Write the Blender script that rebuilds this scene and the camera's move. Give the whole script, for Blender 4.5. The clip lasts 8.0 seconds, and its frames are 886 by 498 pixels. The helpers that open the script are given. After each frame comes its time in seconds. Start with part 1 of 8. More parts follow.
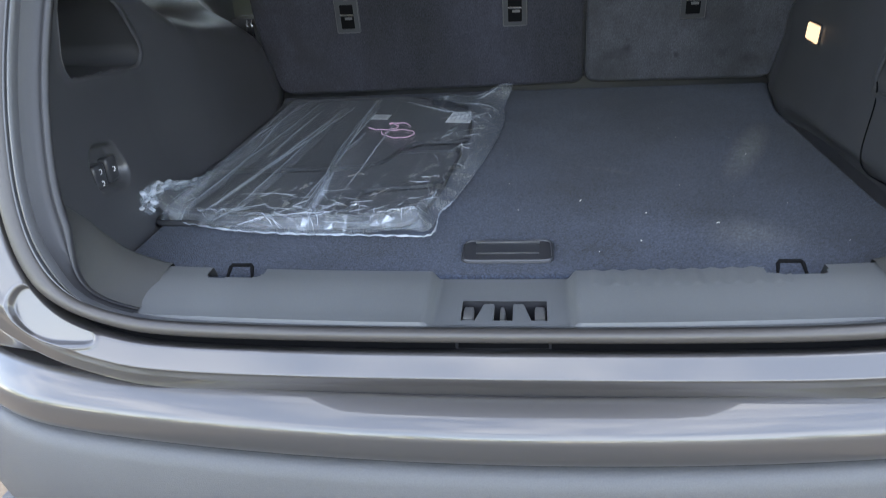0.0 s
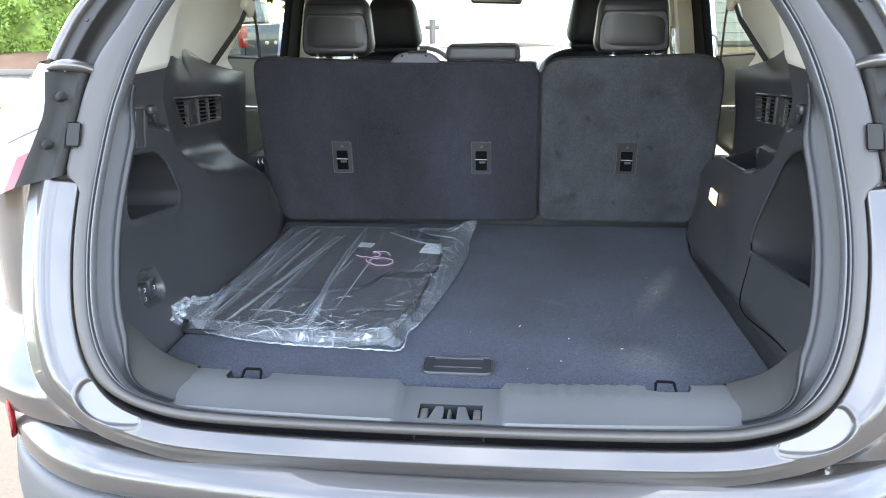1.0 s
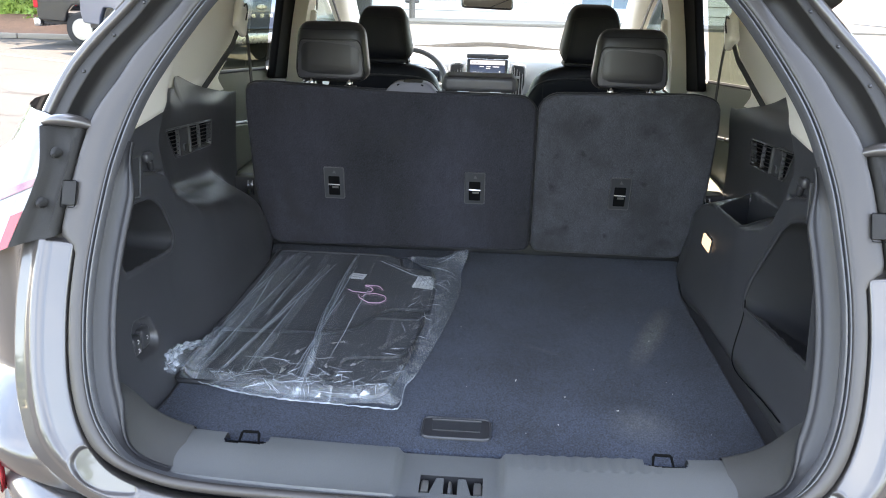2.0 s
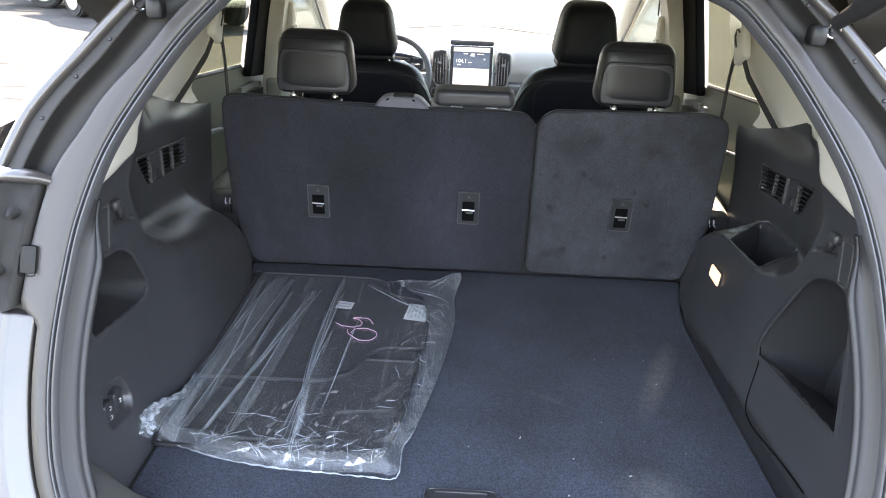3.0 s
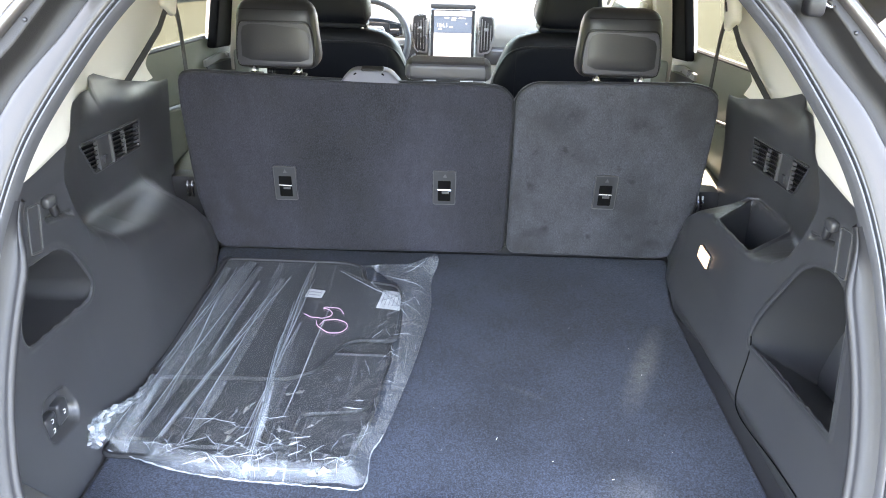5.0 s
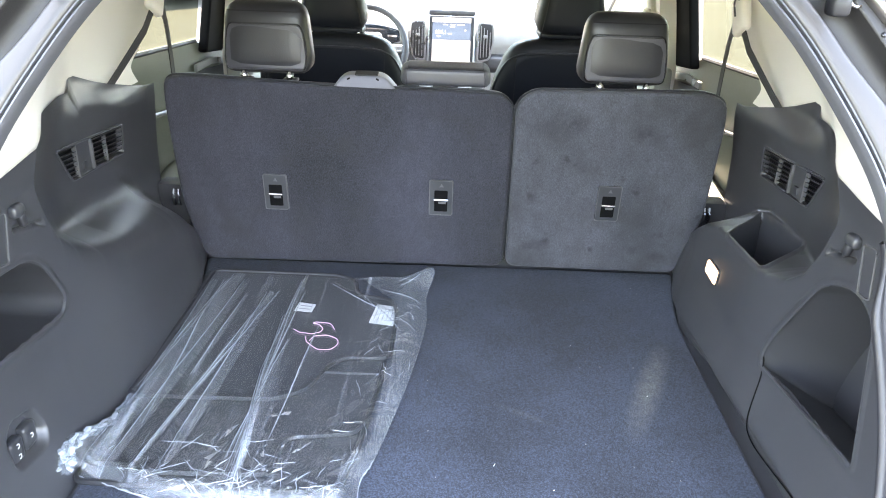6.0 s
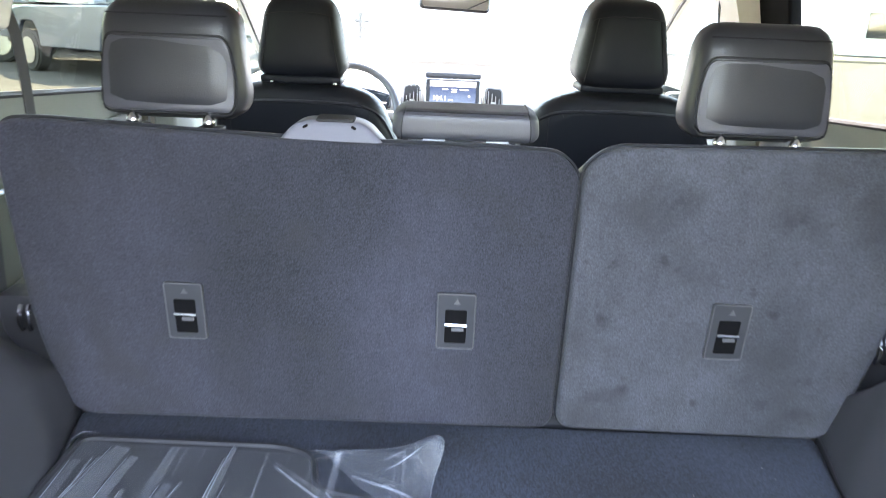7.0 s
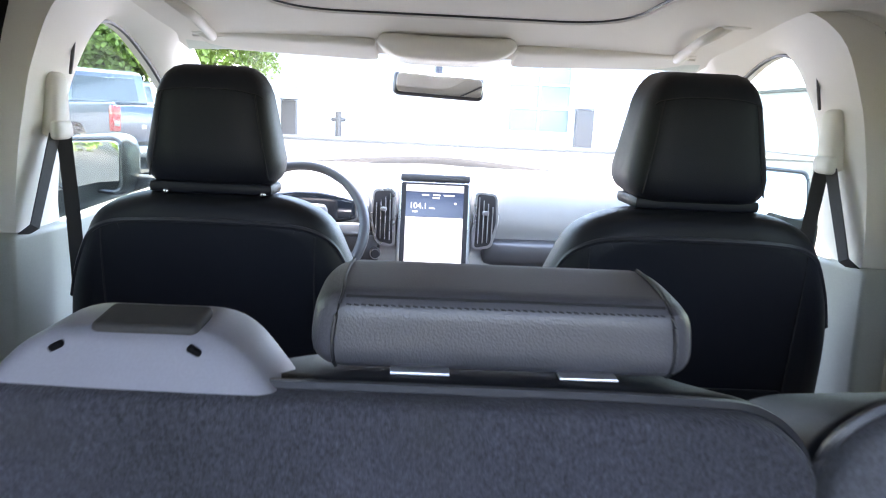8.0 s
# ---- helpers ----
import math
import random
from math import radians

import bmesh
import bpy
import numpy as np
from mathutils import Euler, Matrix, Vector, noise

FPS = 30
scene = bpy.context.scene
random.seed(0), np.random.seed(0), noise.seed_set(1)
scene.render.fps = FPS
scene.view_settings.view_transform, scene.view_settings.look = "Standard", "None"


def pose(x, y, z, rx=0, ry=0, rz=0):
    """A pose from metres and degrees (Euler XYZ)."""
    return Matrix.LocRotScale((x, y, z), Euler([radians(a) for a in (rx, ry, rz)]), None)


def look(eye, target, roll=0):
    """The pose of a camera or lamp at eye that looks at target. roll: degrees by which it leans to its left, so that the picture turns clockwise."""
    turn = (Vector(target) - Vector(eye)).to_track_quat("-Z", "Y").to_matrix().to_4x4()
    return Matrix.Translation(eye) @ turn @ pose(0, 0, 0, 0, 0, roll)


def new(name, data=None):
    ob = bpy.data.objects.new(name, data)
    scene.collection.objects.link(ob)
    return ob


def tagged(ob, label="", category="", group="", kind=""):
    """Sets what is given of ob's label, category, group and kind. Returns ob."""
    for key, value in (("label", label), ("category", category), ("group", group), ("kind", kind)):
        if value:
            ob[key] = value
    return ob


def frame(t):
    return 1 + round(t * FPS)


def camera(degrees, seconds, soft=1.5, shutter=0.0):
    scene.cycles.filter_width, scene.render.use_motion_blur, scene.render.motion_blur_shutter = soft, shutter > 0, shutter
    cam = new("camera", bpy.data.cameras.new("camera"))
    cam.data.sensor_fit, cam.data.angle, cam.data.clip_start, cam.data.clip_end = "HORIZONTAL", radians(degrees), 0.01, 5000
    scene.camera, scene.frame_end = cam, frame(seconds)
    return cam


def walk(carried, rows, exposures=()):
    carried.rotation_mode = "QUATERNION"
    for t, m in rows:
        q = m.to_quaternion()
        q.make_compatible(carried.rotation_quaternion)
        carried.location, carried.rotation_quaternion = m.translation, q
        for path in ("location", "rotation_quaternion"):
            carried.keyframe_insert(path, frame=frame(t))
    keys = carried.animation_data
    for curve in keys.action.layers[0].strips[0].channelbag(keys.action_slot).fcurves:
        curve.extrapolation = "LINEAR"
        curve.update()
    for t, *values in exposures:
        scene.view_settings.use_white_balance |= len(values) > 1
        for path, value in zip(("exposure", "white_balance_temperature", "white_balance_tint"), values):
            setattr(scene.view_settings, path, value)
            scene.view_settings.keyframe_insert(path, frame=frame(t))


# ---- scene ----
cam = camera(61.2, 8.0, soft=1.0, shutter=0.18)
PATH = [
    (0, (0.037, 0.04, 1.215), (-0.201, 1.842, 0.381), -3.6),
    (0.5, (0.044, -0.109, 1.306), (-0.165, 1.767, 0.644), -1.9),
    (1, (0.1, -0.237, 1.369), (-0.092, 1.665, 0.782), -0.7),
    (1.5, (0.094, -0.253, 1.422), (-0.063, 1.649, 0.823), 0.5),
    (2, (0.044, -0.185, 1.516), (-0.075, 1.702, 0.863), 1.4),
    (3.5, (-0.025, 0.026, 1.643), (-0.047, 1.87, 0.869), 2.2),
    (4, (-0.002, 0.057, 1.649), (-0.021, 1.887, 0.841), 1.9),
    (4.5, (0.013, 0.079, 1.64), (-0.006, 1.897, 0.807), 1.5),
    (6, (0.023, 0.16, 1.612), (0.008, 1.988, 0.801), 1.9),
    (6.5, (-0.006, 0.432, 1.509), (-0.014, 2.284, 0.754), 2.4),
    (7, (-0.028, 0.835, 1.425), (-0.019, 2.743, 0.827), 2.4),
    (7.5, (-0.025, 1.223, 1.404), (0.017, 3.169, 0.945), 2.7),
    (8, (-0.045, 1.496, 1.39), (0.019, 3.464, 1.04), 2.7),
]
EXPOSURES = [(0.0, 3.6, 8300, 15), (1.0, 4.2, 8300, 14), (1.5, 3.78, 8300, 14), (2.0, 3.8, 8400, 16), (3.3, 4.2, 8600, 18), (4.5, 4.88, 8600, 18), (6.0, 5.22, 8500, 17), (6.5, 5.55, 8100, 17),
             (7.1, 5.35, 7700, 19), (7.5, 5.4, 7400, 20), (8.0, 4.55, 7100, 22)]
walk(cam, [(t, look(eye, target, roll)) for t, eye, target, roll in PATH], EXPOSURES)

# ---- daylight ----
SUN_ELEVATION, SUN_AZIMUTH = 52.0, 8.0      # degrees; azimuth clockwise from straight ahead of the car
world = bpy.data.worlds.new("sky")
scene.world = world
world.use_nodes = True
wn = world.node_tree
sky = wn.nodes.new("ShaderNodeTexSky")
sky.sky_type = "NISHITA"
sky.sun_disc = False
sky.sun_elevation = radians(SUN_ELEVATION)
sky.sun_rotation = radians(SUN_AZIMUTH)
sky.altitude, sky.air_density, sky.dust_density, sky.ozone_density = 50, 1.0, 0.2, 1.8
# drifting cloud over the blue
wtc = wn.nodes.new("ShaderNodeTexCoord")
wmap = wn.nodes.new("ShaderNodeMapping")
wmap.inputs["Scale"].default_value = (1.6, 1.6, 3.6)
wnoise = wn.nodes.new("ShaderNodeTexNoise")
wnoise.inputs["Scale"].default_value = 1.7
wnoise.inputs["Detail"].default_value = 8
wnoise.inputs["Roughness"].default_value = 0.6
wramp = wn.nodes.new("ShaderNodeValToRGB")
wramp.color_ramp.elements[0].position, wramp.color_ramp.elements[1].position = 0.44, 0.74
wmix = wn.nodes.new("ShaderNodeMixRGB")
wmix.inputs["Color2"].default_value = (4.0, 4.75, 5.9, 1)
wn.links.new(wtc.outputs["Generated"], wmap.inputs["Vector"])
wn.links.new(wmap.outputs["Vector"], wnoise.inputs["Vector"])
wn.links.new(wnoise.outputs["Fac"], wramp.inputs["Fac"])
wn.links.new(wramp.outputs["Color"], wmix.inputs["Fac"])
wn.links.new(sky.outputs["Color"], wmix.inputs["Color1"])
wn.links.new(wmix.outputs["Color"], wn.nodes["Background"].inputs["Color"])
wn.nodes["Background"].inputs["Strength"].default_value = 0.14

sun_data = bpy.data.lights.new("sun", "SUN")
sun_data.energy, sun_data.angle, sun_data.color = 2.0, radians(0.53), (1.0, 0.955, 0.89)
sun = new("sun", sun_data)
_a, _e = radians(SUN_AZIMUTH), radians(SUN_ELEVATION)
sun.matrix_world = look((20 * math.sin(_a) * math.cos(_e), 20 * math.cos(_a) * math.cos(_e), 20 * math.sin(_e)), (0, 0, 0))

# ---- materials ----


def mat(name, base, rough=0.5, metal=0.0, vary=0.12, fine=400.0, coarse=6.0, bump=0.0, bump_scale=None, coat=0.0,
        tint=None, sheen=0.0, spec=0.5, stretch=None):
    """A surface with variation at two scales: coarse (stains, wear) and fine (grain), and a fine relief."""
    m = bpy.data.materials.new(name)
    m.use_nodes = True
    t, b = m.node_tree, m.node_tree.nodes["Principled BSDF"]
    tc = t.nodes.new("ShaderNodeTexCoord")
    vec = tc.outputs["Object"]
    if stretch:
        mp = t.nodes.new("ShaderNodeMapping")
        mp.inputs["Scale"].default_value = stretch
        t.links.new(vec, mp.inputs["Vector"])
        vec = mp.outputs["Vector"]
    n1 = t.nodes.new("ShaderNodeTexNoise")
    n1.inputs["Scale"].default_value, n1.inputs["Detail"].default_value = coarse, 6
    n2 = t.nodes.new("ShaderNodeTexNoise")
    n2.inputs["Scale"].default_value, n2.inputs["Detail"].default_value = fine, 3
    for n in (n1, n2):
        t.links.new(vec, n.inputs["Vector"])
    add = t.nodes.new("ShaderNodeMath")
    add.operation = "ADD"
    t.links.new(n1.outputs["Fac"], add.inputs[0])
    t.links.new(n2.outputs["Fac"], add.inputs[1])
    rng = t.nodes.new("ShaderNodeMapRange")
    rng.inputs["From Min"].default_value, rng.inputs["From Max"].default_value = 0.7, 1.3
    t.links.new(add.outputs[0], rng.inputs["Value"])
    mix = t.nodes.new("ShaderNodeMixRGB")
    dark = [c * (1 - vary) for c in base]
    light = [min(1, c * (1 + vary)) for c in (tint or base)]
    mix.inputs["Color1"].default_value = (*dark, 1)
    mix.inputs["Color2"].default_value = (*light, 1)
    t.links.new(rng.outputs["Result"], mix.inputs["Fac"])
    t.links.new(mix.outputs["Color"], b.inputs["Base Color"])
    rr = t.nodes.new("ShaderNodeMapRange")
    rr.inputs["To Min"].default_value, rr.inputs["To Max"].default_value = max(0.02, rough * 0.85), min(1, rough * 1.15)
    t.links.new(n1.outputs["Fac"], rr.inputs["Value"])
    t.links.new(rr.outputs["Result"], b.inputs["Roughness"])
    b.inputs["Metallic"].default_value = metal
    b.inputs["Specular IOR Level"].default_value = spec
    b.inputs["Coat Weight"].default_value = coat
    b.inputs["Coat Roughness"].default_value = 0.03
    b.inputs["Sheen Weight"].default_value = sheen
    if bump:
        n3 = n2
        if bump_scale:
            n3 = t.nodes.new("ShaderNodeTexNoise")
            n3.inputs["Scale"].default_value, n3.inputs["Detail"].default_value = bump_scale, 2
            t.links.new(vec, n3.inputs["Vector"])
        bp = t.nodes.new("ShaderNodeBump")
        bp.inputs["Strength"].default_value, bp.inputs["Distance"].default_value = bump, 0.002
        t.links.new(n3.outputs["Fac"], bp.inputs["Height"])
        t.links.new(bp.outputs["Normal"], b.inputs["Normal"])
    return m


def glass(name, tint=(1, 1, 1), gloss=0.08, rough=0.0):
    """A thin clear pane: mostly transmitting, glossy at grazing angles."""
    m = bpy.data.materials.new(name)
    m.use_nodes = True
    t = m.node_tree
    t.nodes.remove(t.nodes["Principled BSDF"])
    tr, gl, mx = (t.nodes.new(k) for k in ("ShaderNodeBsdfTransparent", "ShaderNodeBsdfGlossy", "ShaderNodeMixShader"))
    fr = t.nodes.new("ShaderNodeLayerWeight")
    fr.inputs["Blend"].default_value = gloss
    tr.inputs["Color"].default_value = (*tint, 1)
    gl.inputs["Roughness"].default_value = rough
    weak = t.nodes.new("ShaderNodeMath")
    weak.operation = "MULTIPLY"
    weak.inputs[1].default_value = 0.35
    t.links.new(fr.outputs["Facing"], weak.inputs[0])
    t.links.new(weak.outputs[0], mx.inputs["Fac"])
    t.links.new(tr.outputs["BSDF"], mx.inputs[1])
    t.links.new(gl.outputs["BSDF"], mx.inputs[2])
    t.links.new(mx.outputs["Shader"], t.nodes["Material Output"].inputs["Surface"])
    return m


def glow(name, color, strength):
    m = bpy.data.materials.new(name)
    m.use_nodes = True
    b = m.node_tree.nodes["Principled BSDF"]
    b.inputs["Base Color"].default_value = (*[c * 0.2 for c in color], 1)
    b.inputs["Roughness"].default_value = 0.15
    b.inputs["Emission Color"].default_value = (*color, 1)
    b.inputs["Emission Strength"].default_value = strength
    return m


PAINT = mat("grey_metallic_paint", (0.083, 0.0765, 0.0745), 0.34, 0.35, 0.05, 2500, 2, coat=1.0)
JAMB = mat("satin_grey_flange_paint", (0.060, 0.0540, 0.0505), 0.45, 0.25, 0.06, 900, 4, coat=0.20)
# darker copy of the body paint: the gutter's shade put into its colour
GUTTER = mat("shaded_gutter_paint", (0.032, 0.030, 0.029), 0.5, 0.1, 0.15, 700, 5, 0.1, 800)
TRIM_MATTE = mat("matt_black_bracket_plastic", (0.030, 0.029, 0.028), 0.55, 0, 0.12, 600, 5, 0.1, 900, spec=0.2)
RUBBER = mat("black_rubber", (0.0308, 0.0322, 0.0364), 0.45, 0, 0.2, 300, 8, 0.1)
TRIM = mat("dark_grained_plastic", (0.0432, 0.044, 0.048), 0.36, 0, 0.10, 700, 5, 0.12, 900, spec=0.85)
TRIM_BLACK = mat("black_plastic", (0.027, 0.027, 0.03), 0.45, 0, 0.12, 600, 5, 0.1, 900)
SILL = mat("grey_sill_plastic", (0.095, 0.0985, 0.0985), 0.50, 0, 0.10, 600, 6, 0.12, 900)
SILL_CORNER = mat("dark_grey_corner_plastic", (0.060, 0.0595, 0.0575), 0.5, 0, 0.1, 600, 6, 0.12, 900)
BUMPER_BLACK = mat("moulded_grey_plastic", (0.081, 0.081, 0.0837), 0.55, 0, 0.1, 500, 5, 0.15, 700)
SEAT_CARPET = mat("seat_back_carpet", (0.007744, 0.008208, 0.01177), 0.95, 0, 0.35, 520, 4, 0.7, 700, tint=(0.03098, 0.03175, 0.04336), sheen=0.05, stretch=(1, 1, 0.55))
SEAT_CARPET_WORN = mat("rubbed_seat_back_carpet", (0.0362, 0.0380, 0.0452), 0.95, 0, 0.24, 500, 7, 0.55, 650, tint=(0.0560, 0.0590, 0.0700), sheen=0.07, stretch=(1, 1, 0.5))
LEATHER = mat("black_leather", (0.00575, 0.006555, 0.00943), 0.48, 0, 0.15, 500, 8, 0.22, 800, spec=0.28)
# guide plastic made pale: its bright sheen is painted as base colour
GUIDE = mat("sheen_paled_guide_plastic", (0.175, 0.175, 0.2013), 0.32, 0, 0.06, 700, 8, 0.08)
WELL_BLACK = mat("deep_black_plastic", (0.0042, 0.0042, 0.0049), 0.75, 0, 0.1, 600, 5, spec=0.08)
# paler copy of the leather: the sheen on lit pads put into base colour
LEATHER_MID = mat("sheen_paled_leather", (0.05508, 0.05508, 0.06318), 0.38, 0, 0.10, 700, 8, 0.20, 760, spec=0.5)
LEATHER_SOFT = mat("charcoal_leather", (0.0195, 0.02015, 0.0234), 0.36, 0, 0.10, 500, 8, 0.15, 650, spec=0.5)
SEAM = mat("dark_thread", (0.010, 0.010, 0.011), 0.8, 0, 0.1, 800, 20)
BEIGE = mat("light_pillar_plastic", (0.798, 0.7612, 0.6825), 0.55, 0, 0.04, 600, 3, 0.08, 900)
HEADLINER = mat("light_woven_headliner", (0.798, 0.756, 0.6825), 0.95, 0, 0.05, 900, 3, 0.2, 1200)
DOOR_TRIM = mat("olive_grey_door_trim", (0.396, 0.402, 0.348), 0.5, 0, 0.08, 500, 4, 0.12, 800)
DOOR_REAR = mat("olive_grey_rear_door_trim", (0.20, 0.205, 0.168), 0.42, 0, 0.08, 500, 4, 0.12, 800)
ARMREST = mat("olive_padded_vinyl", (0.17, 0.173, 0.138), 0.38, 0, 0.08, 500, 4, 0.12, 800)
DASH = mat("light_dashboard_skin", (0.46, 0.46, 0.45), 0.6, 0, 0.06, 600, 4, 0.15, 800)
SATIN = mat("satin_silver_trim", (0.55, 0.55, 0.56), 0.28, 0.9, 0.05, 900, 10)
CHROME = mat("polished_steel", (0.75, 0.76, 0.78), 0.12, 1.0, 0.05, 900, 10)
STEEL_DARK = mat("dark_steel", (0.085, 0.085, 0.09), 0.4, 0.8, 0.15, 500, 10)
PLATE = mat("dark_grey_release_plastic", (0.0378, 0.03885, 0.04305), 0.30, 0, 0.06, 700, 8)
BELT = mat("grey_webbing", (0.040, 0.040, 0.041), 0.8, 0, 0.15, 900, 20, 0.3, 1200)
MAT_CARPET = mat("charcoal_mat_carpet", (0.022, 0.0235, 0.0275), 0.95, 0, 0.16, 700, 9, 0.3, 900, sheen=0.15)
MAT_EDGE = mat("dark_mat_binding", (0.030, 0.031, 0.034), 0.55, 0, 0.15, 600, 20, 0.3)
LABEL = mat("white_paper_label", (0.86, 0.86, 0.86), 0.7, 0, 0.03, 900, 30)
PRINT = mat("grey_print", (0.48, 0.48, 0.50), 0.6, 0, 0.05, 900, 30)
INK = mat("pink_marker_ink", (0.85, 0.52, 0.68), 0.5, 0, 0.08, 900, 60)
LENS_RED = mat("red_lamp_lens", (0.42, 0.012, 0.020), 0.10, 0, 0.1, 300, 20, coat=1.0)
LENS_PINK = mat("pink_lamp_lens", (0.30, 0.12, 0.14), 0.12, 0, 0.1, 300, 20, coat=1.0)
LENS_CLEAR = mat("clear_lamp_lens", (0.27, 0.265, 0.26), 0.10, 0.2, 0.06, 300, 12, coat=1.0)
MIRROR = mat("mirror_silver", (0.9, 0.9, 0.9), 0.02, 1.0, 0.01, 100, 4)
SEAL = mat("grey_seal_rubber", (0.075, 0.0765, 0.0825), 0.36, 0, 0.08, 300, 8)
GLASS = glass("clear_glass", (0.852, 0.9088, 0.8946), 0.05)
GLASS_FRONT = glass("lightly_tinted_glass", (0.5964, 0.6532, 0.6248), 0.05)
GLASS_REAR = glass("privacy_glass", (0.50, 0.52, 0.45), 0.06)
PAINT.node_tree.nodes["Principled BSDF"].inputs["Coat IOR"].default_value = 1.5
GLASS_DARK = mat("dark_window_glass", (0.02, 0.025, 0.03), 0.05, 0, 0.1, 10, 1, coat=1.0)
SCREEN_BLUE = glow("screen_blue", (0.012, 0.026, 0.085), 0.09)
SCREEN_WHITE = glow("screen_white", (0.80, 0.84, 0.90), 0.08)
SCREEN_TEXT = glow("screen_text", (0.85, 0.9, 1.0), 0.12)
SCREEN_GREY = glow("screen_grey_mark", (0.45, 0.48, 0.55), 0.1)
LAMP_GLOW = glow("cargo_lamp_glow", (1.0, 0.74, 0.52), 0.13)
FLUFF = mat("white_lint", (0.7, 0.68, 0.62), 0.9, 0, 0.1, 900, 40)
# the sky mirrored in the panes is put into their base colour
PANE_PALE = mat("sky_lit_window_glass", (0.153, 0.2125, 0.272), 0.12, 0, 0.12, 10, 0.5, coat=0.1)
WALL_WHITE = mat("white_metal_cladding", (0.74, 0.75, 0.76), 0.5, 0, 0.05, 60, 0.6)
ASPHALT = mat("sunbleached_asphalt", (0.036, 0.0328, 0.0288), 0.9, 0, 0.22, 60, 0.35, 0.4, 90)
KERB = mat("pale_kerb_concrete", (0.19, 0.172, 0.145), 0.85, 0, 0.12, 60, 1.2, 0.3)
LINE_PAINT = mat("worn_white_line_paint", (0.34, 0.33, 0.31), 0.8, 0, 0.3, 20, 2.5, 0.2)
TAR = mat("dark_crack_tar", (0.018, 0.016, 0.014), 0.8, 0, 0.3, 40, 4)
MULCH = mat("brown_mulch", (0.16, 0.085, 0.05), 0.95, 0, 0.3, 25, 1.5, 0.5)
LEAF = mat("bright_hedge_leaf", (0.085, 0.15, 0.022), 0.55, 0, 0.45, 9, 1.3, tint=(0.15, 0.24, 0.04))
LEAF_TREE = mat("tree_leaf", (0.12, 0.19, 0.03), 0.6, 0, 0.4, 5, 0.8, tint=(0.20, 0.29, 0.05))
BARK = mat("grey_bark", (0.12, 0.095, 0.075), 0.9, 0, 0.3, 40, 4, 0.5)
TRUCK_BLUE = mat("blue_grey_truck_paint", (0.10, 0.12, 0.17), 0.3, 0.5, 0.05, 900, 1, coat=1.0)
TRUCK_SILVER = mat("silver_truck_paint", (0.40, 0.40, 0.42), 0.3, 0.6, 0.05, 900, 1, coat=1.0)
TRUCK_BLACK = mat("black_truck_paint", (0.02, 0.02, 0.022), 0.25, 0.2, 0.05, 900, 1, coat=1.0)
TYRE = mat("tyre_rubber", (0.02, 0.02, 0.02), 0.8, 0, 0.2, 60, 8, 0.3)
RIM = mat("alloy_rim", (0.45, 0.45, 0.46), 0.3, 0.9, 0.05, 300, 6)


def floor_carpet():
    """Dark cargo carpet with lint, scuffs and pale sunlight patches painted into its colour."""
    m = mat("navy_black_cargo_carpet", (0.0202, 0.0262, 0.0395), 0.95, 0, 0.4, 380, 6, 0.8, 560, tint=(0.0310, 0.0402, 0.0600), sheen=0.08)
    t, b = m.node_tree, m.node_tree.nodes["Principled BSDF"]
    src = b.inputs["Base Color"].links[0].from_socket
    tc = t.nodes.new("ShaderNodeTexCoord")
    fac = None
    # sunlit patches of the floor, mixed into the carpet as pale gradients
    for (cx, cy, ang, sx, sy, amount) in ((0.425, 1.40, -22, 0.034, 0.20, 0.95), (0.335, 1.02, 10, 0.075, 0.075, 0.50), (0.17, 1.30, 60, 0.012, 0.07, 0.25)):
        mp = t.nodes.new("ShaderNodeMapping")
        mp.vector_type = "TEXTURE"
        mp.inputs["Location"].default_value = (cx, cy, 0.78)
        mp.inputs["Rotation"].default_value = (0, 0, radians(ang))
        mp.inputs["Scale"].default_value = (sx, sy, 1)
        gr = t.nodes.new("ShaderNodeTexGradient")
        gr.gradient_type = "SPHERICAL"
        mu = t.nodes.new("ShaderNodeMath")
        mu.operation = "MULTIPLY"
        mu.inputs[1].default_value = amount
        t.links.new(tc.outputs["Object"], mp.inputs["Vector"])
        t.links.new(mp.outputs["Vector"], gr.inputs["Vector"])
        t.links.new(gr.outputs["Fac"], mu.inputs[0])
        if fac is None:
            fac = mu.outputs[0]
        else:
            ad = t.nodes.new("ShaderNodeMath")
            ad.operation = "ADD"
            t.links.new(fac, ad.inputs[0])
            t.links.new(mu.outputs[0], ad.inputs[1])
            fac = ad.outputs[0]
    sp = t.nodes.new("ShaderNodeTexNoise")
    sp.inputs["Scale"].default_value, sp.inputs["Detail"].default_value = 55, 6
    t.links.new(tc.outputs["Object"], sp.inputs["Vector"])
    mu = t.nodes.new("ShaderNodeMath")
    mu.operation = "MULTIPLY"
    t.links.new(fac, mu.inputs[0])
    t.links.new(sp.outputs["Fac"], mu.inputs[1])
    mix = t.nodes.new("ShaderNodeMixRGB")
    mix.inputs["Color2"].default_value = (0.20, 0.20, 0.18, 1)
    t.links.new(mu.outputs[0], mix.inputs["Fac"])
    t.links.new(src, mix.inputs["Color1"])
    t.links.new(mix.outputs["Color"], b.inputs["Base Color"])
    return m


CARPET = floor_carpet()


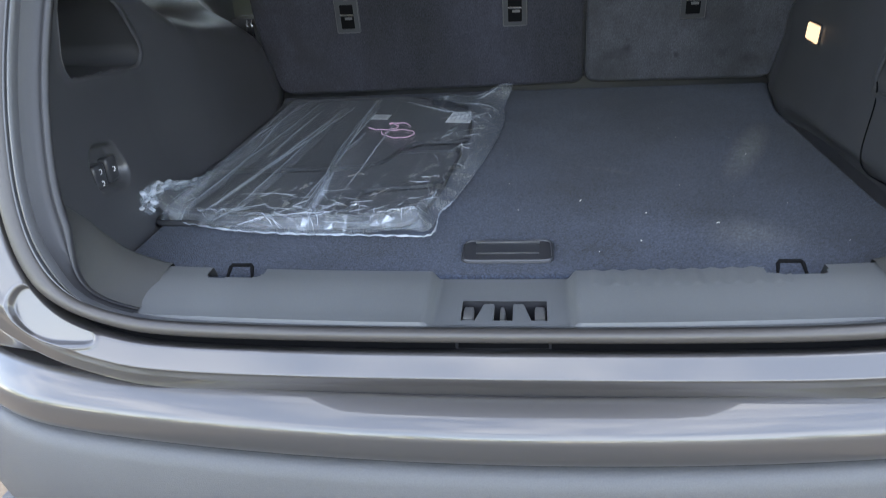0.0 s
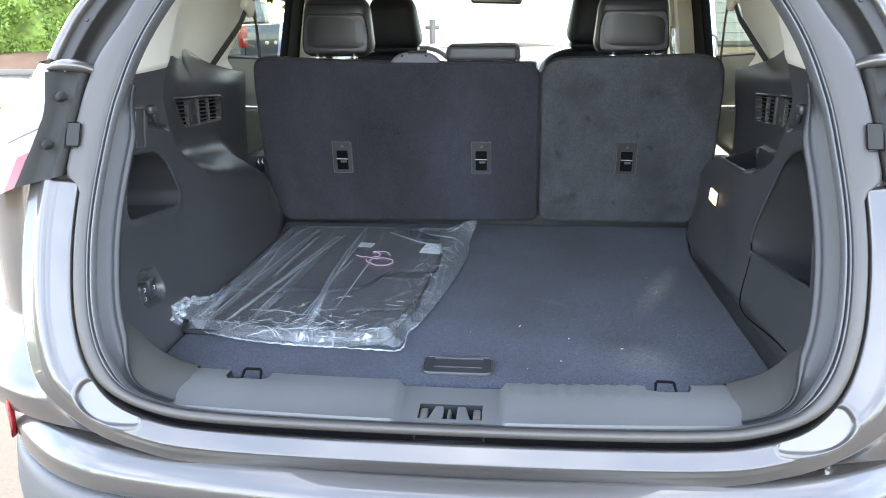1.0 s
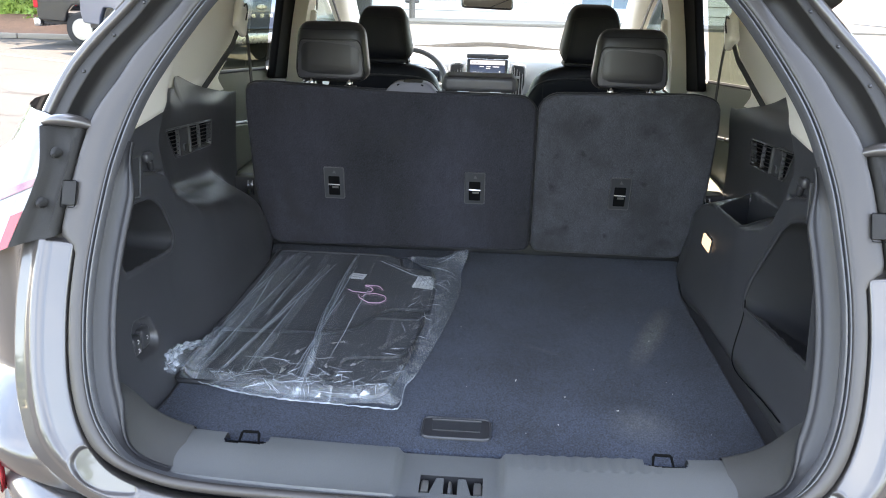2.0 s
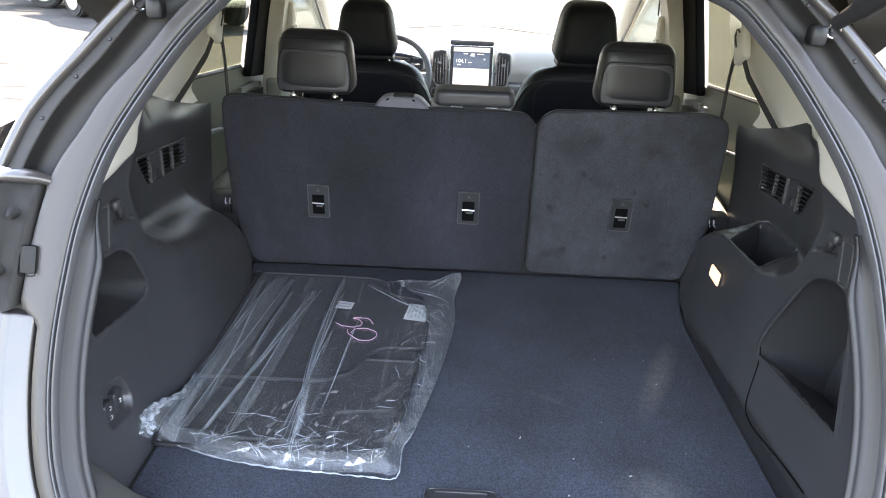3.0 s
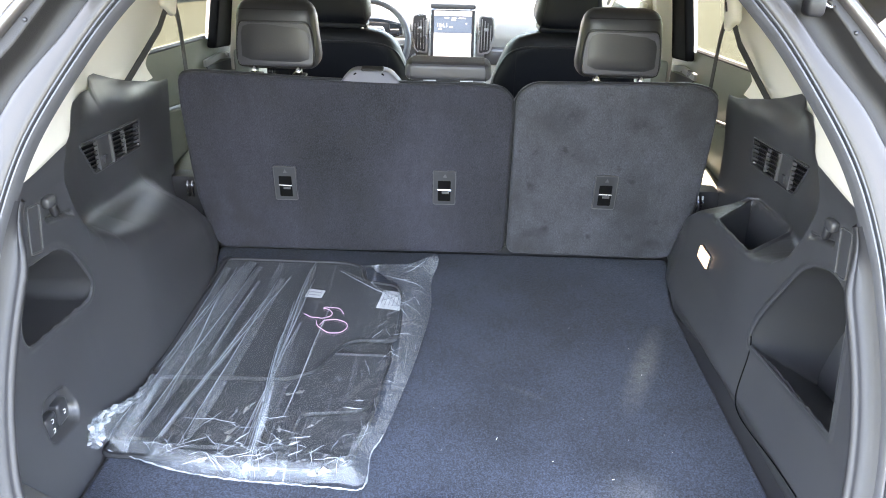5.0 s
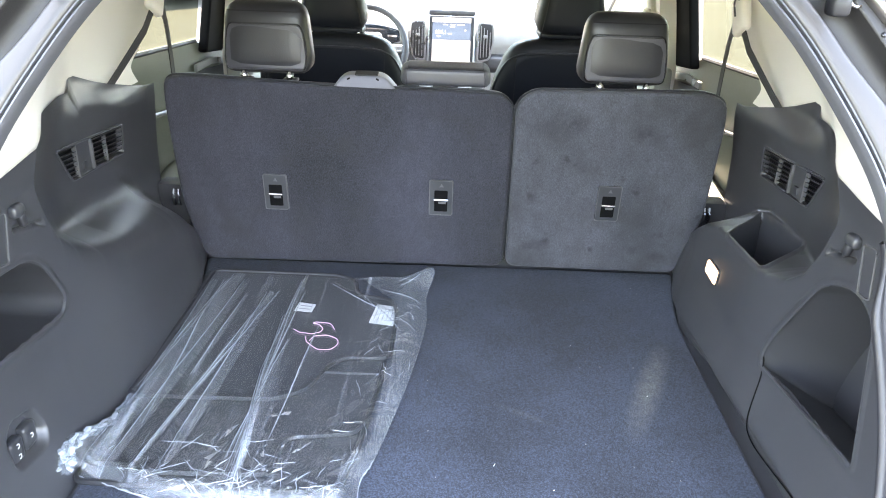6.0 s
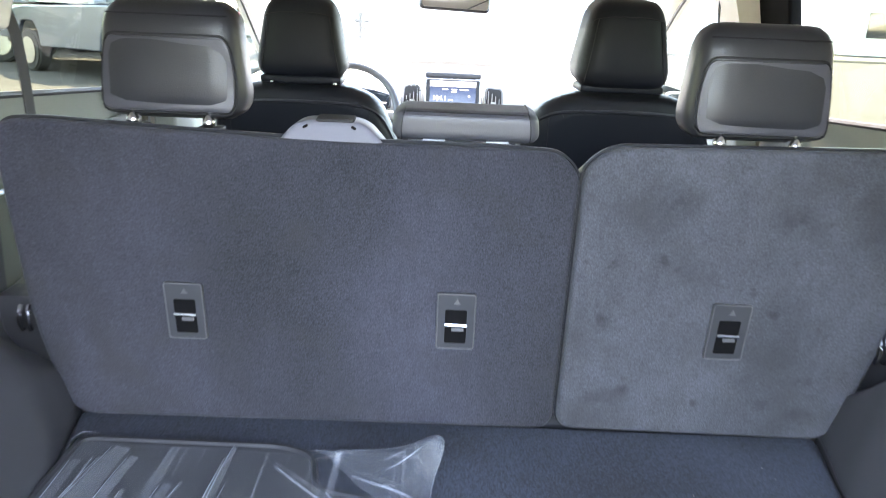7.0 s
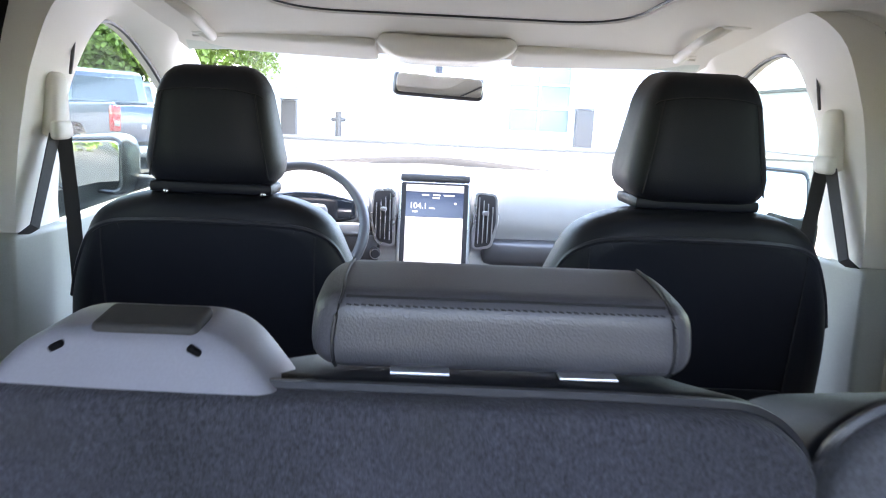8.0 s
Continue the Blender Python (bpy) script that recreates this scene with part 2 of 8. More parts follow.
def stain(m, color, scale, lo, hi):
    """Small dark smudges rubbed into a fabric."""
    t, b = m.node_tree, m.node_tree.nodes["Principled BSDF"]
    src = b.inputs["Base Color"].links[0].from_socket
    tc, nz, rg, mix = (t.nodes.new(k) for k in ("ShaderNodeTexCoord", "ShaderNodeTexNoise", "ShaderNodeMapRange", "ShaderNodeMixRGB"))
    nz.inputs["Scale"].default_value, nz.inputs["Detail"].default_value = scale, 2
    rg.inputs["From Min"].default_value, rg.inputs["From Max"].default_value, rg.inputs["To Max"].default_value = lo, hi, 0.6
    mix.inputs["Color2"].default_value = (*color, 1)
    t.links.new(tc.outputs["Object"], nz.inputs["Vector"])
    t.links.new(nz.outputs["Fac"], rg.inputs["Value"])
    t.links.new(rg.outputs["Result"], mix.inputs["Fac"])
    t.links.new(src, mix.inputs["Color1"])
    t.links.new(mix.outputs["Color"], b.inputs["Base Color"])


def nap(m, scale, low, high, tall=0.5):
    """Cut pile that lies this way and that: dark and light tufts over a fabric's own colour."""
    t, b = m.node_tree, m.node_tree.nodes["Principled BSDF"]
    src = b.inputs["Base Color"].links[0].from_socket
    tc, mp, nz, rg, mul = (t.nodes.new(k) for k in ("ShaderNodeTexCoord", "ShaderNodeMapping", "ShaderNodeTexNoise", "ShaderNodeMapRange", "ShaderNodeMixRGB"))
    mp.inputs["Scale"].default_value = (1, 1, tall)
    nz.inputs["Scale"].default_value, nz.inputs["Detail"].default_value, nz.inputs["Roughness"].default_value = scale, 4, 0.65
    for key, v in (("From Min", 0.36), ("From Max", 0.66), ("To Min", low), ("To Max", high)):
        rg.inputs[key].default_value = v
    mul.blend_type, mul.inputs["Fac"].default_value = "MULTIPLY", 1.0
    t.links.new(tc.outputs["Object"], mp.inputs["Vector"])
    t.links.new(mp.outputs["Vector"], nz.inputs["Vector"])
    t.links.new(nz.outputs["Fac"], rg.inputs["Value"])
    t.links.new(src, mul.inputs["Color1"])
    t.links.new(rg.outputs["Result"], mul.inputs["Color2"])
    t.links.new(mul.outputs["Color"], b.inputs["Base Color"])


def spots(m, color, places):
    """Small soiled marks at places (x, z, radius) of the seat backs."""
    t, b = m.node_tree, m.node_tree.nodes["Principled BSDF"]
    tc, nz = t.nodes.new("ShaderNodeTexCoord"), t.nodes.new("ShaderNodeTexNoise")
    nz.inputs["Scale"].default_value = 90
    t.links.new(tc.outputs["Object"], nz.inputs["Vector"])
    for x, z, r in places:
        mp, gr, mu, mix = (t.nodes.new(k) for k in ("ShaderNodeMapping", "ShaderNodeTexGradient", "ShaderNodeMath", "ShaderNodeMixRGB"))
        mp.vector_type, gr.gradient_type, mu.operation = "TEXTURE", "SPHERICAL", "MULTIPLY"
        mp.inputs["Location"].default_value, mp.inputs["Scale"].default_value = (x, 1.85, z), (r * 1.3, 1, r)
        mix.inputs["Color2"].default_value = (*color, 1)
        t.links.new(tc.outputs["Object"], mp.inputs["Vector"])
        t.links.new(mp.outputs["Vector"], gr.inputs["Vector"])
        t.links.new(gr.outputs["Fac"], mu.inputs[0])
        t.links.new(nz.outputs["Fac"], mu.inputs[1])
        t.links.new(mu.outputs[0], mix.inputs["Fac"])
        t.links.new(b.inputs["Base Color"].links[0].from_socket, mix.inputs["Color1"])
        t.links.new(mix.outputs["Color"], b.inputs["Base Color"])


stain(SEAT_CARPET_WORN, (0.010, 0.010, 0.011), 26, 0.66, 0.76)
nap(SEAT_CARPET, 620, 0.74, 1.26)
nap(SEAT_CARPET, 40, 0.91, 1.09, 0.5)
nap(SEAT_CARPET_WORN, 600, 0.82, 1.18)
nap(SEAT_CARPET_WORN, 34, 0.90, 1.10, 0.7)
nap(CARPET, 380, 0.55, 1.45, 1.0)
spots(SEAT_CARPET_WORN, (0.004, 0.004, 0.005), ((0.246, 0.872, 0.022), (0.215, 0.866, 0.018), (0.262, 0.884, 0.012), (0.295, 1.190, 0.040), (0.535, 0.850, 0.018), (0.480, 0.864, 0.014), (0.47, 1.17, 0.03)))
stain(SEAT_CARPET, (0.022, 0.022, 0.025), 12, 0.54, 0.74)
stain(SEAT_CARPET_WORN, (0.022, 0.0225, 0.025), 9, 0.50, 0.70)


def film_material(name="clear_polythene", floor=0.026, strength=1.0):
    """Thin clear polythene: lets most light through, with sharp glints on its creases."""
    m = bpy.data.materials.new(name)
    m.use_nodes = True
    t = m.node_tree
    t.nodes.remove(t.nodes["Principled BSDF"])
    tr, gl, df, mx, m2 = (t.nodes.new(k) for k in ("ShaderNodeBsdfTransparent", "ShaderNodeBsdfGlossy", "ShaderNodeBsdfDiffuse",
                                                 "ShaderNodeMixShader", "ShaderNodeMixShader"))
    fr = t.nodes.new("ShaderNodeLayerWeight")
    fr.inputs["Blend"].default_value = 0.30
    mul = t.nodes.new("ShaderNodeMath")
    mul.operation = "MULTIPLY_ADD"
    mul.inputs[1].default_value, mul.inputs[2].default_value = 0.42, 0.03
    gl.inputs["Roughness"].default_value = 0.07
    df.inputs["Color"].default_value = (0.75, 0.80, 0.86, 1)
    tr.inputs["Color"].default_value = (0.95, 0.97, 0.98, 1)
    t.links.new(fr.outputs["Facing"], mul.inputs[0])
    t.links.new(mul.outputs[0], mx.inputs["Fac"])
    # fine wrinkles that break up what the film mirrors
    wtc2, wmp, wnz, wbp = (t.nodes.new(k) for k in ("ShaderNodeTexCoord", "ShaderNodeMapping", "ShaderNodeTexNoise", "ShaderNodeBump"))
    wmp.inputs["Scale"].default_value = (210, 34, 1)
    wmp.inputs["Rotation"].default_value = (0, 0, radians(7))
    wnz.inputs["Scale"].default_value, wnz.inputs["Detail"].default_value, wnz.inputs["Distortion"].default_value = 1.0, 4, 1.2
    wbp.inputs["Strength"].default_value, wbp.inputs["Distance"].default_value = 0.9, 0.0025
    t.links.new(wtc2.outputs["Object"], wmp.inputs["Vector"])
    t.links.new(wmp.outputs["Vector"], wnz.inputs["Vector"])
    t.links.new(wnz.outputs["Fac"], wbp.inputs["Height"])
    t.links.new(wbp.outputs["Normal"], gl.inputs["Normal"])
    # whitened creases: long pulls along the bag, and a fine crumple
    tc = t.nodes.new("ShaderNodeTexCoord")
    haze = None
    for scale, turn, lo, hi, amount in (((75, 2.2, 1), 6, 0.59, 0.73, 0.19), ((120, 4.0, 1), -4, 0.61, 0.71, 0.14), ((26, 26, 1), 20, 0.60, 0.72, 0.10)):
        mp = t.nodes.new("ShaderNodeMapping")
        mp.inputs["Scale"].default_value = scale
        mp.inputs["Rotation"].default_value = (0, 0, radians(turn))
        nz = t.nodes.new("ShaderNodeTexNoise")
        nz.inputs["Scale"].default_value, nz.inputs["Detail"].default_value, nz.inputs["Distortion"].default_value = 1.0, 3, 0.4
        rg = t.nodes.new("ShaderNodeMapRange")
        for key, v in (("From Min", lo), ("From Max", hi), ("To Min", 0.0), ("To Max", amount * strength)):
            rg.inputs[key].default_value = v
        t.links.new(tc.outputs["Object"], mp.inputs["Vector"])
        t.links.new(mp.outputs["Vector"], nz.inputs["Vector"])
        t.links.new(nz.outputs["Fac"], rg.inputs["Value"])
        if haze is None:
            haze = rg.outputs["Result"]
        else:
            ad = t.nodes.new("ShaderNodeMath")
            ad.operation = "MAXIMUM"
            t.links.new(haze, ad.inputs[0])
            t.links.new(rg.outputs["Result"], ad.inputs[1])
            haze = ad.outputs[0]
    base = t.nodes.new("ShaderNodeMath")
    base.operation = "ADD"
    base.inputs[1].default_value = floor
    t.links.new(haze, base.inputs[0])
    t.links.new(base.outputs[0], m2.inputs["Fac"])
    t.links.new(tr.outputs["BSDF"], m2.inputs[1])
    t.links.new(df.outputs["BSDF"], m2.inputs[2])
    t.links.new(m2.outputs["Shader"], mx.inputs[1])
    t.links.new(gl.outputs["BSDF"], mx.inputs[2])
    t.links.new(mx.outputs["Shader"], t.nodes["Material Output"].inputs["Surface"])
    return m


FILM = film_material()
FILM_FOLD = film_material("folded_polythene", 0.090, 1.0)
FILM_HEM = film_material("rolled_polythene", 0.42, 1.0)
FILM_FACET = film_material("creased_shiny_polythene", 0.16, 1.0)
for node in FILM_FACET.node_tree.nodes:
    if node.type == "MATH" and node.operation == "MULTIPLY_ADD":
        node.inputs[1].default_value, node.inputs[2].default_value = 0.50, 0.30
    elif node.type == "BUMP":
        node.inputs["Strength"].default_value = 0.3
FILM_CREASE = film_material("whitened_polythene", 0.70, 1.0)

# ---- mesh helpers ----


def thing(name, at=(0, 0, 0), label="", category="", group="", kind=""):
    """An Empty at a thing's base, which parents its parts."""
    ob = new(name)
    ob.empty_display_size = 0.05
    ob.location = at
    return tagged(ob, label, category, group, kind)


def attach(ob, parent, label=""):
    if parent is not None:
        ob.parent = parent
        if parent.parent is None:
            ob.matrix_parent_inverse = Matrix.Translation(parent.location).inverted()
    if label:
        ob["label"] = label
    return ob


def part(name, bm, material, parent=None, label="", smooth=True, angle=40):
    """Links a bmesh as one mesh object, under parent if there is one."""
    bmesh.ops.recalc_face_normals(bm, faces=bm.faces)
    me = bpy.data.meshes.new(name)
    bm.to_mesh(me)
    bm.free()
    return finish(name, me, material, parent, label, smooth, angle)


def finish(name, me, material, parent=None, label="", smooth=True, angle=40):
    me.materials.append(material)
    if smooth:
        me.shade_smooth()
        me.set_sharp_from_angle(angle=radians(angle))
    return attach(new(name, me), parent, label)


def grid(name, P, material, parent=None, label="", wrap_u=False, wrap_v=False, caps=False, angle=60, keep=None):
    """A mesh from an array of points P[u, v, 3]."""
    nu, nv = P.shape[:2]
    idx = np.arange(nu * nv).reshape(nu, nv)
    a = idx if wrap_u else idx[:-1]
    b = np.roll(idx, -1, 0) if wrap_u else idx[1:]
    def cols(q):
        return (q, np.roll(q, -1, 1)) if wrap_v else (q[:, :-1], q[:, 1:])
    a0, a1 = cols(a)
    b0, b1 = cols(b)
    F = np.stack([a0, b0, b1, a1], -1).reshape(-1, 4)
    if keep is not None:
        F = F[keep.reshape(-1)]
    faces = F.tolist()
    if caps and wrap_v:
        faces += [idx[0].tolist()[::-1], idx[-1].tolist()]
    me = bpy.data.meshes.new(name)
    me.from_pydata(P.reshape(-1, 3).tolist(), [], faces)
    me.update()
    if caps or wrap_u or wrap_v:
        bm = bmesh.new()
        bm.from_mesh(me)
        bmesh.ops.recalc_face_normals(bm, faces=bm.faces)
        bm.to_mesh(me)
        bm.free()
    return finish(name, me, material, parent, label, True, angle)


def rbox(bm, centre, size, r=0.01, n=6, fn=None, turn=None):
    """A box with rounded edges of radius r, n cells along each edge; fn bends its points."""
    h = Vector(size) / 2
    r = min(r, h.x * 0.999, h.y * 0.999, h.z * 0.999)
    q = bmesh.new()
    bmesh.ops.create_cube(q, size=2)
    if n > 1:
        bmesh.ops.subdivide_edges(q, edges=q.edges, cuts=n - 1, use_grid_fill=True)
    m = Matrix.Translation(centre) @ (turn.to_4x4() if turn else Matrix())
    inner = h - Vector((r, r, r))
    for v in q.verts:
        # points gather towards the edges, where the rounding is
        p = Vector([math.copysign(1 - (1 - abs(c)) ** 1.6 if n > 3 else abs(c), c) * k for c, k in zip(v.co, h)])
        core = Vector([max(-i, min(i, c)) for c, i in zip(p, inner)])
        d = p - core
        if d.length > 1e-9:
            p = core + d.normalized() * r
        if fn:
            p = Vector(fn(p))
        v.co = m @ p
    base = len(bm.verts)
    vs = [bm.verts.new(v.co) for v in q.verts]
    for f in q.faces:
        bm.faces.new([vs[v.index] for v in f.verts])
    q.free()
    return bm


def tube(bm, pts, r, n=8, closed=False, flat=1.0):
    """A round bar along pts; flat under 1 presses it."""
    pts = [Vector(p) for p in pts]
    k = len(pts)
    rings = []
    up = Vector((0, 0, 1))
    for i, p in enumerate(pts):
        a = pts[i - 1] if (i or closed) else p
        b = pts[(i + 1) % k] if (i < k - 1 or closed) else p
        d = (b - a).normalized()
        ref = up if abs(d.dot(up)) < 0.95 else Vector((0, 1, 0))
        s = d.cross(ref).normalized()
        w = s.cross(d).normalized()
        rad = r[i] if isinstance(r, (list, tuple)) else r
        rings.append([bm.verts.new(p + s * (math.cos(2 * math.pi * j / n) * rad) + w * (math.sin(2 * math.pi * j / n) * rad * flat)) for j in range(n)])
    for i in range(k if closed else k - 1):
        A, B = rings[i], rings[(i + 1) % k]
        for j in range(n):
            bm.faces.new((A[j], A[(j + 1) % n], B[(j + 1) % n], B[j]))
    if not closed:
        bm.faces.new(rings[0][::-1])
        bm.faces.new(rings[-1])
    return bm


def smooth_line(pts, n=8, closed=False):
    """A smooth curve through pts (Catmull-Rom), n steps a piece."""
    P = [np.array(p, float) for p in pts]
    k = len(P)
    out = []
    for i in range(k if closed else k - 1):
        if closed:
            p0, p1, p2, p3 = P[i - 1], P[i], P[(i + 1) % k], P[(i + 2) % k]
        else:
            p0, p1, p2, p3 = P[max(i - 1, 0)], P[i], P[i + 1], P[min(i + 2, k - 1)]
        for j in range(n):
            t = j / n
            out.append(0.5 * (2 * p1 + (p2 - p0) * t + (2 * p0 - 5 * p1 + 4 * p2 - p3) * t * t + (3 * p1 - p0 - 3 * p2 + p3) * t ** 3))
    if not closed:
        out.append(P[-1])
    return np.array(out)


def round_poly(pts, r, n=6):
    """A polygon in two dimensions with rounded corners."""
    pts = [Vector(p) for p in pts]
    k = len(pts)
    rs = r if isinstance(r, (list, tuple)) else [r] * k
    out = []
    for i, p in enumerate(pts):
        a, b = (pts[i - 1] - p), (pts[(i + 1) % k] - p)
        d = min(rs[i], a.length * 0.48, b.length * 0.48)
        s, e = p + a.normalized() * d, p + b.normalized() * d
        for j in range(n + 1):
            t = j / n
            out.append(s * (1 - t) ** 2 + p * (2 * t * (1 - t)) + e * t * t)
    return [tuple(v) for v in out]


def inset(poly, d):
    """poly moved inwards by d (it runs either way round)."""
    P = np.array(poly, float)
    area = 0.5 * np.sum(P[:, 0] * np.roll(P[:, 1], -1) - np.roll(P[:, 0], -1) * P[:, 1])
    T = np.roll(P, -1, 0) - np.roll(P, 1, 0)
    T /= np.linalg.norm(T, axis=1)[:, None] + 1e-12
    N = np.stack([-T[:, 1], T[:, 0]], 1) * (1 if area > 0 else -1)
    return P + N * d


def slab(bm, poly, place, depth, r=0.004, steps=3):
    """A plate of outline poly (two dimensions) and some depth with rounded edges; place(a, b, c) gives the point at height c."""
    rings = []
    for side in (0, 1):
        for j in range(steps + 1):
            t = (j if side == 0 else steps - j) / steps * math.pi / 2
            d = r * (1 - math.sin(t))
            c = r * (1 - math.cos(t)) if side == 0 else depth - r * (1 - math.cos(t))
            rings.append([bm.verts.new(place(p[0], p[1], c)) for p in inset(poly, d)])
    k = len(poly)
    for A, B in zip(rings, rings[1:]):
        for j in range(k):
            bm.faces.new((A[j], A[(j + 1) % k], B[(j + 1) % k], B[j]))
    # a narrow flat border keeps the shading of the broad faces even
    for R, c, first in ((rings[0], 0.0, True), (rings[-1], depth, False)):
        lip = [bm.verts.new(place(p[0], p[1], c)) for p in inset(poly, r + min(0.0015, r * 0.5))]
        for j in range(k):
            bm.faces.new((R[j], R[(j + 1) % k], lip[(j + 1) % k], lip[j]))
        bm.faces.new(lip[::-1] if first else lip)
    return bm


def smoothstep(a, b, x):
    t = np.clip((x - a) / (b - a), 0, 1)
    return t * t * (3 - 2 * t)


def inside_distance(poly, X, Y):
    """Signed distance from the outline poly, positive inside, for arrays X, Y."""
    P = np.array(poly, float)
    best = np.full(X.shape, 1e9)
    inside = np.zeros(X.shape, bool)
    for (x0, y0), (x1, y1) in zip(P, np.roll(P, -1, 0)):
        dx, dy = x1 - x0, y1 - y0
        t = np.clip(((X - x0) * dx + (Y - y0) * dy) / (dx * dx + dy * dy + 1e-12), 0, 1)
        best = np.minimum(best, np.hypot(X - x0 - t * dx, Y - y0 - t * dy))
        inside ^= ((y0 > Y) != (y1 > Y)) & (X < (x1 - x0) * (Y - y0) / (y1 - y0 + 1e-12) + x0)
    return np.where(inside, best, -best)


def ribbon(bm, pts, width, thick=0.0016, side=(0, 1, 0)):
    """A flat strap along pts; side: the way of its width."""
    pts = [Vector(p) for p in pts]
    s0 = Vector(side)
    rings = []
    for i, p in enumerate(pts):
        d = (pts[min(i + 1, len(pts) - 1)] - pts[max(i - 1, 0)]).normalized()
        s = (s0 - d * s0.dot(d)).normalized()
        w = d.cross(s)
        rings.append([bm.verts.new(p + s * (a * width / 2) + w * (b * thick / 2)) for a, b in ((-1, -1), (1, -1), (1, 1), (-1, 1))])
    for A, B in zip(rings, rings[1:]):
        for j in range(4):
            bm.faces.new((A[j], A[(j + 1) % 4], B[(j + 1) % 4], B[j]))
    bm.faces.new(rings[0][::-1])
    bm.faces.new(rings[-1])
    return bm


def text_part(name, words, m, size, material, parent, label=""):
    """Raised lettering in the built-in font, turned into a mesh."""
    cu = bpy.data.curves.new(name, "FONT")
    cu.body, cu.size, cu.extrude, cu.align_x, cu.align_y = words, size, 0.0003, "CENTER", "CENTER"
    ob = bpy.data.objects.new(name, cu)
    me = bpy.data.meshes.new_from_object(ob)
    bpy.data.objects.remove(ob)
    me.transform(m)
    return finish(name, me, material, parent, label, False)

# ---- the car's shell: the tailgate opening and what surrounds it ----
FLOOR = 0.78
OPEN_Y, OPEN_Z, OPEN_SLOPE = 0.755, 0.765, 0.45     # the plane of the tailgate opening leans forwards
HALF_OPENING = [(0.0, 0.771), (0.2, 0.772), (0.37, 0.776), (0.455, 0.785), (0.523, 0.808), (0.568, 0.854), (0.594, 0.918),
                (0.606, 1.00), (0.607, 1.08), (0.598, 1.17), (0.582, 1.258), (0.546, 1.357), (0.478, 1.465), (0.421, 1.535),
                (0.36, 1.588), (0.25, 1.620), (0.12, 1.632), (0.0, 1.635)]
IN_PLANE_UP = Vector((0, OPEN_SLOPE, 1)).normalized()
REARWARDS = Vector((0, -1, OPEN_SLOPE)).normalized()


def open_y(z):
    return OPEN_Y + OPEN_SLOPE * (z - OPEN_Z)


def opening_loop():
    """Points round the opening, with the outward way in its plane at each."""
    half = smooth_line(HALF_OPENING, 8)
    pts = [(x, z) for x, z in half] + [(-x, z) for x, z in half[-2:0:-1]]
    P = np.array(pts)
    T = np.roll(P, -1, 0) - np.roll(P, 1, 0)
    T /= np.linalg.norm(T, axis=1)[:, None]
    places = [Vector((x, open_y(z), z)) for x, z in P]
    outs = [(Vector((1, 0, 0)) * ty - IN_PLANE_UP * tx).normalized() for tx, ty in T]
    return places, outs


LOOP, OUT = opening_loop()


car = thing("parked_suv", (0, 2.6, 0), "metallic grey SUV parked with its tailgate raised open", "car")


def step(lo, hi, v):
    return float(smoothstep(lo, hi, np.array(v)))


def jamb_width(z):
    """How far the painted flange reaches outwards: wide beside the lamp brackets, narrow along the roof."""
    return 0.0130 - 0.008 * (1 - step(0.79, 0.84, z)) + 0.030 * step(1.105, 1.130, z) - 0.014 * step(1.29, 1.37, z) - 0.014 * step(1.38, 1.48, z)


def lip_width(z):
    """The dark trim lip inside the seal: broad up the sides, narrow along sill and roof."""
    return max(0.0, 1.0 - 1.0 * step(1.19, 1.285, z) - 0.97 * (1 - step(0.795, 0.875, z)))


def section_sweep(name, section, material, label="", pick=None, n=8, wrap=True):
    """Sweeps a section that changes along the opening: section(p) gives pairs (outwards, rearwards)."""
    rows = [[tuple(p + o * q[0] + REARWARDS * q[1]) for q in section(p)] if (not pick or pick(p)) else None for p, o in zip(LOOP, OUT)]
    if pick:
        start = next(i for i in range(len(rows)) if rows[i] is not None and rows[i - 1] is None)
        rows = rows[start:] + rows[:start]
        rows = rows[:next((i for i in range(len(rows)) if rows[i] is None), len(rows))]
    return grid(name, np.array(rows), material, car, label, wrap_u=not pick)


def jamb_section(p):
    w = jamb_width(p.z)
    return [(-0.0125, -0.014), (-0.0115, -0.004), (-0.0085, -0.0005)] + [(-0.0085 + (w + 0.0055) * u, 0.0015 * math.sin(math.pi * u)) for u in (0.2, 0.4, 0.6, 0.8)] + [
        (w - 0.0030, 0.0), (w - 0.0010, -0.0015), (w, -0.0050), (w + 0.0005, -0.040)]


section_sweep("jamb", jamb_section, JAMB, "grey painted opening flange")
# near-black floor stands in for the shade deep between flange and shelf
section_sweep("jamb_gap", lambda p: [(jamb_width(p.z) - 0.001, -0.034), (jamb_width(p.z) + 0.020, -0.034)], WELL_BLACK, "channel behind the bumper, its shade painted black", pick=lambda p: p.z < 1.12)
section_sweep("weatherstrip", lambda p: [(-0.012 + (a + 0.012) * (0.12 + 0.88 * step(0.785, 0.84, p.z)), b - 0.007 * (1 - step(0.785, 0.84, p.z))) for a, b in ((-0.0120, -0.010), (-0.0122, 0.001), (-0.0135, 0.0042), (-0.0155, 0.0040), (-0.0168, 0.0005), (-0.0172, -0.006), (-0.0184, -0.006),
                                         (-0.0188, 0.001), (-0.0203, 0.0052), (-0.0228, 0.0058), (-0.0248, 0.0030), (-0.0260, -0.004), (-0.0262, -0.014))], SEAL,
              "grey rubber tailgate seal with two lips")


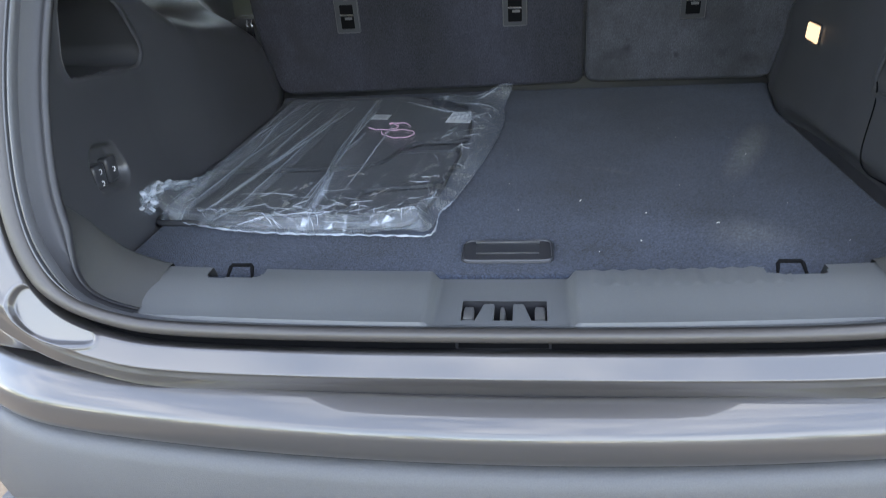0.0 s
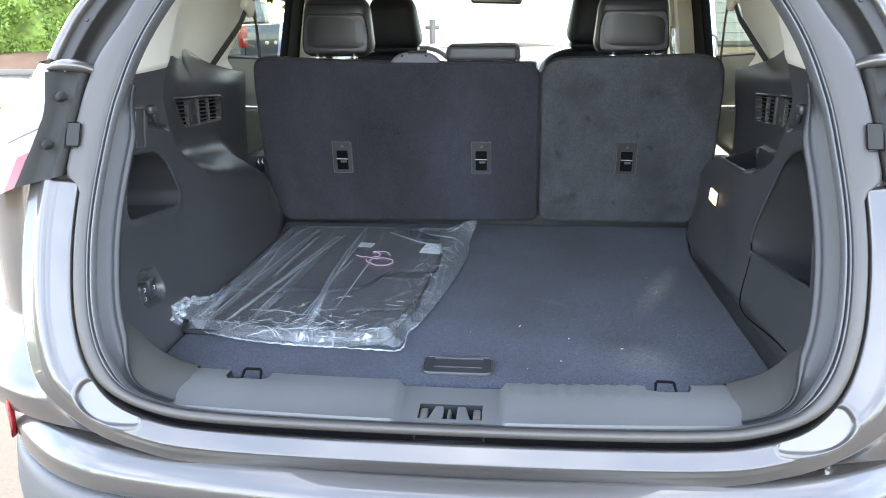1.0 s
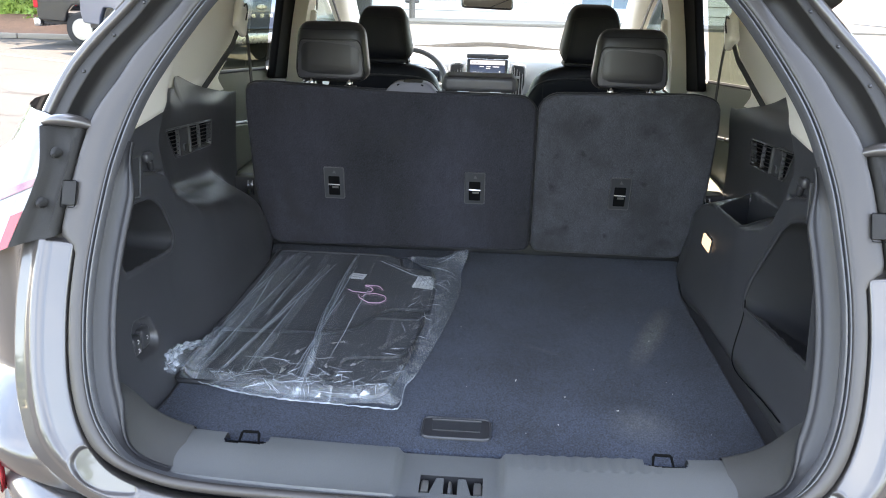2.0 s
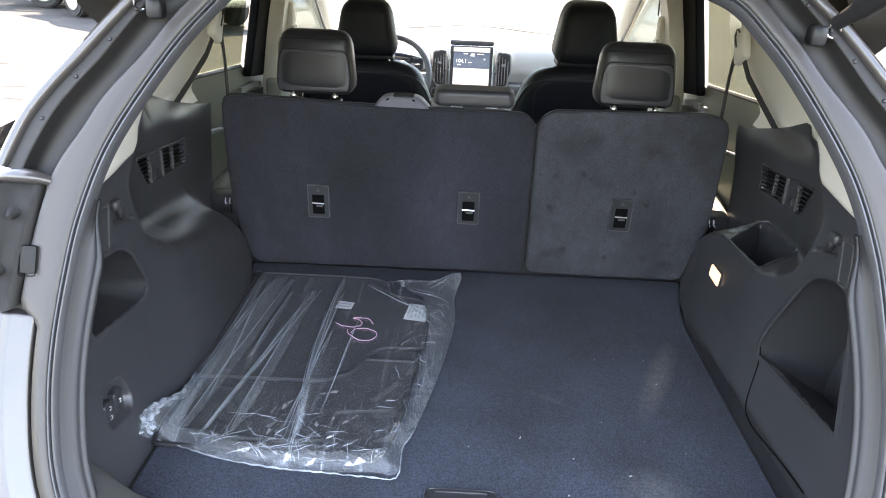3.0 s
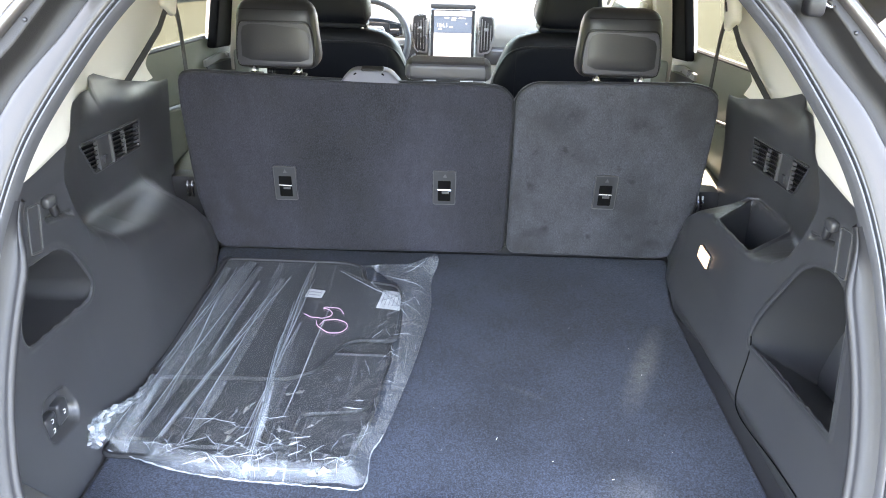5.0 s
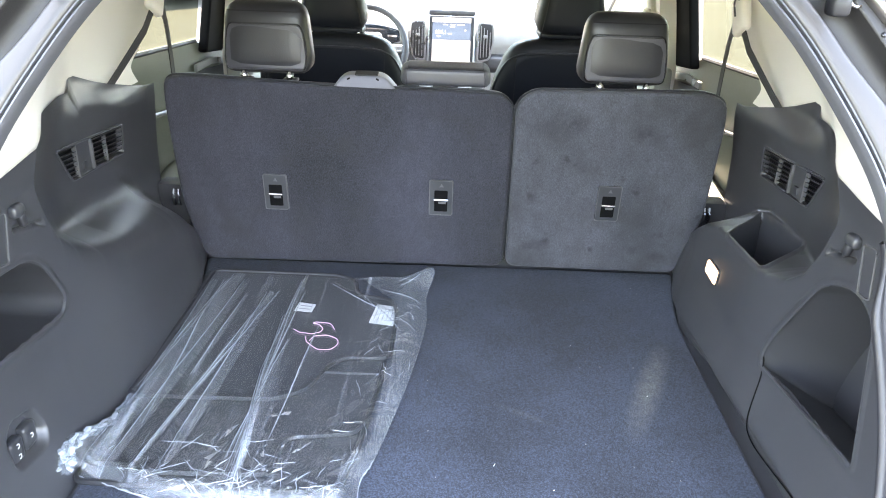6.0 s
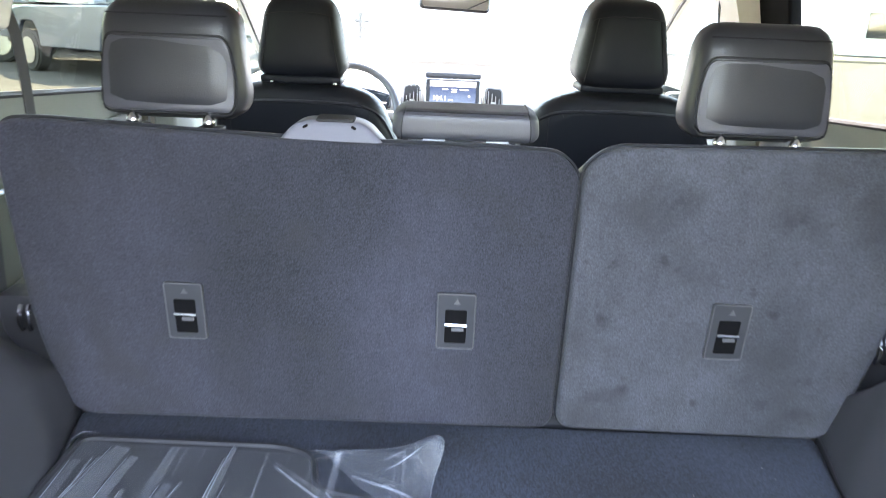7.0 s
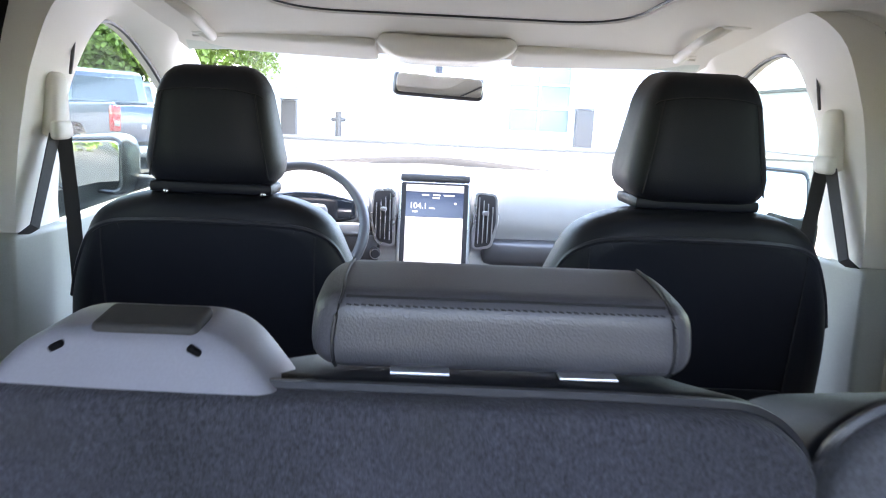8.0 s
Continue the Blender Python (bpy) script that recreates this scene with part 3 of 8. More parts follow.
def lip_section(p):
    k = lip_width(p.z)
    low = 1 - step(0.785, 0.84, p.z)
    return [(a + 0.012 * low, b - 0.010 * low) for a, b in ((-0.0255, -0.006), (-0.0268 - 0.002 * k, -0.010), (-0.0275 - 0.007 * k, -0.017), (-0.028 - 0.014 * k, -0.020), (-0.0285 - 0.019 * k, -0.0175), (-0.029 - 0.0225 * k, -0.0145),
            (-0.0295 - 0.0255 * k, -0.0150), (-0.030 - 0.0275 * k, -0.0180), (-0.030 - 0.0270 * k, -0.0235), (-0.027 - 0.020 * k, -0.031), (-0.010 - 0.010 * k, -0.050))]


for s in (-1, 1):
    section_sweep("seal_lip", lip_section, TRIM_BLACK, "dark inner trim lip", pick=lambda p: p.x * s > 0.44 and p.z < 1.288)


def upper(s):
    return lambda p: p.x * s > 0.28 and p.z > 1.270


def edge_reach(z):
    """How far the bright roof edge stands outside the opening: it draws in towards the roof."""
    return float(np.interp(z, [1.28, 1.34, 1.42, 1.54], [0.134, 0.128, 0.107, 0.088]))


def strip_reach(z):
    return float(np.interp(z, [1.30, 1.36, 1.43, 1.54], [0.094, 0.086, 0.070, 0.063]))


def gutter_section(p):
    w, q = jamb_width(p.z), strip_reach(p.z)
    return [(w - 0.001, -0.004), (w + 0.001, -0.016), (w + 0.004, -0.036), (w + 0.5 * (q - 0.0035 - w), -0.050), (q - 0.0075, -0.046), (q - 0.002, -0.036), (q + 0.0005, -0.018)]


def strip_section(p):
    q, e = strip_reach(p.z), edge_reach(p.z)
    return [(q, -0.020), (q + 0.0015, -0.0168), (q + 0.004, -0.0165), (e - 0.018, -0.0165)]


def edge_section(p):
    e = edge_reach(p.z)
    return [(e - 0.018, -0.019), (e - 0.017, -0.010), (e - 0.013, -0.006), (e - 0.007, -0.006), (e - 0.001, -0.010), (e + 0.004, -0.030), (e + 0.012, -0.10)]


for s, word in ((-1, "left"), (1, "right")):
    section_sweep("gutter", gutter_section, GUTTER, "roof gutter with bolts, its paint darkened for the shade", pick=upper(s))
    section_sweep("gutter_strip", strip_section, GUTTER, "grey strip with bolts", pick=upper(s))
    section_sweep("gutter_edge", edge_section, PAINT, "bright painted roof edge", pick=upper(s))
    k = 0
    for p, o in zip(LOOP, OUT):
        if p.x * s > 0.30 and 1.315 < p.z < 1.60:
            k += 1
            if k % 4 == 0:
                bm = bmesh.new()
                c = p + o * (0.55 * strip_reach(p.z) + 0.45 * (edge_reach(p.z) - 0.018)) + REARWARDS * -0.0165
                rbox(bm, c, (0.0062, 0.0062, 0.0055), 0.0024, 3, turn=REARWARDS.to_track_quat("Z", "Y").to_matrix())
                part("bolt", bm, STEEL_DARK, car)

# ---- the bumper: a stepped section carried across the car ----


def rear_curve(x):
    x = np.abs(x)
    return 0.15 * x ** 2 + 1.6 * np.clip(x - 0.56, 0, None) ** 2 + 3.0 * np.clip(x - 0.76, 0, None) ** 2


def bumper_strip(name, section, material, label="", half=0.90, n=90):
    xs = np.linspace(-half, half, n)
    P = np.array([[(x, y + rear_curve(x), z + 0.03 * max(0, abs(x) - 0.5)) for y, z in section] for x in xs])
    return grid(name, P, material, car, label)


bumper_strip("bumper_cover", [(0.80, 0.690), (0.742, 0.7045), (0.736, 0.7065), (0.7285, 0.7035), (0.715, 0.6925), (0.7050, 0.6835), (0.7005, 0.6775), (0.6990, 0.670), (0.6995, 0.652),
              (0.7015, 0.642), (0.706, 0.6365), (0.76, 0.628)], PAINT, "grey painted bumper cover")
bumper_strip("bumper_lower", [(0.76, 0.633), (0.706, 0.631), (0.696, 0.626), (0.690, 0.612), (0.680, 0.56), (0.684, 0.48), (0.72, 0.41), (0.82, 0.34)],
             BUMPER_BLACK, "moulded dark plastic lower bumper")

# ---- rear quarters: panel, lamp, lamp bracket, reflector, stop pad ----


PAD = smooth_line([(0.487, 0.7655), (0.4865, 0.7775), (0.505, 0.7900), (0.530, 0.8045), (0.552, 0.8190), (0.568, 0.8265), (0.582, 0.8230), (0.591, 0.8090), (0.587, 0.7935), (0.574, 0.7790), (0.556, 0.7700), (0.528, 0.7660)], 5, closed=True)


def shelf_points():
    """The painted face round the opening: a sloped shelf over the bumper, an upright band up the sides, dished at both corners."""
    half = smooth_line(HALF_OPENING[:12], 56)
    half = half[half[:, 1] < 1.28]
    pts = np.concatenate([half[::-1] * (-1, 1), half[1:]])
    T = np.gradient(pts, axis=0)
    T /= np.linalg.norm(T, axis=1)[:, None]
    us = np.linspace(0, 1, 90)
    rows = []
    for (x, z), (tx, tz) in zip(pts, T):
        p, o = Vector((x, open_y(z), z)), (Vector((1, 0, 0)) * tz - IN_PLANE_UP * tx).normalized()
        w = step(0.785, 0.875, z)
        low_a = np.interp(us, [0, 0.02, 0.05, 0.30, 0.55, 0.60, 0.80, 1.0], [0.0165, 0.0165, 0.018, 0.031, 0.0440, 0.0460, 0.055, 0.071])
        low_b = np.interp(us, [0, 0.02, 0.05, 0.30, 0.55, 0.60, 0.80, 1.0], [-0.040, -0.004, 0.0, 0.0033, 0.0066, 0.0055, -0.006, -0.022])
        up_a = np.interp(us, [0, 0.02, 0.05, 0.28, 0.50, 0.56, 0.62, 0.70, 0.82, 1.0], [0.0165, 0.0165, 0.018, 0.034, 0.051, 0.056, 0.061, 0.071, 0.082, 0.102])
        up_b = np.interp(us, [0, 0.02, 0.05, 0.28, 0.50, 0.56, 0.62, 0.70, 0.82, 1.0], [-0.040, -0.004, 0.0, 0.0012, 0.0024, 0.0040, 0.0066, 0.0062, -0.0010, -0.0060])
        A, B = low_a * (1 - w) + up_a * w, low_b * (1 - w) + up_b * w - 0.016 * step(1.114, 1.122, z)
        rows.append([tuple(p + o * a + REARWARDS * b) for a, b in zip(A, B)])
    P = np.array(rows)
    # soften the section's corners
    for _ in range(5):
        P[:, 4:-1] = (P[:, 3:-2] + 2 * P[:, 4:-1] + P[:, 5:]) / 4
    D = inside_distance(PAD.tolist(), np.abs(P[..., 0]), P[..., 2])
    back = (P - np.array((0, OPEN_Y, OPEN_Z))) @ np.array(REARWARDS)
    rim = 0.0016 * np.exp(-((D + 0.003) / 0.0022) ** 2)
    sink = (back + 0.004) * smoothstep(-0.0005, 0.0030, D) - rim
    sink[:, :5] = 0
    P -= sink[..., None] * np.array(REARWARDS)
    return P


SHELF = shelf_points()
grid("bumper_shelf", SHELF, PAINT, car, "grey painted face round the opening, dished at its corners")


def quarter(s):
    # outer panel, from the face round the corner to the rear door
    ends = SHELF[:, -1] if s > 0 else SHELF[::-1, -1]
    ends = [e for e in ends if e[0] * s > 0.50 and e[2] > 0.712]
    rows = []
    for x, y, z in ends:
        wide = 0.955 - 0.04 * ((z - 0.9) / 0.4) ** 2 - max(0, z - 1.15) * 0.34
        out = max(wide - abs(x), 0.03)
        row = []
        for u, dy in ((0, 0.0), (0.015, 0.0020), (0.035, 0.007), (0.06, 0.0140), (0.10, 0.0240), (0.15, 0.034), (0.20, 0.042), (0.28, 0.051), (0.38, 0.062), (0.50, 0.080), (0.62, 0.105), (0.78, 0.150), (0.93, 0.215), (1.0, 0.32), (1.0, 0.7), (1.0, 1.15)):
            upright = 0.85 * step(0.0, 0.20, u) * step(0.76, 0.86, z) * max(0.0, open_y(1.118) - open_y(min(z, 1.118)))
            row.append((s * (abs(x) + out * u), y + dy + upright, z))
        rows.append(row)
    grid("quarter_panel", np.array(rows), PAINT, car, "grey painted rear quarter panel")
    # upper panel, from the roof gutter's edge to the side windows
    rows = []
    for z in np.linspace(1.20, 1.62, 24):
        k = step(1.46, 1.54, z)
        x0 = (float(np.interp(z, [1.20, 1.258, 1.357, 1.465, 1.54], [0.592, 0.582, 0.546, 0.478, 0.42])) + 0.84 * edge_reach(z) + 0.010) * (1 - k) + (0.735 - 0.42 * (z - 1.30)) * k
        rows.append([(s * (x0 + dx), open_y(z) + dy, z) for dx, dy in ((-0.03, 0.16), (0.0, 0.08), (0.016, 0.12), (0.06, 0.28), (0.13, 0.60), (0.19, 0.9))])
    grid("rear_pillar_skin", np.array(rows), PAINT, car)
    # tail lamp
    inner = smooth_line([(0.720, 0.895, 1.112), (0.690, 0.930, 1.195), (0.682, 0.950, 1.235), (0.693, 0.984, 1.292)], 6)
    outer = smooth_line([(0.90, 0.985, 1.04), (0.91, 1.01, 1.10), (0.905, 1.05, 1.155), (0.89, 1.10, 1.195)], 6)
    rows = []
    for a, b in zip(inner, outer):
        row = [(s * (a[0] + 0.0), a[1] + 0.055, a[2])]
        for u in np.linspace(0, 1, 12):
            p = a * (1 - u) + b * u
            row.append((s * p[0], p[1] - 0.028 * math.sin(math.pi * u ** 0.8), p[2]))
        rows.append(row)
    R = np.array(rows)
    lamp = grid("tail_lamp", R, LENS_CLEAR, car, "clear and red tail lamp")
    for lo, hi, u0, u1 in ((0, 5, 1, 2), (7, 10, 1, 4), (1, 5, 4, 6)):
        Q = R[lo:hi, u0:u1 + 1].copy()
        Q[..., 1] -= 0.002
        grid("red_lens", Q, LENS_RED if u1 == 2 else LENS_PINK, lamp, "pink-red lens")
    # black bracket between lamp and opening
    inb = smooth_line([(0.650, 0.915, 1.128), (0.638, 0.950, 1.20), (0.630, 0.975, 1.25), (0.624, 0.998, 1.292)], 6)
    rows = []
    for a, b in zip(inb, inner):
        row = []
        for u, d in ((0, 0.03), (0.0, 0.006), (0.06, -0.002), (0.18, -0.004), (0.30, 0.004), (0.55, 0.006), (0.72, 0.004), (0.80, -0.003), (0.97, -0.004), (1.0, 0.004), (1.0, 0.04)):
            p = a * (1 - u) + b * u
            row.append((s * p[0], p[1] + d, p[2]))
        rows.append(row)
    br = grid("lamp_bracket", np.array(rows), TRIM_MATTE, car, "black plastic lamp bracket")
    bm = bmesh.new()
    rbox(bm, (s * 0.634, 0.9445, 1.192), (0.024, 0.008, 0.040), 0.003, 3, turn=Euler((radians(-24), 0, 0)).to_matrix())
    clip = part("clip", bm, TRIM_MATTE, br)
    bm = bmesh.new()
    tube(bm, [(s * a, 0.9405 + 0.45 * (b - 1.192), b) for a, b in round_poly([(0.622, 1.172), (0.646, 1.172), (0.646, 1.212), (0.622, 1.212)], 0.004)], 0.0007, 5, closed=True)
    part("clip_edge", bm, WELL_BLACK, clip)
    for zz, yy, xx in ((1.252, 0.968, 0.662), (1.178, 0.930, 0.676)):
        bm = bmesh.new()
        tube(bm, [(s * xx, yy + 0.004, zz), (s * xx, yy - 0.004, zz - 0.001), (s * (xx - 0.002), yy - 0.011, zz - 0.002)], [0.010, 0.007, 0.003], 10)
        part("stud", bm, TRIM_MATTE, br)
    # horn-shaped ledge over the bracket
    bm = bmesh.new()
    pts = smooth_line([(s * 0.690, 0.992, 1.297), (s * 0.668, 0.990, 1.302), (s * 0.646, 0.992, 1.302), (s * 0.625, 0.998, 1.297), (s * 0.606, 1.004, 1.288)], 5)
    tube(bm, [tuple(q) for q in pts], [0.003 + 0.011 * math.sin(math.pi * (0.10 + 0.80 * i / (len(pts) - 1))) for i in range(len(pts))], 14, flat=0.75)
    part("lamp_ledge", bm, PAINT, car)
    # red reflector low on the corner
    bm = bmesh.new()
    slab(bm, round_poly([(0.775, 0.752), (0.799, 0.750), (0.800, 0.715), (0.793, 0.655), (0.782, 0.69)], 0.006),
         lambda a, b, c: Vector((s * a, 0.868 - c + (a - 0.775) * 0.8, b)), 0.014, 0.003)
    part("reflector", bm, LENS_RED, car, "red rear reflector")


for s in (-1, 1):
    quarter(s)

# roof skin, side skins, bonnet and underbody close the shell
ys = np.linspace(1.13, 3.42, 20)
xs = np.linspace(-0.74, 0.74, 25)
P = np.array([[(x, y, 1.695 - 0.035 * ((y - 2.2) / 1.2) ** 2 - 0.075 * (abs(x) / 0.74) ** 4) for x in xs] for y in ys])
grid("roof_skin", P, PAINT, car, "grey painted roof")
for s in (-1, 1):
    for y0, y1, z1 in ((1.96, 5.05, 1.17), (1.02, 1.96, 0.75)):
        ys = np.linspace(y0, y1, 90)
        P = np.array([[(s * (0.950 - 0.03 * abs(z - 0.75) / 0.4 - 0.05 * max(0, y - 4.2) - 0.6 * max(0, 1.25 - y) ** 2), y, z) for z in np.linspace(0.28, z1, 48)] for y in ys])
        mid = (P[:-1, :-1] + P[1:, 1:]) / 2
        arch = np.minimum(np.hypot(mid[..., 1] - 1.65, mid[..., 2] - 0.36), np.hypot(mid[..., 1] - 4.45, mid[..., 2] - 0.36)) < 0.40
        grid("side_skin", P, PAINT, car, "grey painted body side", keep=~arch)
    for wy in (1.65, 4.45):
        bm = bmesh.new()
        bmesh.ops.create_cone(bm, cap_ends=True, segments=36, radius1=0.36, radius2=0.36, depth=0.24, matrix=Matrix.Translation((s * 0.80, wy, 0.36)) @ Matrix.Rotation(radians(90), 4, "Y"))
        bmesh.ops.bevel(bm, geom=[e for e in bm.edges if e.calc_face_angle(0) > 1], offset=0.03, segments=3, affect="EDGES")
        wheel = part("wheel", bm, TYRE, car, "black tyre")
        bm = bmesh.new()
        bmesh.ops.create_cone(bm, cap_ends=True, segments=30, radius1=0.25, radius2=0.23, depth=0.03, matrix=Matrix.Translation((s * 0.925, wy, 0.36)) @ Matrix.Rotation(radians(90), 4, "Y"))
        part("rim", bm, RIM, wheel, "alloy rim")
ys = np.linspace(4.40, 5.35, 14)
xs = np.linspace(-0.86, 0.86, 25)
P = np.array([[(x * (1 - 0.06 * (y - 4.4)), y, 1.222 + 0.02 * (y - 4.4) - 0.36 * max(0, y - 4.9) ** 1.5 - 0.10 * (abs(x) / 0.86) ** 4 + 0.012 * math.cos(x * 7)) for x in xs] for y in ys])
grid("bonnet", P, PAINT, car, "grey painted bonnet")
sec = [(5.34, 1.045), (5.40, 0.98), (5.45, 0.80), (5.46, 0.60), (5.42, 0.42), (5.30, 0.30)]
P = np.array([[(x, y - 0.42 * (abs(x) / 0.92) ** 3.5, z) for y, z in sec] for x in np.linspace(-0.92, 0.92, 31)])
grid("front_bumper", P, PAINT, car, "grey painted front end")
bm = bmesh.new()
rbox(bm, (0, 3.0, 0.33), (1.7, 4.4, 0.10), 0.03, 4)
part("underbody", bm, TRIM_BLACK, car)

# raised tailgate with its gas struts, over the view
tail = Matrix.Translation((0, 1.17, 1.71)) @ Matrix.Rotation(radians(-17), 4, "X")
bm = bmesh.new()
rbox(bm, (0, -0.58, 0.05), (1.36, 1.20, 0.10), 0.05, 10, fn=lambda p: (p.x * (1 - 0.03 * (p.y / 0.60)), p.y, p.z + 0.06 * (p.y / 0.60) ** 2))
bm.transform(tail)
gate = part("tailgate", bm, PAINT, car, "raised grey tailgate")
bm = bmesh.new()
rbox(bm, (0, -0.74, -0.012), (1.16, 0.80, 0.040), 0.015, 6, fn=lambda p: (p.x, p.y, p.z + 0.05 * (p.y / 0.60) ** 2))
bm.transform(tail)
part("inner_panel", bm, TRIM, gate, "dark plastic inner panel")
bm = bmesh.new()
slab(bm, round_poly([(-0.52, -0.30), (0.52, -0.30), (0.50, -0.05), (-0.50, -0.05)], 0.05), lambda a, b, c: tail @ Vector((a, b, 0.004 - c)), 0.008, 0.003)
part("rear_window", bm, GLASS_DARK, gate, "dark rear window")
for s in (-1, 1):
    a, b = Vector((s * 0.482, 1.115, 1.530)), tail @ Vector((s * 0.635, -0.84, -0.01))
    m = a.lerp(b, 0.62)
    bm = bmesh.new()
    tube(bm, [a.lerp(b, 0.05), a.lerp(b, 0.10), a.lerp(b, 0.11), m], [0.010, 0.0125, 0.0165, 0.0165], 14)
    strut = part("gas_strut", bm, TRIM_BLACK, car, "black powered tailgate strut")
    bm = bmesh.new()
    tube(bm, [m, b], 0.011, 10)
    part("rod", bm, TRIM_BLACK, strut)
    bm = bmesh.new()
    rbox(bm, a, (0.024, 0.030, 0.030), 0.008, 4)
    part("strut_mount", bm, TRIM_BLACK, strut)
    bm = bmesh.new()
    tube(bm, [a + Vector((s * 0.018, -0.010, 0.008)) + Vector((0.010 * math.cos(q), 0, 0.010 * math.sin(q))) for q in np.linspace(0, 5.2, 10)], 0.0016, 5)
    part("spring_clip", bm, CHROME, strut, "bright spring clip")

# ---- cargo floor, sill trim ----
edge = [(0.546, 0.895), (0.546, 1.20), (0.548, 1.45), (0.551, 1.66), (0.560, 1.72), (0.606, 1.93)]
poly = [(x, y) for x, y in edge] + [(-x, y) for x, y in edge[::-1]]
bm = bmesh.new()
slab(bm, round_poly(poly, 0.02, 4), lambda a, b, c: Vector((a, b, FLOOR - 0.022 + c)), 0.022, 0.006)
floor = tagged(part("floor", bm, CARPET), "flat cargo floor covered in navy-black carpet", "floor", kind="structure")
bm = bmesh.new()
rbox(bm, (0, 1.395, 0.759), (1.28, 1.00, 0.03), 0.004, 3)
tagged(part("floor_tray", bm, TRIM), "dark plastic tray below the cargo floor", "floor", kind="structure")

bm = bmesh.new()
poly = round_poly([(-0.062, 0.932), (0.062, 0.932), (0.062, 0.999), (-0.062, 0.999)], 0.017)
slab(bm, poly, lambda a, b, c: Vector((a + 0.003, b, FLOOR - 0.002 + c)), 0.006, 0.003)
pull = thing("cargo_floor_pull", (0.003, 0.965, FLOOR), "black recessed pull handle set in the cargo floor", "handle")
part("surround", bm, TRIM_BLACK, pull)
bm = bmesh.new()
tube(bm, [(a + 0.003, b, FLOOR + 0.0035) for a, b in inset(poly, 0.002)], 0.0022, 6, closed=True)
part("rim", bm, PLATE, pull)
bm = bmesh.new()
rbox(bm, (0.003, 0.972, FLOOR + 0.0035), (0.086, 0.030, 0.002), 0.0009, 3)
part("grip_recess", bm, RUBBER, pull)
bm = bmesh.new()
rbox(bm, (0.003, 0.9875, FLOOR + 0.006), (0.088, 0.0055, 0.005), 0.002, 3)
rbox(bm, (0.003, 0.9555, FLOOR + 0.0045), (0.084, 0.003, 0.003), 0.001, 3)
part("grip_bar", bm, PLATE, pull)

# sill scuff plate: a low profile whose middle dips for the latch
xs = np.linspace(-0.452, 0.452, 300)
vs = np.linspace(0, 1, 50)
rows = []
for x in xs:
    ax = abs(x)
    bow = 0.10 * ax ** 2
    dip = 1 - smoothstep(0.076, 0.090, np.array(ax))
    row = []
    for v in vs:
        y = 0.7645 + bow + v * 0.124
        top = 0.785 + 0.012 * smoothstep(0.0, 0.75, np.array(v)) - 0.022 * smoothstep(0.90, 1.0, np.array(v))
        low = 0.777 + 0.005 * v - 0.012 * smoothstep(0.96, 1.0, np.array(v))
        z = top * (1 - dip) + low * dip
        if v < 0.03:
            z -= 0.005
        if 0.105 < x < 0.335 and 0.60 < v < 0.93:      # ribs
            z += 0.0011 * math.sin((x - 0.105) / 0.0235 * 2 * math.pi)
        row.append((x, y, z))
    rows.append(row)
P = np.array(rows)
c = (P[:-1, :-1] + P[1:, 1:]) / 2
hole = (np.abs(c[..., 0] - 0.002) < 0.050) & (c[..., 1] > 0.788) & (c[..., 1] < 0.831)
hooks = ((inside_distance(round_poly([(-0.383, 0.862), (-0.308, 0.862), (-0.308, 0.93), (-0.383, 0.93)], 0.012), c[..., 0], c[..., 1]) > 0)
         | (inside_distance(round_poly([(0.312, 0.866), (0.384, 0.866), (0.384, 0.93), (0.312, 0.93)], 0.012), c[..., 0], c[..., 1]) > 0))
tagged(grid("sill_trim", P, SILL, keep=~(hole | hooks)), "grey plastic scuff plate along the load sill", "sill", kind="structure")
for s in (-1, 1):
    # corner piece that carries the plate round into the side trim
    rows = []
    for p, o in zip(LOOP, OUT):
        if not (p.x * s > 0.440 and p.z < 0.97):
            continue
        q = p + o * lip_section(p)[-3][0] + REARWARDS * lip_section(p)[-3][1]
        t = step(0.788, 0.900, p.z)
        a = Vector((q.x, q.y + 0.114, q.z)).lerp(Vector((s * 0.604, q.y + 0.050, q.z + 0.020)), t)
        row = []
        for v in np.linspace(0, 1, 24):
            c = q.lerp(a, float(v))
            c.z += (0.013 * step(0.0, 0.75, v) - 0.030 * step(0.86, 1.0, v)) * (1 - t) + 0.006 * math.sin(math.pi * v) * t
            row.append(tuple(c))
        rows.append(row)
    tagged(grid("sill_corner", np.array(rows), SILL_CORNER), "grey plastic corner of the load sill", "sill", kind="structure")

# latch well in the sill
well = thing("tailgate_latch", (0.002, 0.81, 0.755), "steel tailgate striker in a black well", "latch")
bm = bmesh.new()
for c0, sz in (((0.002, 0.81, 0.742), (0.108, 0.056, 0.004)), ((-0.052, 0.81, 0.760), (0.004, 0.056, 0.036)), ((0.056, 0.81, 0.760), (0.004, 0.056, 0.036)),
               ((0.002, 0.835, 0.760), (0.108, 0.004, 0.036))):
    rbox(bm, c0, sz, 0.001, 2)
part("well", bm, TRIM_BLACK, well)
for x0, x1 in ((-0.022, -0.009), (0.013, 0.026)):
    bm = bmesh.new()
    q = round_poly([(x0 - (0.010 if x0 < 0 else 0.0), 0.786), (x1 + (0.0 if x0 < 0 else 0.010), 0.786), (x1, 0.830), (x0, 0.830)], 0.003)
    slab(bm, q, lambda a, b, c: Vector((a, b, 0.766 + c)), 0.011, 0.002)
    part("guide", bm, SILL, well, "grey guide block")
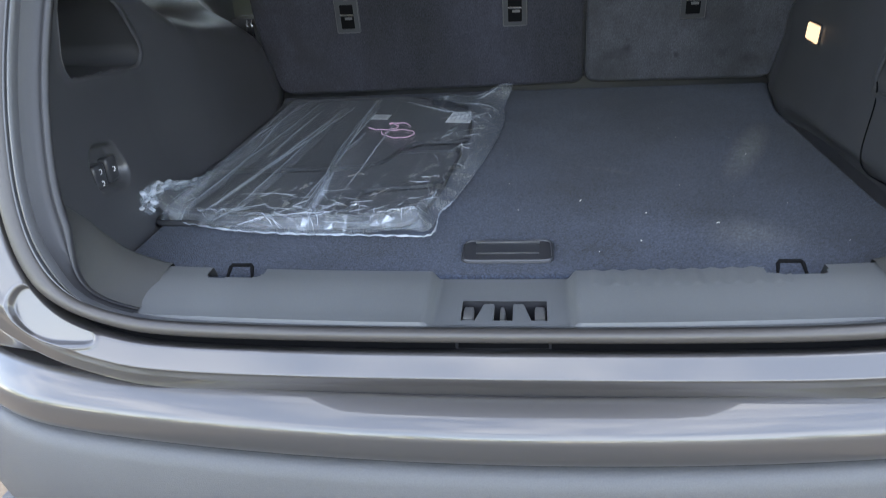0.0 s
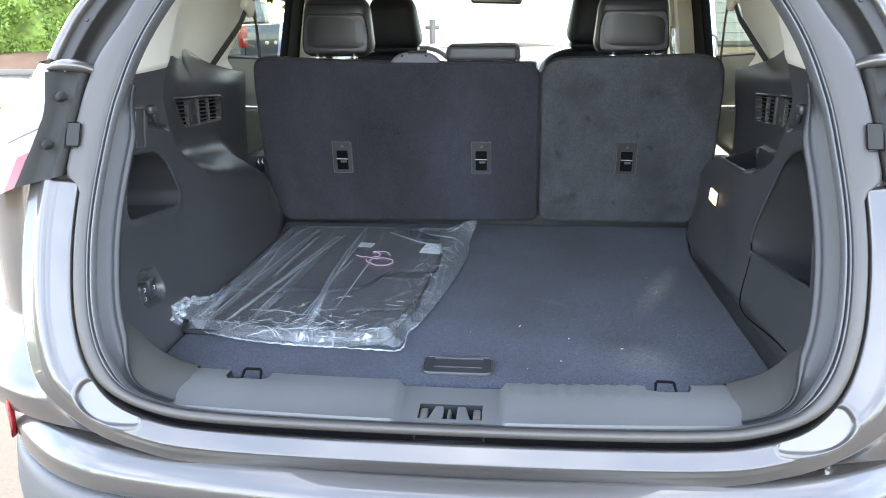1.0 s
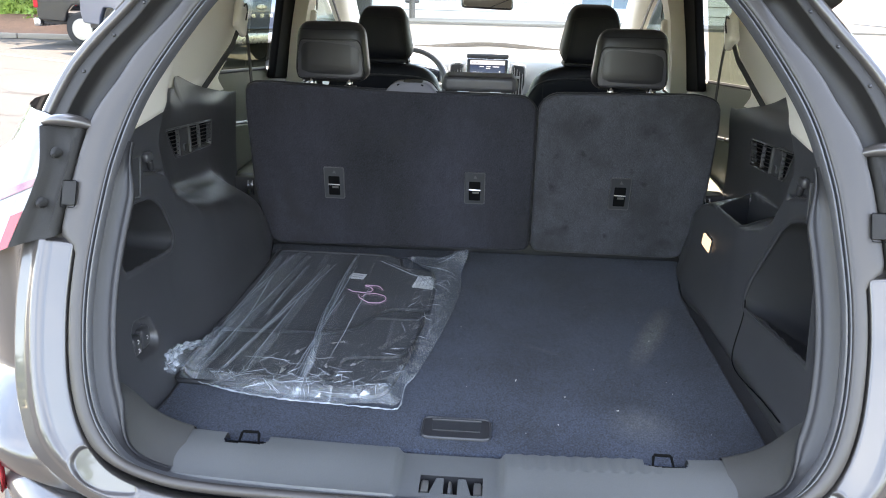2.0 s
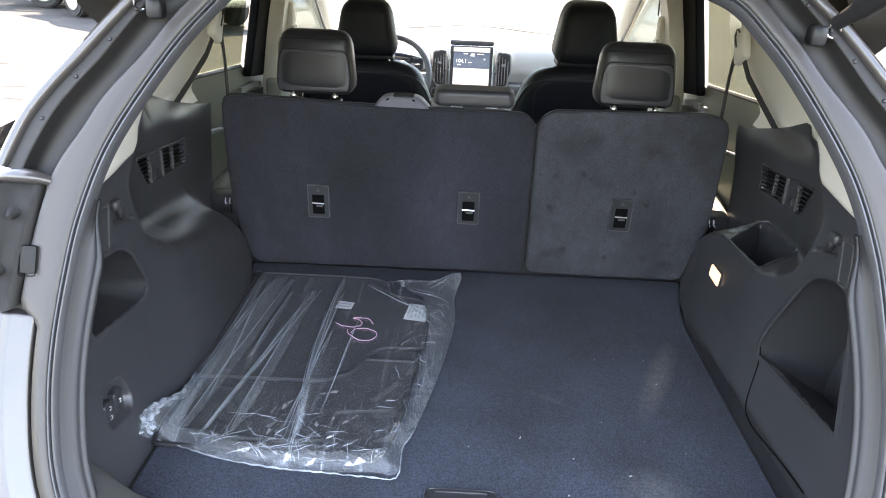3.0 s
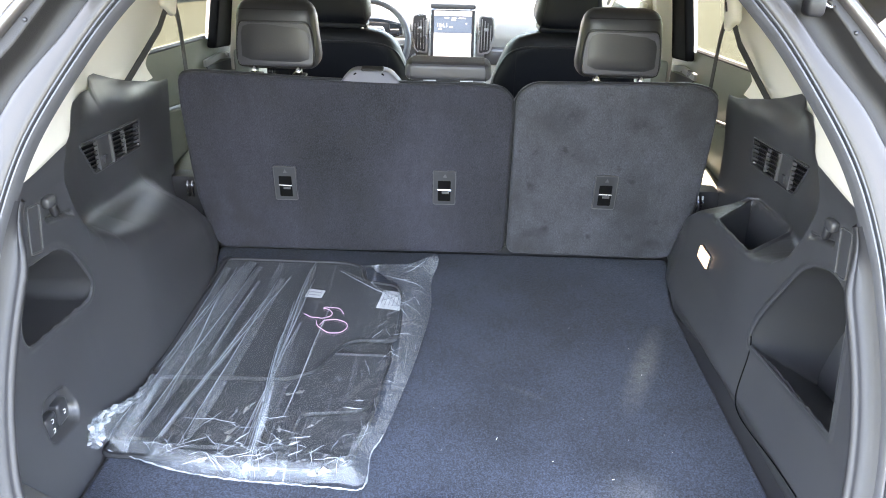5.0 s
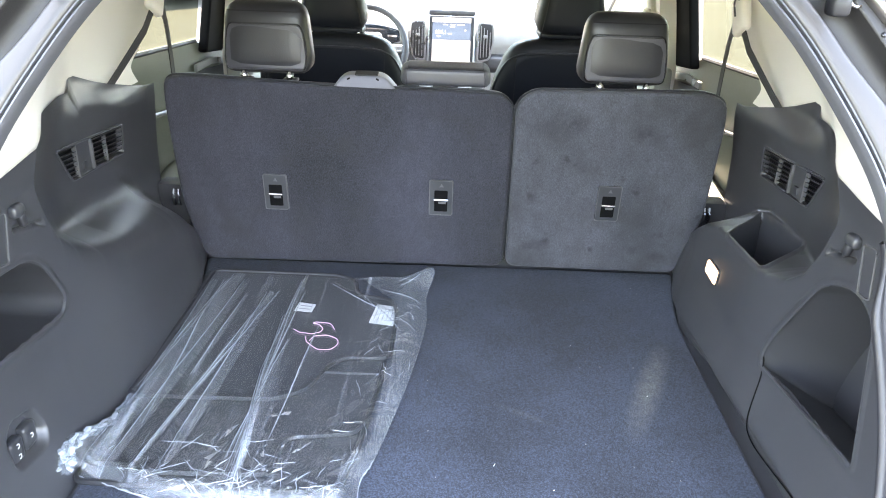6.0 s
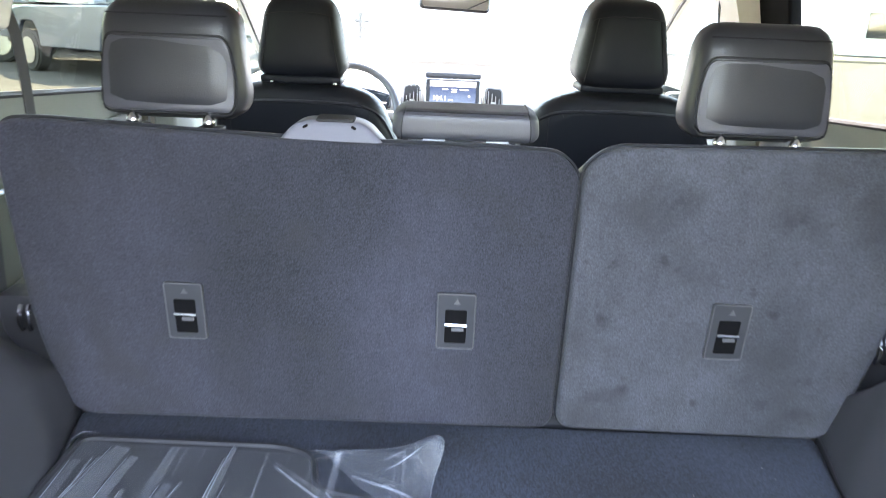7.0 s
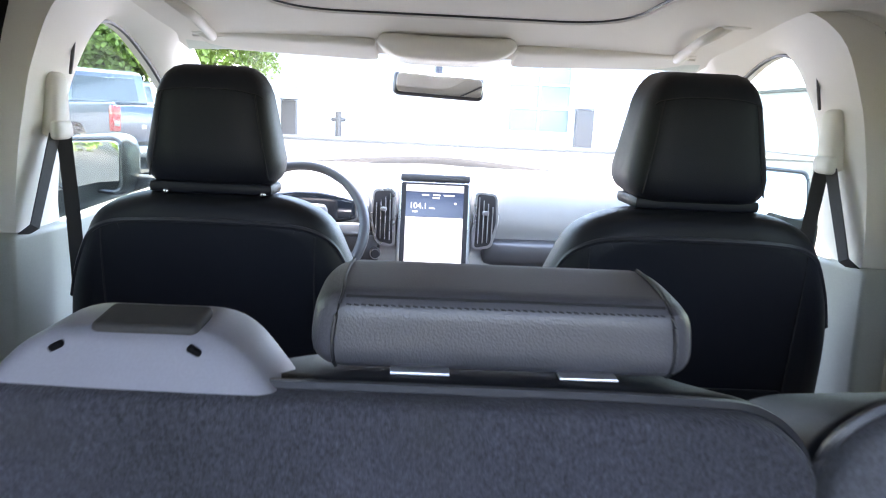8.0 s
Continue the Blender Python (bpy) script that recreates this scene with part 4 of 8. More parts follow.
for x0, w in ((-0.040, 0.013), (0.002, 0.006), (0.046, 0.013)):
    bm = bmesh.new()
    rbox(bm, (x0, 0.808, 0.764), (w, 0.030, 0.026), 0.003, 4, fn=lambda p: (p.x + 0.10 * p.z * (1 if x0 < 0 else -1), p.y, p.z))
    part("striker" if x0 == 0.002 else "bracket", bm, SATIN, well, "bright steel bar")

# cargo tie-down loops
for x0, y0, flip in ((-0.345, 0.881, -1), (0.348, 0.884, 1)):
    hook = thing("tie_down_loop", (x0, y0, 0.78), "black steel cargo tie-down loop", "tie-down", "tie-downs")
    bm = bmesh.new()
    rbox(bm, (x0, y0 - 0.001, 0.7735), (0.084, 0.036, 0.010), 0.003, 3)
    part("base", bm, WELL_BLACK, hook)
    bm = bmesh.new()
    w, c = 0.0145, x0 - flip * 0.002
    tube(bm, [(c - w - 0.004, y0 - 0.013, 0.7810), (c - w, y0 + 0.008, 0.7985), (c - w + 0.002, y0 + 0.0105, 0.8000),
              (c + w - 0.002, y0 + 0.0105, 0.8000), (c + w, y0 + 0.008, 0.7985), (c + w + 0.004, y0 - 0.013, 0.7810)], 0.0026, 8, closed=True)
    part("loop", bm, WELL_BLACK, hook)

# ---- side walls of the load bay ----
COVER_TOP = [(0.78, 1.312), (1.10, 1.310), (1.19, 1.300), (1.24, 1.300), (1.44, 1.297), (1.52, 1.288), (1.584, 1.281), (1.590, 1.300), (1.600, 1.312), (1.625, 1.304), (1.70, 1.279), (1.76, 1.262), (1.83, 1.245), (1.89, 1.233), (1.95, 1.230)]
# the hump over the wheel, by y: its inner edge and its foot at the niche wall
HUMP_IN = {-1: ([1.205, 1.228, 1.25, 1.29, 1.355, 1.44, 1.55, 1.66, 1.75, 1.85, 1.95], [1.22, 1.163, 1.12, 1.085, 1.052, 1.033, 1.012, 0.985, 0.955, 0.90, 0.84]),
           1: ([1.205, 1.23, 1.26, 1.30, 1.36, 1.40, 1.60, 1.68, 1.76, 1.84, 1.95], [1.21, 1.15, 1.10, 1.072, 1.054, 1.050, 1.046, 1.02, 0.97, 0.91, 0.84])}
HUMP_OUT = {-1: ([1.205, 1.25, 1.30, 1.36, 1.46, 1.53, 1.70, 1.76, 1.85, 1.95], [1.225, 1.145, 1.11, 1.085, 1.062, 1.057, 1.046, 1.015, 0.95, 0.87]),
            1: ([1.205, 1.26, 1.32, 1.38, 1.45, 1.66, 1.72, 1.80, 1.95], [1.215, 1.13, 1.085, 1.064, 1.056, 1.060, 1.04, 0.985, 0.87])}


def niche_depth(y):
    """How far the pillar cover is set back behind the wall: a crisp rear edge, then a soft cove."""
    u = np.clip((np.asarray(y, float) - 1.210) / 0.32, 0, 1)
    return 0.105 * (1 - (1 - u) ** 1.8)


def niche_lean(y, z):
    """The cover leans inwards up to its shoulder and rolls outwards above it."""
    k = smoothstep(1.42, 1.62, np.asarray(y, float))
    return -0.014 * smoothstep(1.08, 1.22, z) * k - 0.020 * smoothstep(1.22, 1.31, z) * (1 - k) + 0.034 * smoothstep(1.222, 1.275, z) * k


def wall_x(y, z):
    """How far out the lower wall stands."""
    wl = float(smoothstep(1.18, 1.42, np.array(y)))
    rear = 0.562 + 0.038 * smoothstep(0.77, 0.92, z)
    arch = 0.550 + 0.026 * smoothstep(0.77, 0.93, z) + 0.045 * float(smoothstep(1.72, 1.93, np.array(y)))
    return rear * (1 - wl) + arch * wl


def wall_profile(s):
    """The wall's points P[y, v, 3] before its pockets, with which rows are shelf."""
    ys = np.linspace(0.795, 1.935, 440)
    n1, n2, n3 = 150, 60, 110
    rows = []
    for y in ys:
        zs, zo = float(np.interp(y, *HUMP_IN[s])), float(np.interp(y, *HUMP_OUT[s]))
        ztop = min(float(np.interp(y, *zip(*COVER_TOP))), OPEN_Z + (y - OPEN_Y - 0.028) / OPEN_SLOPE)
        zs = min(zs, ztop - 0.006) if ztop > 0.80 else 0.79
        ztop = max(ztop, 0.794)
        zo = min(max(zo, zs), ztop - 0.002)
        z1 = np.linspace(0.765, zs, n1)
        x1 = wall_x(y, z1)
        lip = float(np.interp(y, [e[1] for e in edge], [e[0] for e in edge])) + 0.004
        # the right wall stands a little off the floor board, over a narrow ledge
        off = 0.028 * (1 - float(smoothstep(1.45, 1.68, np.array(y)))) if s > 0 else 0.0
        x1 = x1 - (x1 - lip - off) * (1 - smoothstep(0.780, 0.806, z1))
        xo = max(0.600 + float(niche_depth(y)), x1[-1] + 1e-4)
        x2 = np.linspace(x1[-1], xo, n2)
        z2 = zs + (zo - zs) * np.linspace(0, 1, n2) ** (1.0 if s > 0 else 0.75)
        zk = min(1.255, ztop - 0.001) if zo < 1.25 else zo
        z3 = np.concatenate([np.linspace(zo, zk, n3 - 30), np.linspace(zk, ztop, 31)[1:]])
        x3 = xo + niche_lean(y, z3)
        rows.append(np.stack([np.concatenate([x1, x2, x3]), np.full(n1 + n2 + n3, y), np.concatenate([z1, z2, z3])], 1))
    P = np.array(rows)
    k = 35 if s < 0 else 9
    pad = k // 2
    for _ in range(2):
        Q = np.concatenate([np.repeat(P[:, :1], pad, 1), P, np.repeat(P[:, -1:], pad, 1)], 1)
        C = np.cumsum(np.concatenate([np.zeros_like(Q[:, :1]), Q], 1), 1)
        W = (C[:, k:] - C[:, :-k]) / k
        W[:, :2], W[:, -2:] = P[:, :2], P[:, -2:]
        P = W
    Y, Z = P[..., 1].copy(), P[..., 2].copy()
    return P, Y, Z, n1, n2


def dent(D, depth, soft=0.006):
    return depth * smoothstep(-soft * 0.2, soft, D)


POCKET_L = round_poly([(1.040, 1.141), (1.150, 1.133), (1.190, 1.104), (1.230, 1.030), (1.214, 1.004), (1.020, 1.022), (1.012, 1.05)], [0.03, 0.03, 0.03, 0.022, 0.022, 0.016, 0.02])
BUTTONS_L = round_poly([(1.028, 0.928), (1.082, 0.918), (1.096, 0.872), (1.078, 0.850), (1.004, 0.860), (1.008, 0.908)], 0.012)
SLOT = round_poly([(1.092, 1.219), (1.125, 1.215), (1.110, 1.143), (1.079, 1.150)], 0.006)
VENT_L = round_poly([(1.458, 1.200), (1.735, 1.181), (1.745, 1.114), (1.512, 1.126)], 0.010)
POCKET_R = round_poly([(1.198, 1.124), (1.108, 1.150), (1.054, 1.130), (1.010, 0.922), (1.305, 0.900), (1.310, 0.925), (1.292, 0.972)],
                      [0.05, 0.05, 0.05, 0.006, 0.010, 0.02, 0.05])
LID_LINE = [(1.306, 0.918), (1.296, 0.895), (1.280, 0.843), (1.262, 0.806), (1.235, 0.793), (1.19, 0.793), (1.085, 0.806), (1.0, 0.812)]
BIN_R = round_poly([(0.585, 1.557), (0.690, 1.667), (0.700, 1.488), (0.588, 1.393)], 0.009)


def side_wall(s, name, label):
    P, Y, Z, n1, n2 = wall_profile(s)
    X = P[..., 0].copy()
    out = np.zeros_like(X)
    pocket = POCKET_L if s < 0 else POCKET_R
    gap = inside_distance(pocket, Y, Z)
    out -= 0.0020 * smoothstep(-0.012, -0.003, gap) * (1 - smoothstep(-0.002, 0.003, gap))
    if s < 0:
        out += dent(inside_distance(BUTTONS_L, Y, Z), 0.016, 0.008)
    slot = inside_distance(SLOT, Y, Z)
    out += dent(slot, 0.006, 0.004)
    out += dent(inside_distance(VENT_L, Y, Z), 0.016, 0.005)
    # scoop for the lever and the seam of the pillar cover
    out += dent(inside_distance(round_poly([(1.135, 1.178), (1.215, 1.160), (1.215, 1.170), (1.135, 1.190)], 0.005), Y, Z), 0.010, 0.006)
    shelf = np.zeros_like(X, bool)
    shelf[:, n1 - 5:n1 + n2 + 5] = True
    out[shelf & (Y > 1.3) & (Z < 1.10)] = 0
    P[..., 0] += out
    if s > 0:
        D = inside_distance(BIN_R, X, Y)
        P[..., 2] -= np.where(shelf, dent(D, 0.105, 0.008), 0)
        P[..., 2] += np.where(shelf, 0.003 * (1 - smoothstep(0.002, 0.006, np.abs(D + 0.004))), 0)
    # the pocket: a tub behind a real opening
    here = np.zeros_like(X, bool)
    here[:, :n1] = True
    mid = np.where(here, gap, -1.0)
    cut = (mid[:-1, :-1] > 0.001) & (mid[1:, 1:] > 0.001) & (mid[:-1, 1:] > 0.001) & (mid[1:, :-1] > 0.001)
    bm = bmesh.new()
    mouth, far = [], []
    cy, cz = sum(p[0] for p in pocket) / len(pocket), sum(p[1] for p in pocket) / len(pocket)
    for y, z in pocket:
        x = float(wall_x(y, np.array(z)))
        drop = 0.09 * (1 - step(0.90, 1.10, z)) if s > 0 else 0.0
        mouth.append((s * (x + 0.0008), y, z))
        far.append((s * (x + (0.13 if s < 0 else 0.14)), y + 0.10 * (cy - y), z + 0.10 * (cz - z) - drop))
    rings = []
    for t in (0.0, 0.04, 0.12, 0.3, 0.6, 0.85, 1.0):
        f = 1 - (1 - t) ** 1.5
        rings.append([bm.verts.new(tuple(m0 * (1 - q) + f0 * q for m0, f0, q in zip(m1, f1, (t, f, t)))) for m1, f1 in zip(mouth, far)])
    n = len(pocket)
    for A, B in zip(rings, rings[1:]):
        for i in range(n):
            bm.faces.new((A[i], A[(i + 1) % n], B[(i + 1) % n], B[i]))
    bm.faces.new(rings[-1])
    P[..., 0] *= s
    wall = tagged(grid(name, P, TRIM, angle=75, keep=~cut), label, "wall", kind="structure")
    part("pocket_tub", bm, TRIM, wall, "moulded storage pocket")
    bm = bmesh.new()
    tube(bm, mouth, 0.0028, 6, closed=True)
    part("pocket_rim", bm, TRIM, wall)
    if s > 0:
        bm = bmesh.new()
        tube(bm, [(float(wall_x(y, np.array(z))) - 0.0004, y, z) for y, z in smooth_line(LID_LINE, 5)], 0.0014, 5)
        part("lid_gap", bm, WELL_BLACK, wall, "thin dark gap round the pocket's lid")
    return wall


side_wall(-1, "wall_left", "dark grained plastic load bay wall with an open pocket")
side_wall(1, "wall_right", "dark grained plastic load bay wall with pocket and bin")

for s in (-1, 1):
    # light pillar trim between the seal and the cover
    zs = np.linspace(1.24, 1.60, 40)
    rows = []
    half = smooth_line(HALF_OPENING, 8)
    order = np.argsort(half[:, 1])
    hh = half[order]
    hh = hh[hh[:, 1] > 0.85]
    for z in zs:
        x0 = float(np.interp(z, hh[:, 1], hh[:, 0])) - 0.0245
        y0 = open_y(z) + 0.018
        if z < 1.285:
            x0 = max(x0, 0.60)
        y1 = 1.893 + float(np.interp(z, [1.24, 1.265, 1.30, 1.36, 1.42, 1.60], [0.0, 0.02, 0.075, 0.11, 0.13, 0.17]))
        row = []
        for u in np.linspace(0, 1, 40):
            y = y0 + (y1 - y0) * u
            xw = 0.612 + float(niche_depth(y)) + float(niche_lean(y, np.array(min(z, 1.30)))) - 0.26 * max(0, z - 1.285) * float(smoothstep(0.0, 0.6, np.array(u)))
            k = float(smoothstep(-0.08, 0.34, np.array(u)) - 0.0955 * (1 - u)) if u > 0 else 0.0
            k = max(0.0, min(1.0, k))
            row.append((s * (x0 * (1 - k) + max(xw, x0) * k), y, z))
        rows.append(row)
    tagged(grid("pillar_trim", np.array(rows), BEIGE), "light plastic rear pillar trim", "trim", kind="structure")

# ---- small fittings of the load bay ----
for s in (-1, 1):
    # air vent: frame, louvres, posts, blank panel with a tab
    vent = thing("air_vent", (s * 0.70, 1.62, 1.10), "black louvred air extraction vent in the pillar cover", "air vent", "cargo vents")

    def skin(y, z, inwards=0.0):
        return Vector((s * (0.600 + float(niche_depth(y)) + float(niche_lean(y, np.array(z))) - inwards), y, z))
    bm = bmesh.new()
    tube(bm, [skin(a, b, 0.0003) for a, b in VENT_L], 0.0026, 6, closed=True)
    part("frame", bm, TRIM, vent)
    bm = bmesh.new()
    slab(bm, inset(VENT_L, 0.003).tolist(), lambda a, b, c: skin(a, b, c - 0.0155), 0.003, 0.001)
    part("backing", bm, WELL_BLACK, vent)

    def limits(y):
        return 1.1225 + 0.004 * (1.745 - y) / 0.23 + max(0, 1.514 - y) * 1.33, 1.1955 - 0.019 * (y - 1.458) / 0.277
    for y0, w, mt in ((1.540, 0.007, BUMPER_BLACK), (1.598, 0.008, BUMPER_BLACK), (1.6600, 0.0035, BUMPER_BLACK)):
        lo, hi = limits(y0)
        bm = bmesh.new()
        rbox(bm, skin(y0, (hi + lo) / 2, -0.004), (0.010, w, hi - lo), 0.0015, 3)
        part("post", bm, mt, vent)
    lo, hi = limits(1.569)
    bm = bmesh.new()
    rbox(bm, skin(1.569, (hi + lo) / 2, -0.006), (0.006, 0.052, hi - lo), 0.0015, 3)
    part("blank_panel", bm, TRIM, vent)
    bm = bmesh.new()
    rbox(bm, skin(1.566, 1.142, 0.0), (0.007, 0.018, 0.016), 0.002, 3, fn=lambda p: (p.x, p.y * (1 - 22 * p.z), p.z))
    part("thumb_wheel", bm, PLATE, vent)
    for ya, yb in ((1.462, 1.538), (1.602, 1.659), (1.662, 1.738)):
        for i in range(7):
            t = (i + 0.5) / 7
            cut = [y for y in np.linspace(ya, yb, 12) if limits(y)[0] + 0.002 < limits(1.60)[0] + t * 0.066]
            if len(cut) < 4:
                continue
            y0, y1 = cut[0], cut[-1]
            z0 = sum(limits(1.52)) / 2 - 0.034 + 0.068 * t - 0.07 * ((y0 + y1) / 2 - 1.52)
            bm = bmesh.new()
            rbox(bm, skin((y0 + y1) / 2, z0, -0.005), (0.011, y1 - y0, 0.0024), 0.001, 2, turn=Euler((radians(-4), radians(16 * s), 0)).to_matrix())
            part("louvre", bm, PLATE, vent)
    # lever knob over a long reflector slot
    knob = thing("release_lever", (s * 0.597, 1.145, 1.19), "small black folding bag hook", "hook", "bag hooks")
    bm = bmesh.new()
    rbox(bm, (s * 0.5955, 1.146, 1.210), (0.016, 0.030, 0.020), 0.008, 5)
    part("cap", bm, TRIM, knob)
    bm = bmesh.new()
    rbox(bm, (s * 0.5935, 1.152, 1.194), (0.011, 0.014, 0.022), 0.0045, 4, turn=Euler((radians(20), 0, 0)).to_matrix())
    part("tongue", bm, TRIM_BLACK, knob)
    slotbar = thing("slot_cover", (s * 0.603, 1.107, 1.14), "narrow dark trim slot with a bright rim", "cover", "slot covers")
    bm = bmesh.new()
    slab(bm, inset(SLOT, 0.001).tolist(), lambda a, b, c: Vector((s * (0.6035 - c), a, b)), 0.003, 0.001)
    part("insert", bm, TRIM, slotbar)
    bm = bmesh.new()
    tube(bm, [(s * 0.5995, a, b) for a, b in SLOT], 0.0018, 6, closed=True)
    part("rim", bm, BUMPER_BLACK, slotbar)

# seat-back release buttons in the left wall
sw = thing("seat_release_switch", (-0.605, 1.05, 0.855), "pair of black rocker switches marked with white seat symbols", "switch")
for i, (y0, z0) in enumerate(((1.030, 0.877), (1.066, 0.879))):
    bm = bmesh.new()
    rbox(bm, (-0.605, y0, z0), (0.020, 0.032, 0.040), 0.006, 4)
    b = part("rocker", bm, PLATE, sw)
    for dz in ((-0.009, 0.009) if i == 0 else (0.0,)):
        bm = bmesh.new()
        tube(bm, smooth_line([(-0.5945, y0 - 0.003, z0 + dz + 0.004), (-0.5945, y0 + 0.002, z0 + dz + 0.003), (-0.5945, y0 + 0.002, z0 + dz - 0.002), (-0.5945, y0 - 0.002, z0 + dz - 0.003)], 3), 0.0007, 5)
        part("symbol", bm, LABEL, b, "white symbol")

# lit cargo lamp in the right wall
lamp = thing("cargo_lamp", (0.575, 1.575, 0.92), "small lit warm cargo lamp in the side wall", "lamp")
poly = round_poly([(1.608, 0.969), (1.546, 0.968), (1.553, 0.935), (1.616, 0.938)], 0.005)
bm = bmesh.new()
slab(bm, inset(poly, -0.003).tolist(), lambda a, b, c: Vector((0.5765 - c, a, b)), 0.003, 0.001)
part("bezel", bm, PLATE, lamp)
bm = bmesh.new()
slab(bm, poly, lambda a, b, c: Vector((0.574 - c, a, b)), 0.003, 0.001)
part("lens", bm, LAMP_GLOW, lamp, "glowing lens")

# bin insert so that the tray in the right shelf reads as a tub with a rim
rim = thing("shelf_bin", (0.645, 1.52, 1.045), "open black storage bin sunk in the side shelf", "bin")
bm = bmesh.new()
tube(bm, [(a, b, 1.0475) for a, b in inset(BIN_R, -0.004)], 0.0028, 6, closed=True)
part("rim", bm, TRIM, rim)
bm = bmesh.new()
pts = [(a, b) for a, b in BIN_R]
n = len(pts)
top = [bm.verts.new((a, b, 1.047)) for a, b in pts]
low = [bm.verts.new((a, b, 0.955)) for a, b in inset(BIN_R, 0.012)]
for i in range(n):
    bm.faces.new((top[i], top[(i + 1) % n], low[(i + 1) % n], low[i]))
bm.faces.new(low)
part("tub", bm, TRIM, rim)

# ---- rear seats ----
SEAT_Y0, SEAT_LEAN = 1.887, -0.137     # rear face at floor height, and how it leans back with height


def seat_face(x, z, c):
    """A point of the rear seat back, c metres behind its outer rear face (towards the front of the car)."""
    return Vector((x, SEAT_Y0 + SEAT_LEAN * (z - 0.80) + c, z))


def release_plate(parent, x0):
    """Strap-release plate: frame, dark well, two bars."""
    def at(dx, dz, c):
        return seat_face(x0 + dx, 0.993 + dz, c)
    outer = round_poly([(-0.029, -0.047), (0.029, -0.047), (0.029, 0.047), (-0.029, 0.047)], 0.006)
    bm = bmesh.new()
    slab(bm, outer, lambda a, b, c: at(a, b, 0.0015 - c), 0.0055, 0.002)
    plate = part("release_plate", bm, PLATE, parent, "grey plastic child-seat anchor plate")
    bm = bmesh.new()
    slab(bm, round_poly([(-0.016, -0.036), (0.016, -0.036), (0.016, 0.020), (-0.016, 0.020)], 0.003), lambda a, b, c: at(a, b, -0.0040 - c), 0.0008, 0.0003)
    part("well", bm, WELL_BLACK, plate)
    bm = bmesh.new()
    tube(bm, [at(-0.016, -0.004, -0.0065), at(0.016, -0.005, -0.0065)], 0.0032, 8)
    part("anchor_bar", bm, CHROME, plate, "bright steel bar")
    bm = bmesh.new()
    rbox(bm, at(0.003, -0.012, -0.0058), (0.018, 0.003, 0.006), 0.001, 2)
    part("catch", bm, BUMPER_BLACK, plate)
    bm = bmesh.new()
    tube(bm, [at(p, q, -0.0045) for p, q in inset(outer, 0.0015)], 0.0011, 5, closed=True)
    part("rim", bm, BUMPER_BLACK, plate)
    bm = bmesh.new()
    slab(bm, [(-0.004, 0.029), (0.006, 0.029), (0.001, 0.038)], lambda a, b, c: at(a, b, -0.0040 - c), 0.0006, 0.0001)
    part("mark", bm, SILL, plate)


def seat_back(name, outline, radii, material, plates, label, group=""):
    ob = thing(name, (sum(p[0] for p in outline) / len(outline), 1.96, 0.80), label, "car seat", group)
    poly = round_poly(outline, radii, 8)
    bm = bmesh.new()
    slab(bm, poly, lambda a, b, c: seat_face(a, b, c), 0.030, 0.009, 4)
    part("back_panel", bm, material, ob, "carpeted rear face")
    bm = bmesh.new()
    slab(bm, inset(poly, -0.0015).tolist(), lambda a, b, c: seat_face(a, 0.80 + (b - 0.80) * (1 - 0.9 * max(0.0, c - 0.10 * math.exp(-(a / 0.13) ** 4))), 0.024 + c), 0.15, 0.012, 4)
    part("cushion", bm, LEATHER, ob, "black leather cushion")
    bm = bmesh.new()
    tube(bm, [seat_face(a, b, 0.020) for a, b in inset(poly, -0.001)], 0.0035, 6, closed=True)
    part("piping", bm, LEATHER_SOFT, ob)
    for x0 in plates:
        release_plate(ob, x0)
    return ob


wide_seat = seat_back("rear_car_seat", [(-0.598, 0.795), (-0.632, 0.95), (-0.634, 1.20), (-0.628, 1.268), (-0.57, 1.272), (-0.26, 1.257), (0.06, 1.256), (0.13, 1.253), (0.158, 1.226), (0.161, 0.802)],
                      [0.04, 0.3, 0.06, 0.04, 0.2, 0.4, 0.3, 0.05, 0.05, 0.03], SEAT_CARPET, (-0.398, 0.0),
                      "wide rear seat back carpeted dark grey with two anchor plates", "rear seat backs")
narrow_seat = seat_back("rear_car_seat", [(0.167, 0.804), (0.164, 1.235), (0.20, 1.264), (0.58, 1.272), (0.632, 1.255), (0.640, 1.20), (0.640, 0.96), (0.604, 0.800)],
                        [0.03, 0.04, 0.05, 0.3, 0.05, 0.06, 0.3, 0.04], SEAT_CARPET_WORN, (0.402,),
                        "narrow rear seat back of rubbed and stained grey carpet", "rear seat backs")
# seat pan in front of the backs
bm = bmesh.new()
rbox(bm, (0, 2.20, 0.70), (1.24, 0.46, 0.20), 0.07, 8)
bench = thing("rear_bench", (0, 2.2, 0.6), "black leather rear bench cushion", "car seat")
part("cushion", bm, LEATHER, bench)
bm = bmesh.new()
rbox(bm, (0, 2.6, 0.52), (1.44, 2.9, 0.04), 0.015, 4)
tagged(part("cabin_floor", bm, MAT_CARPET), "dark carpeted cabin floor", "floor", kind="structure")


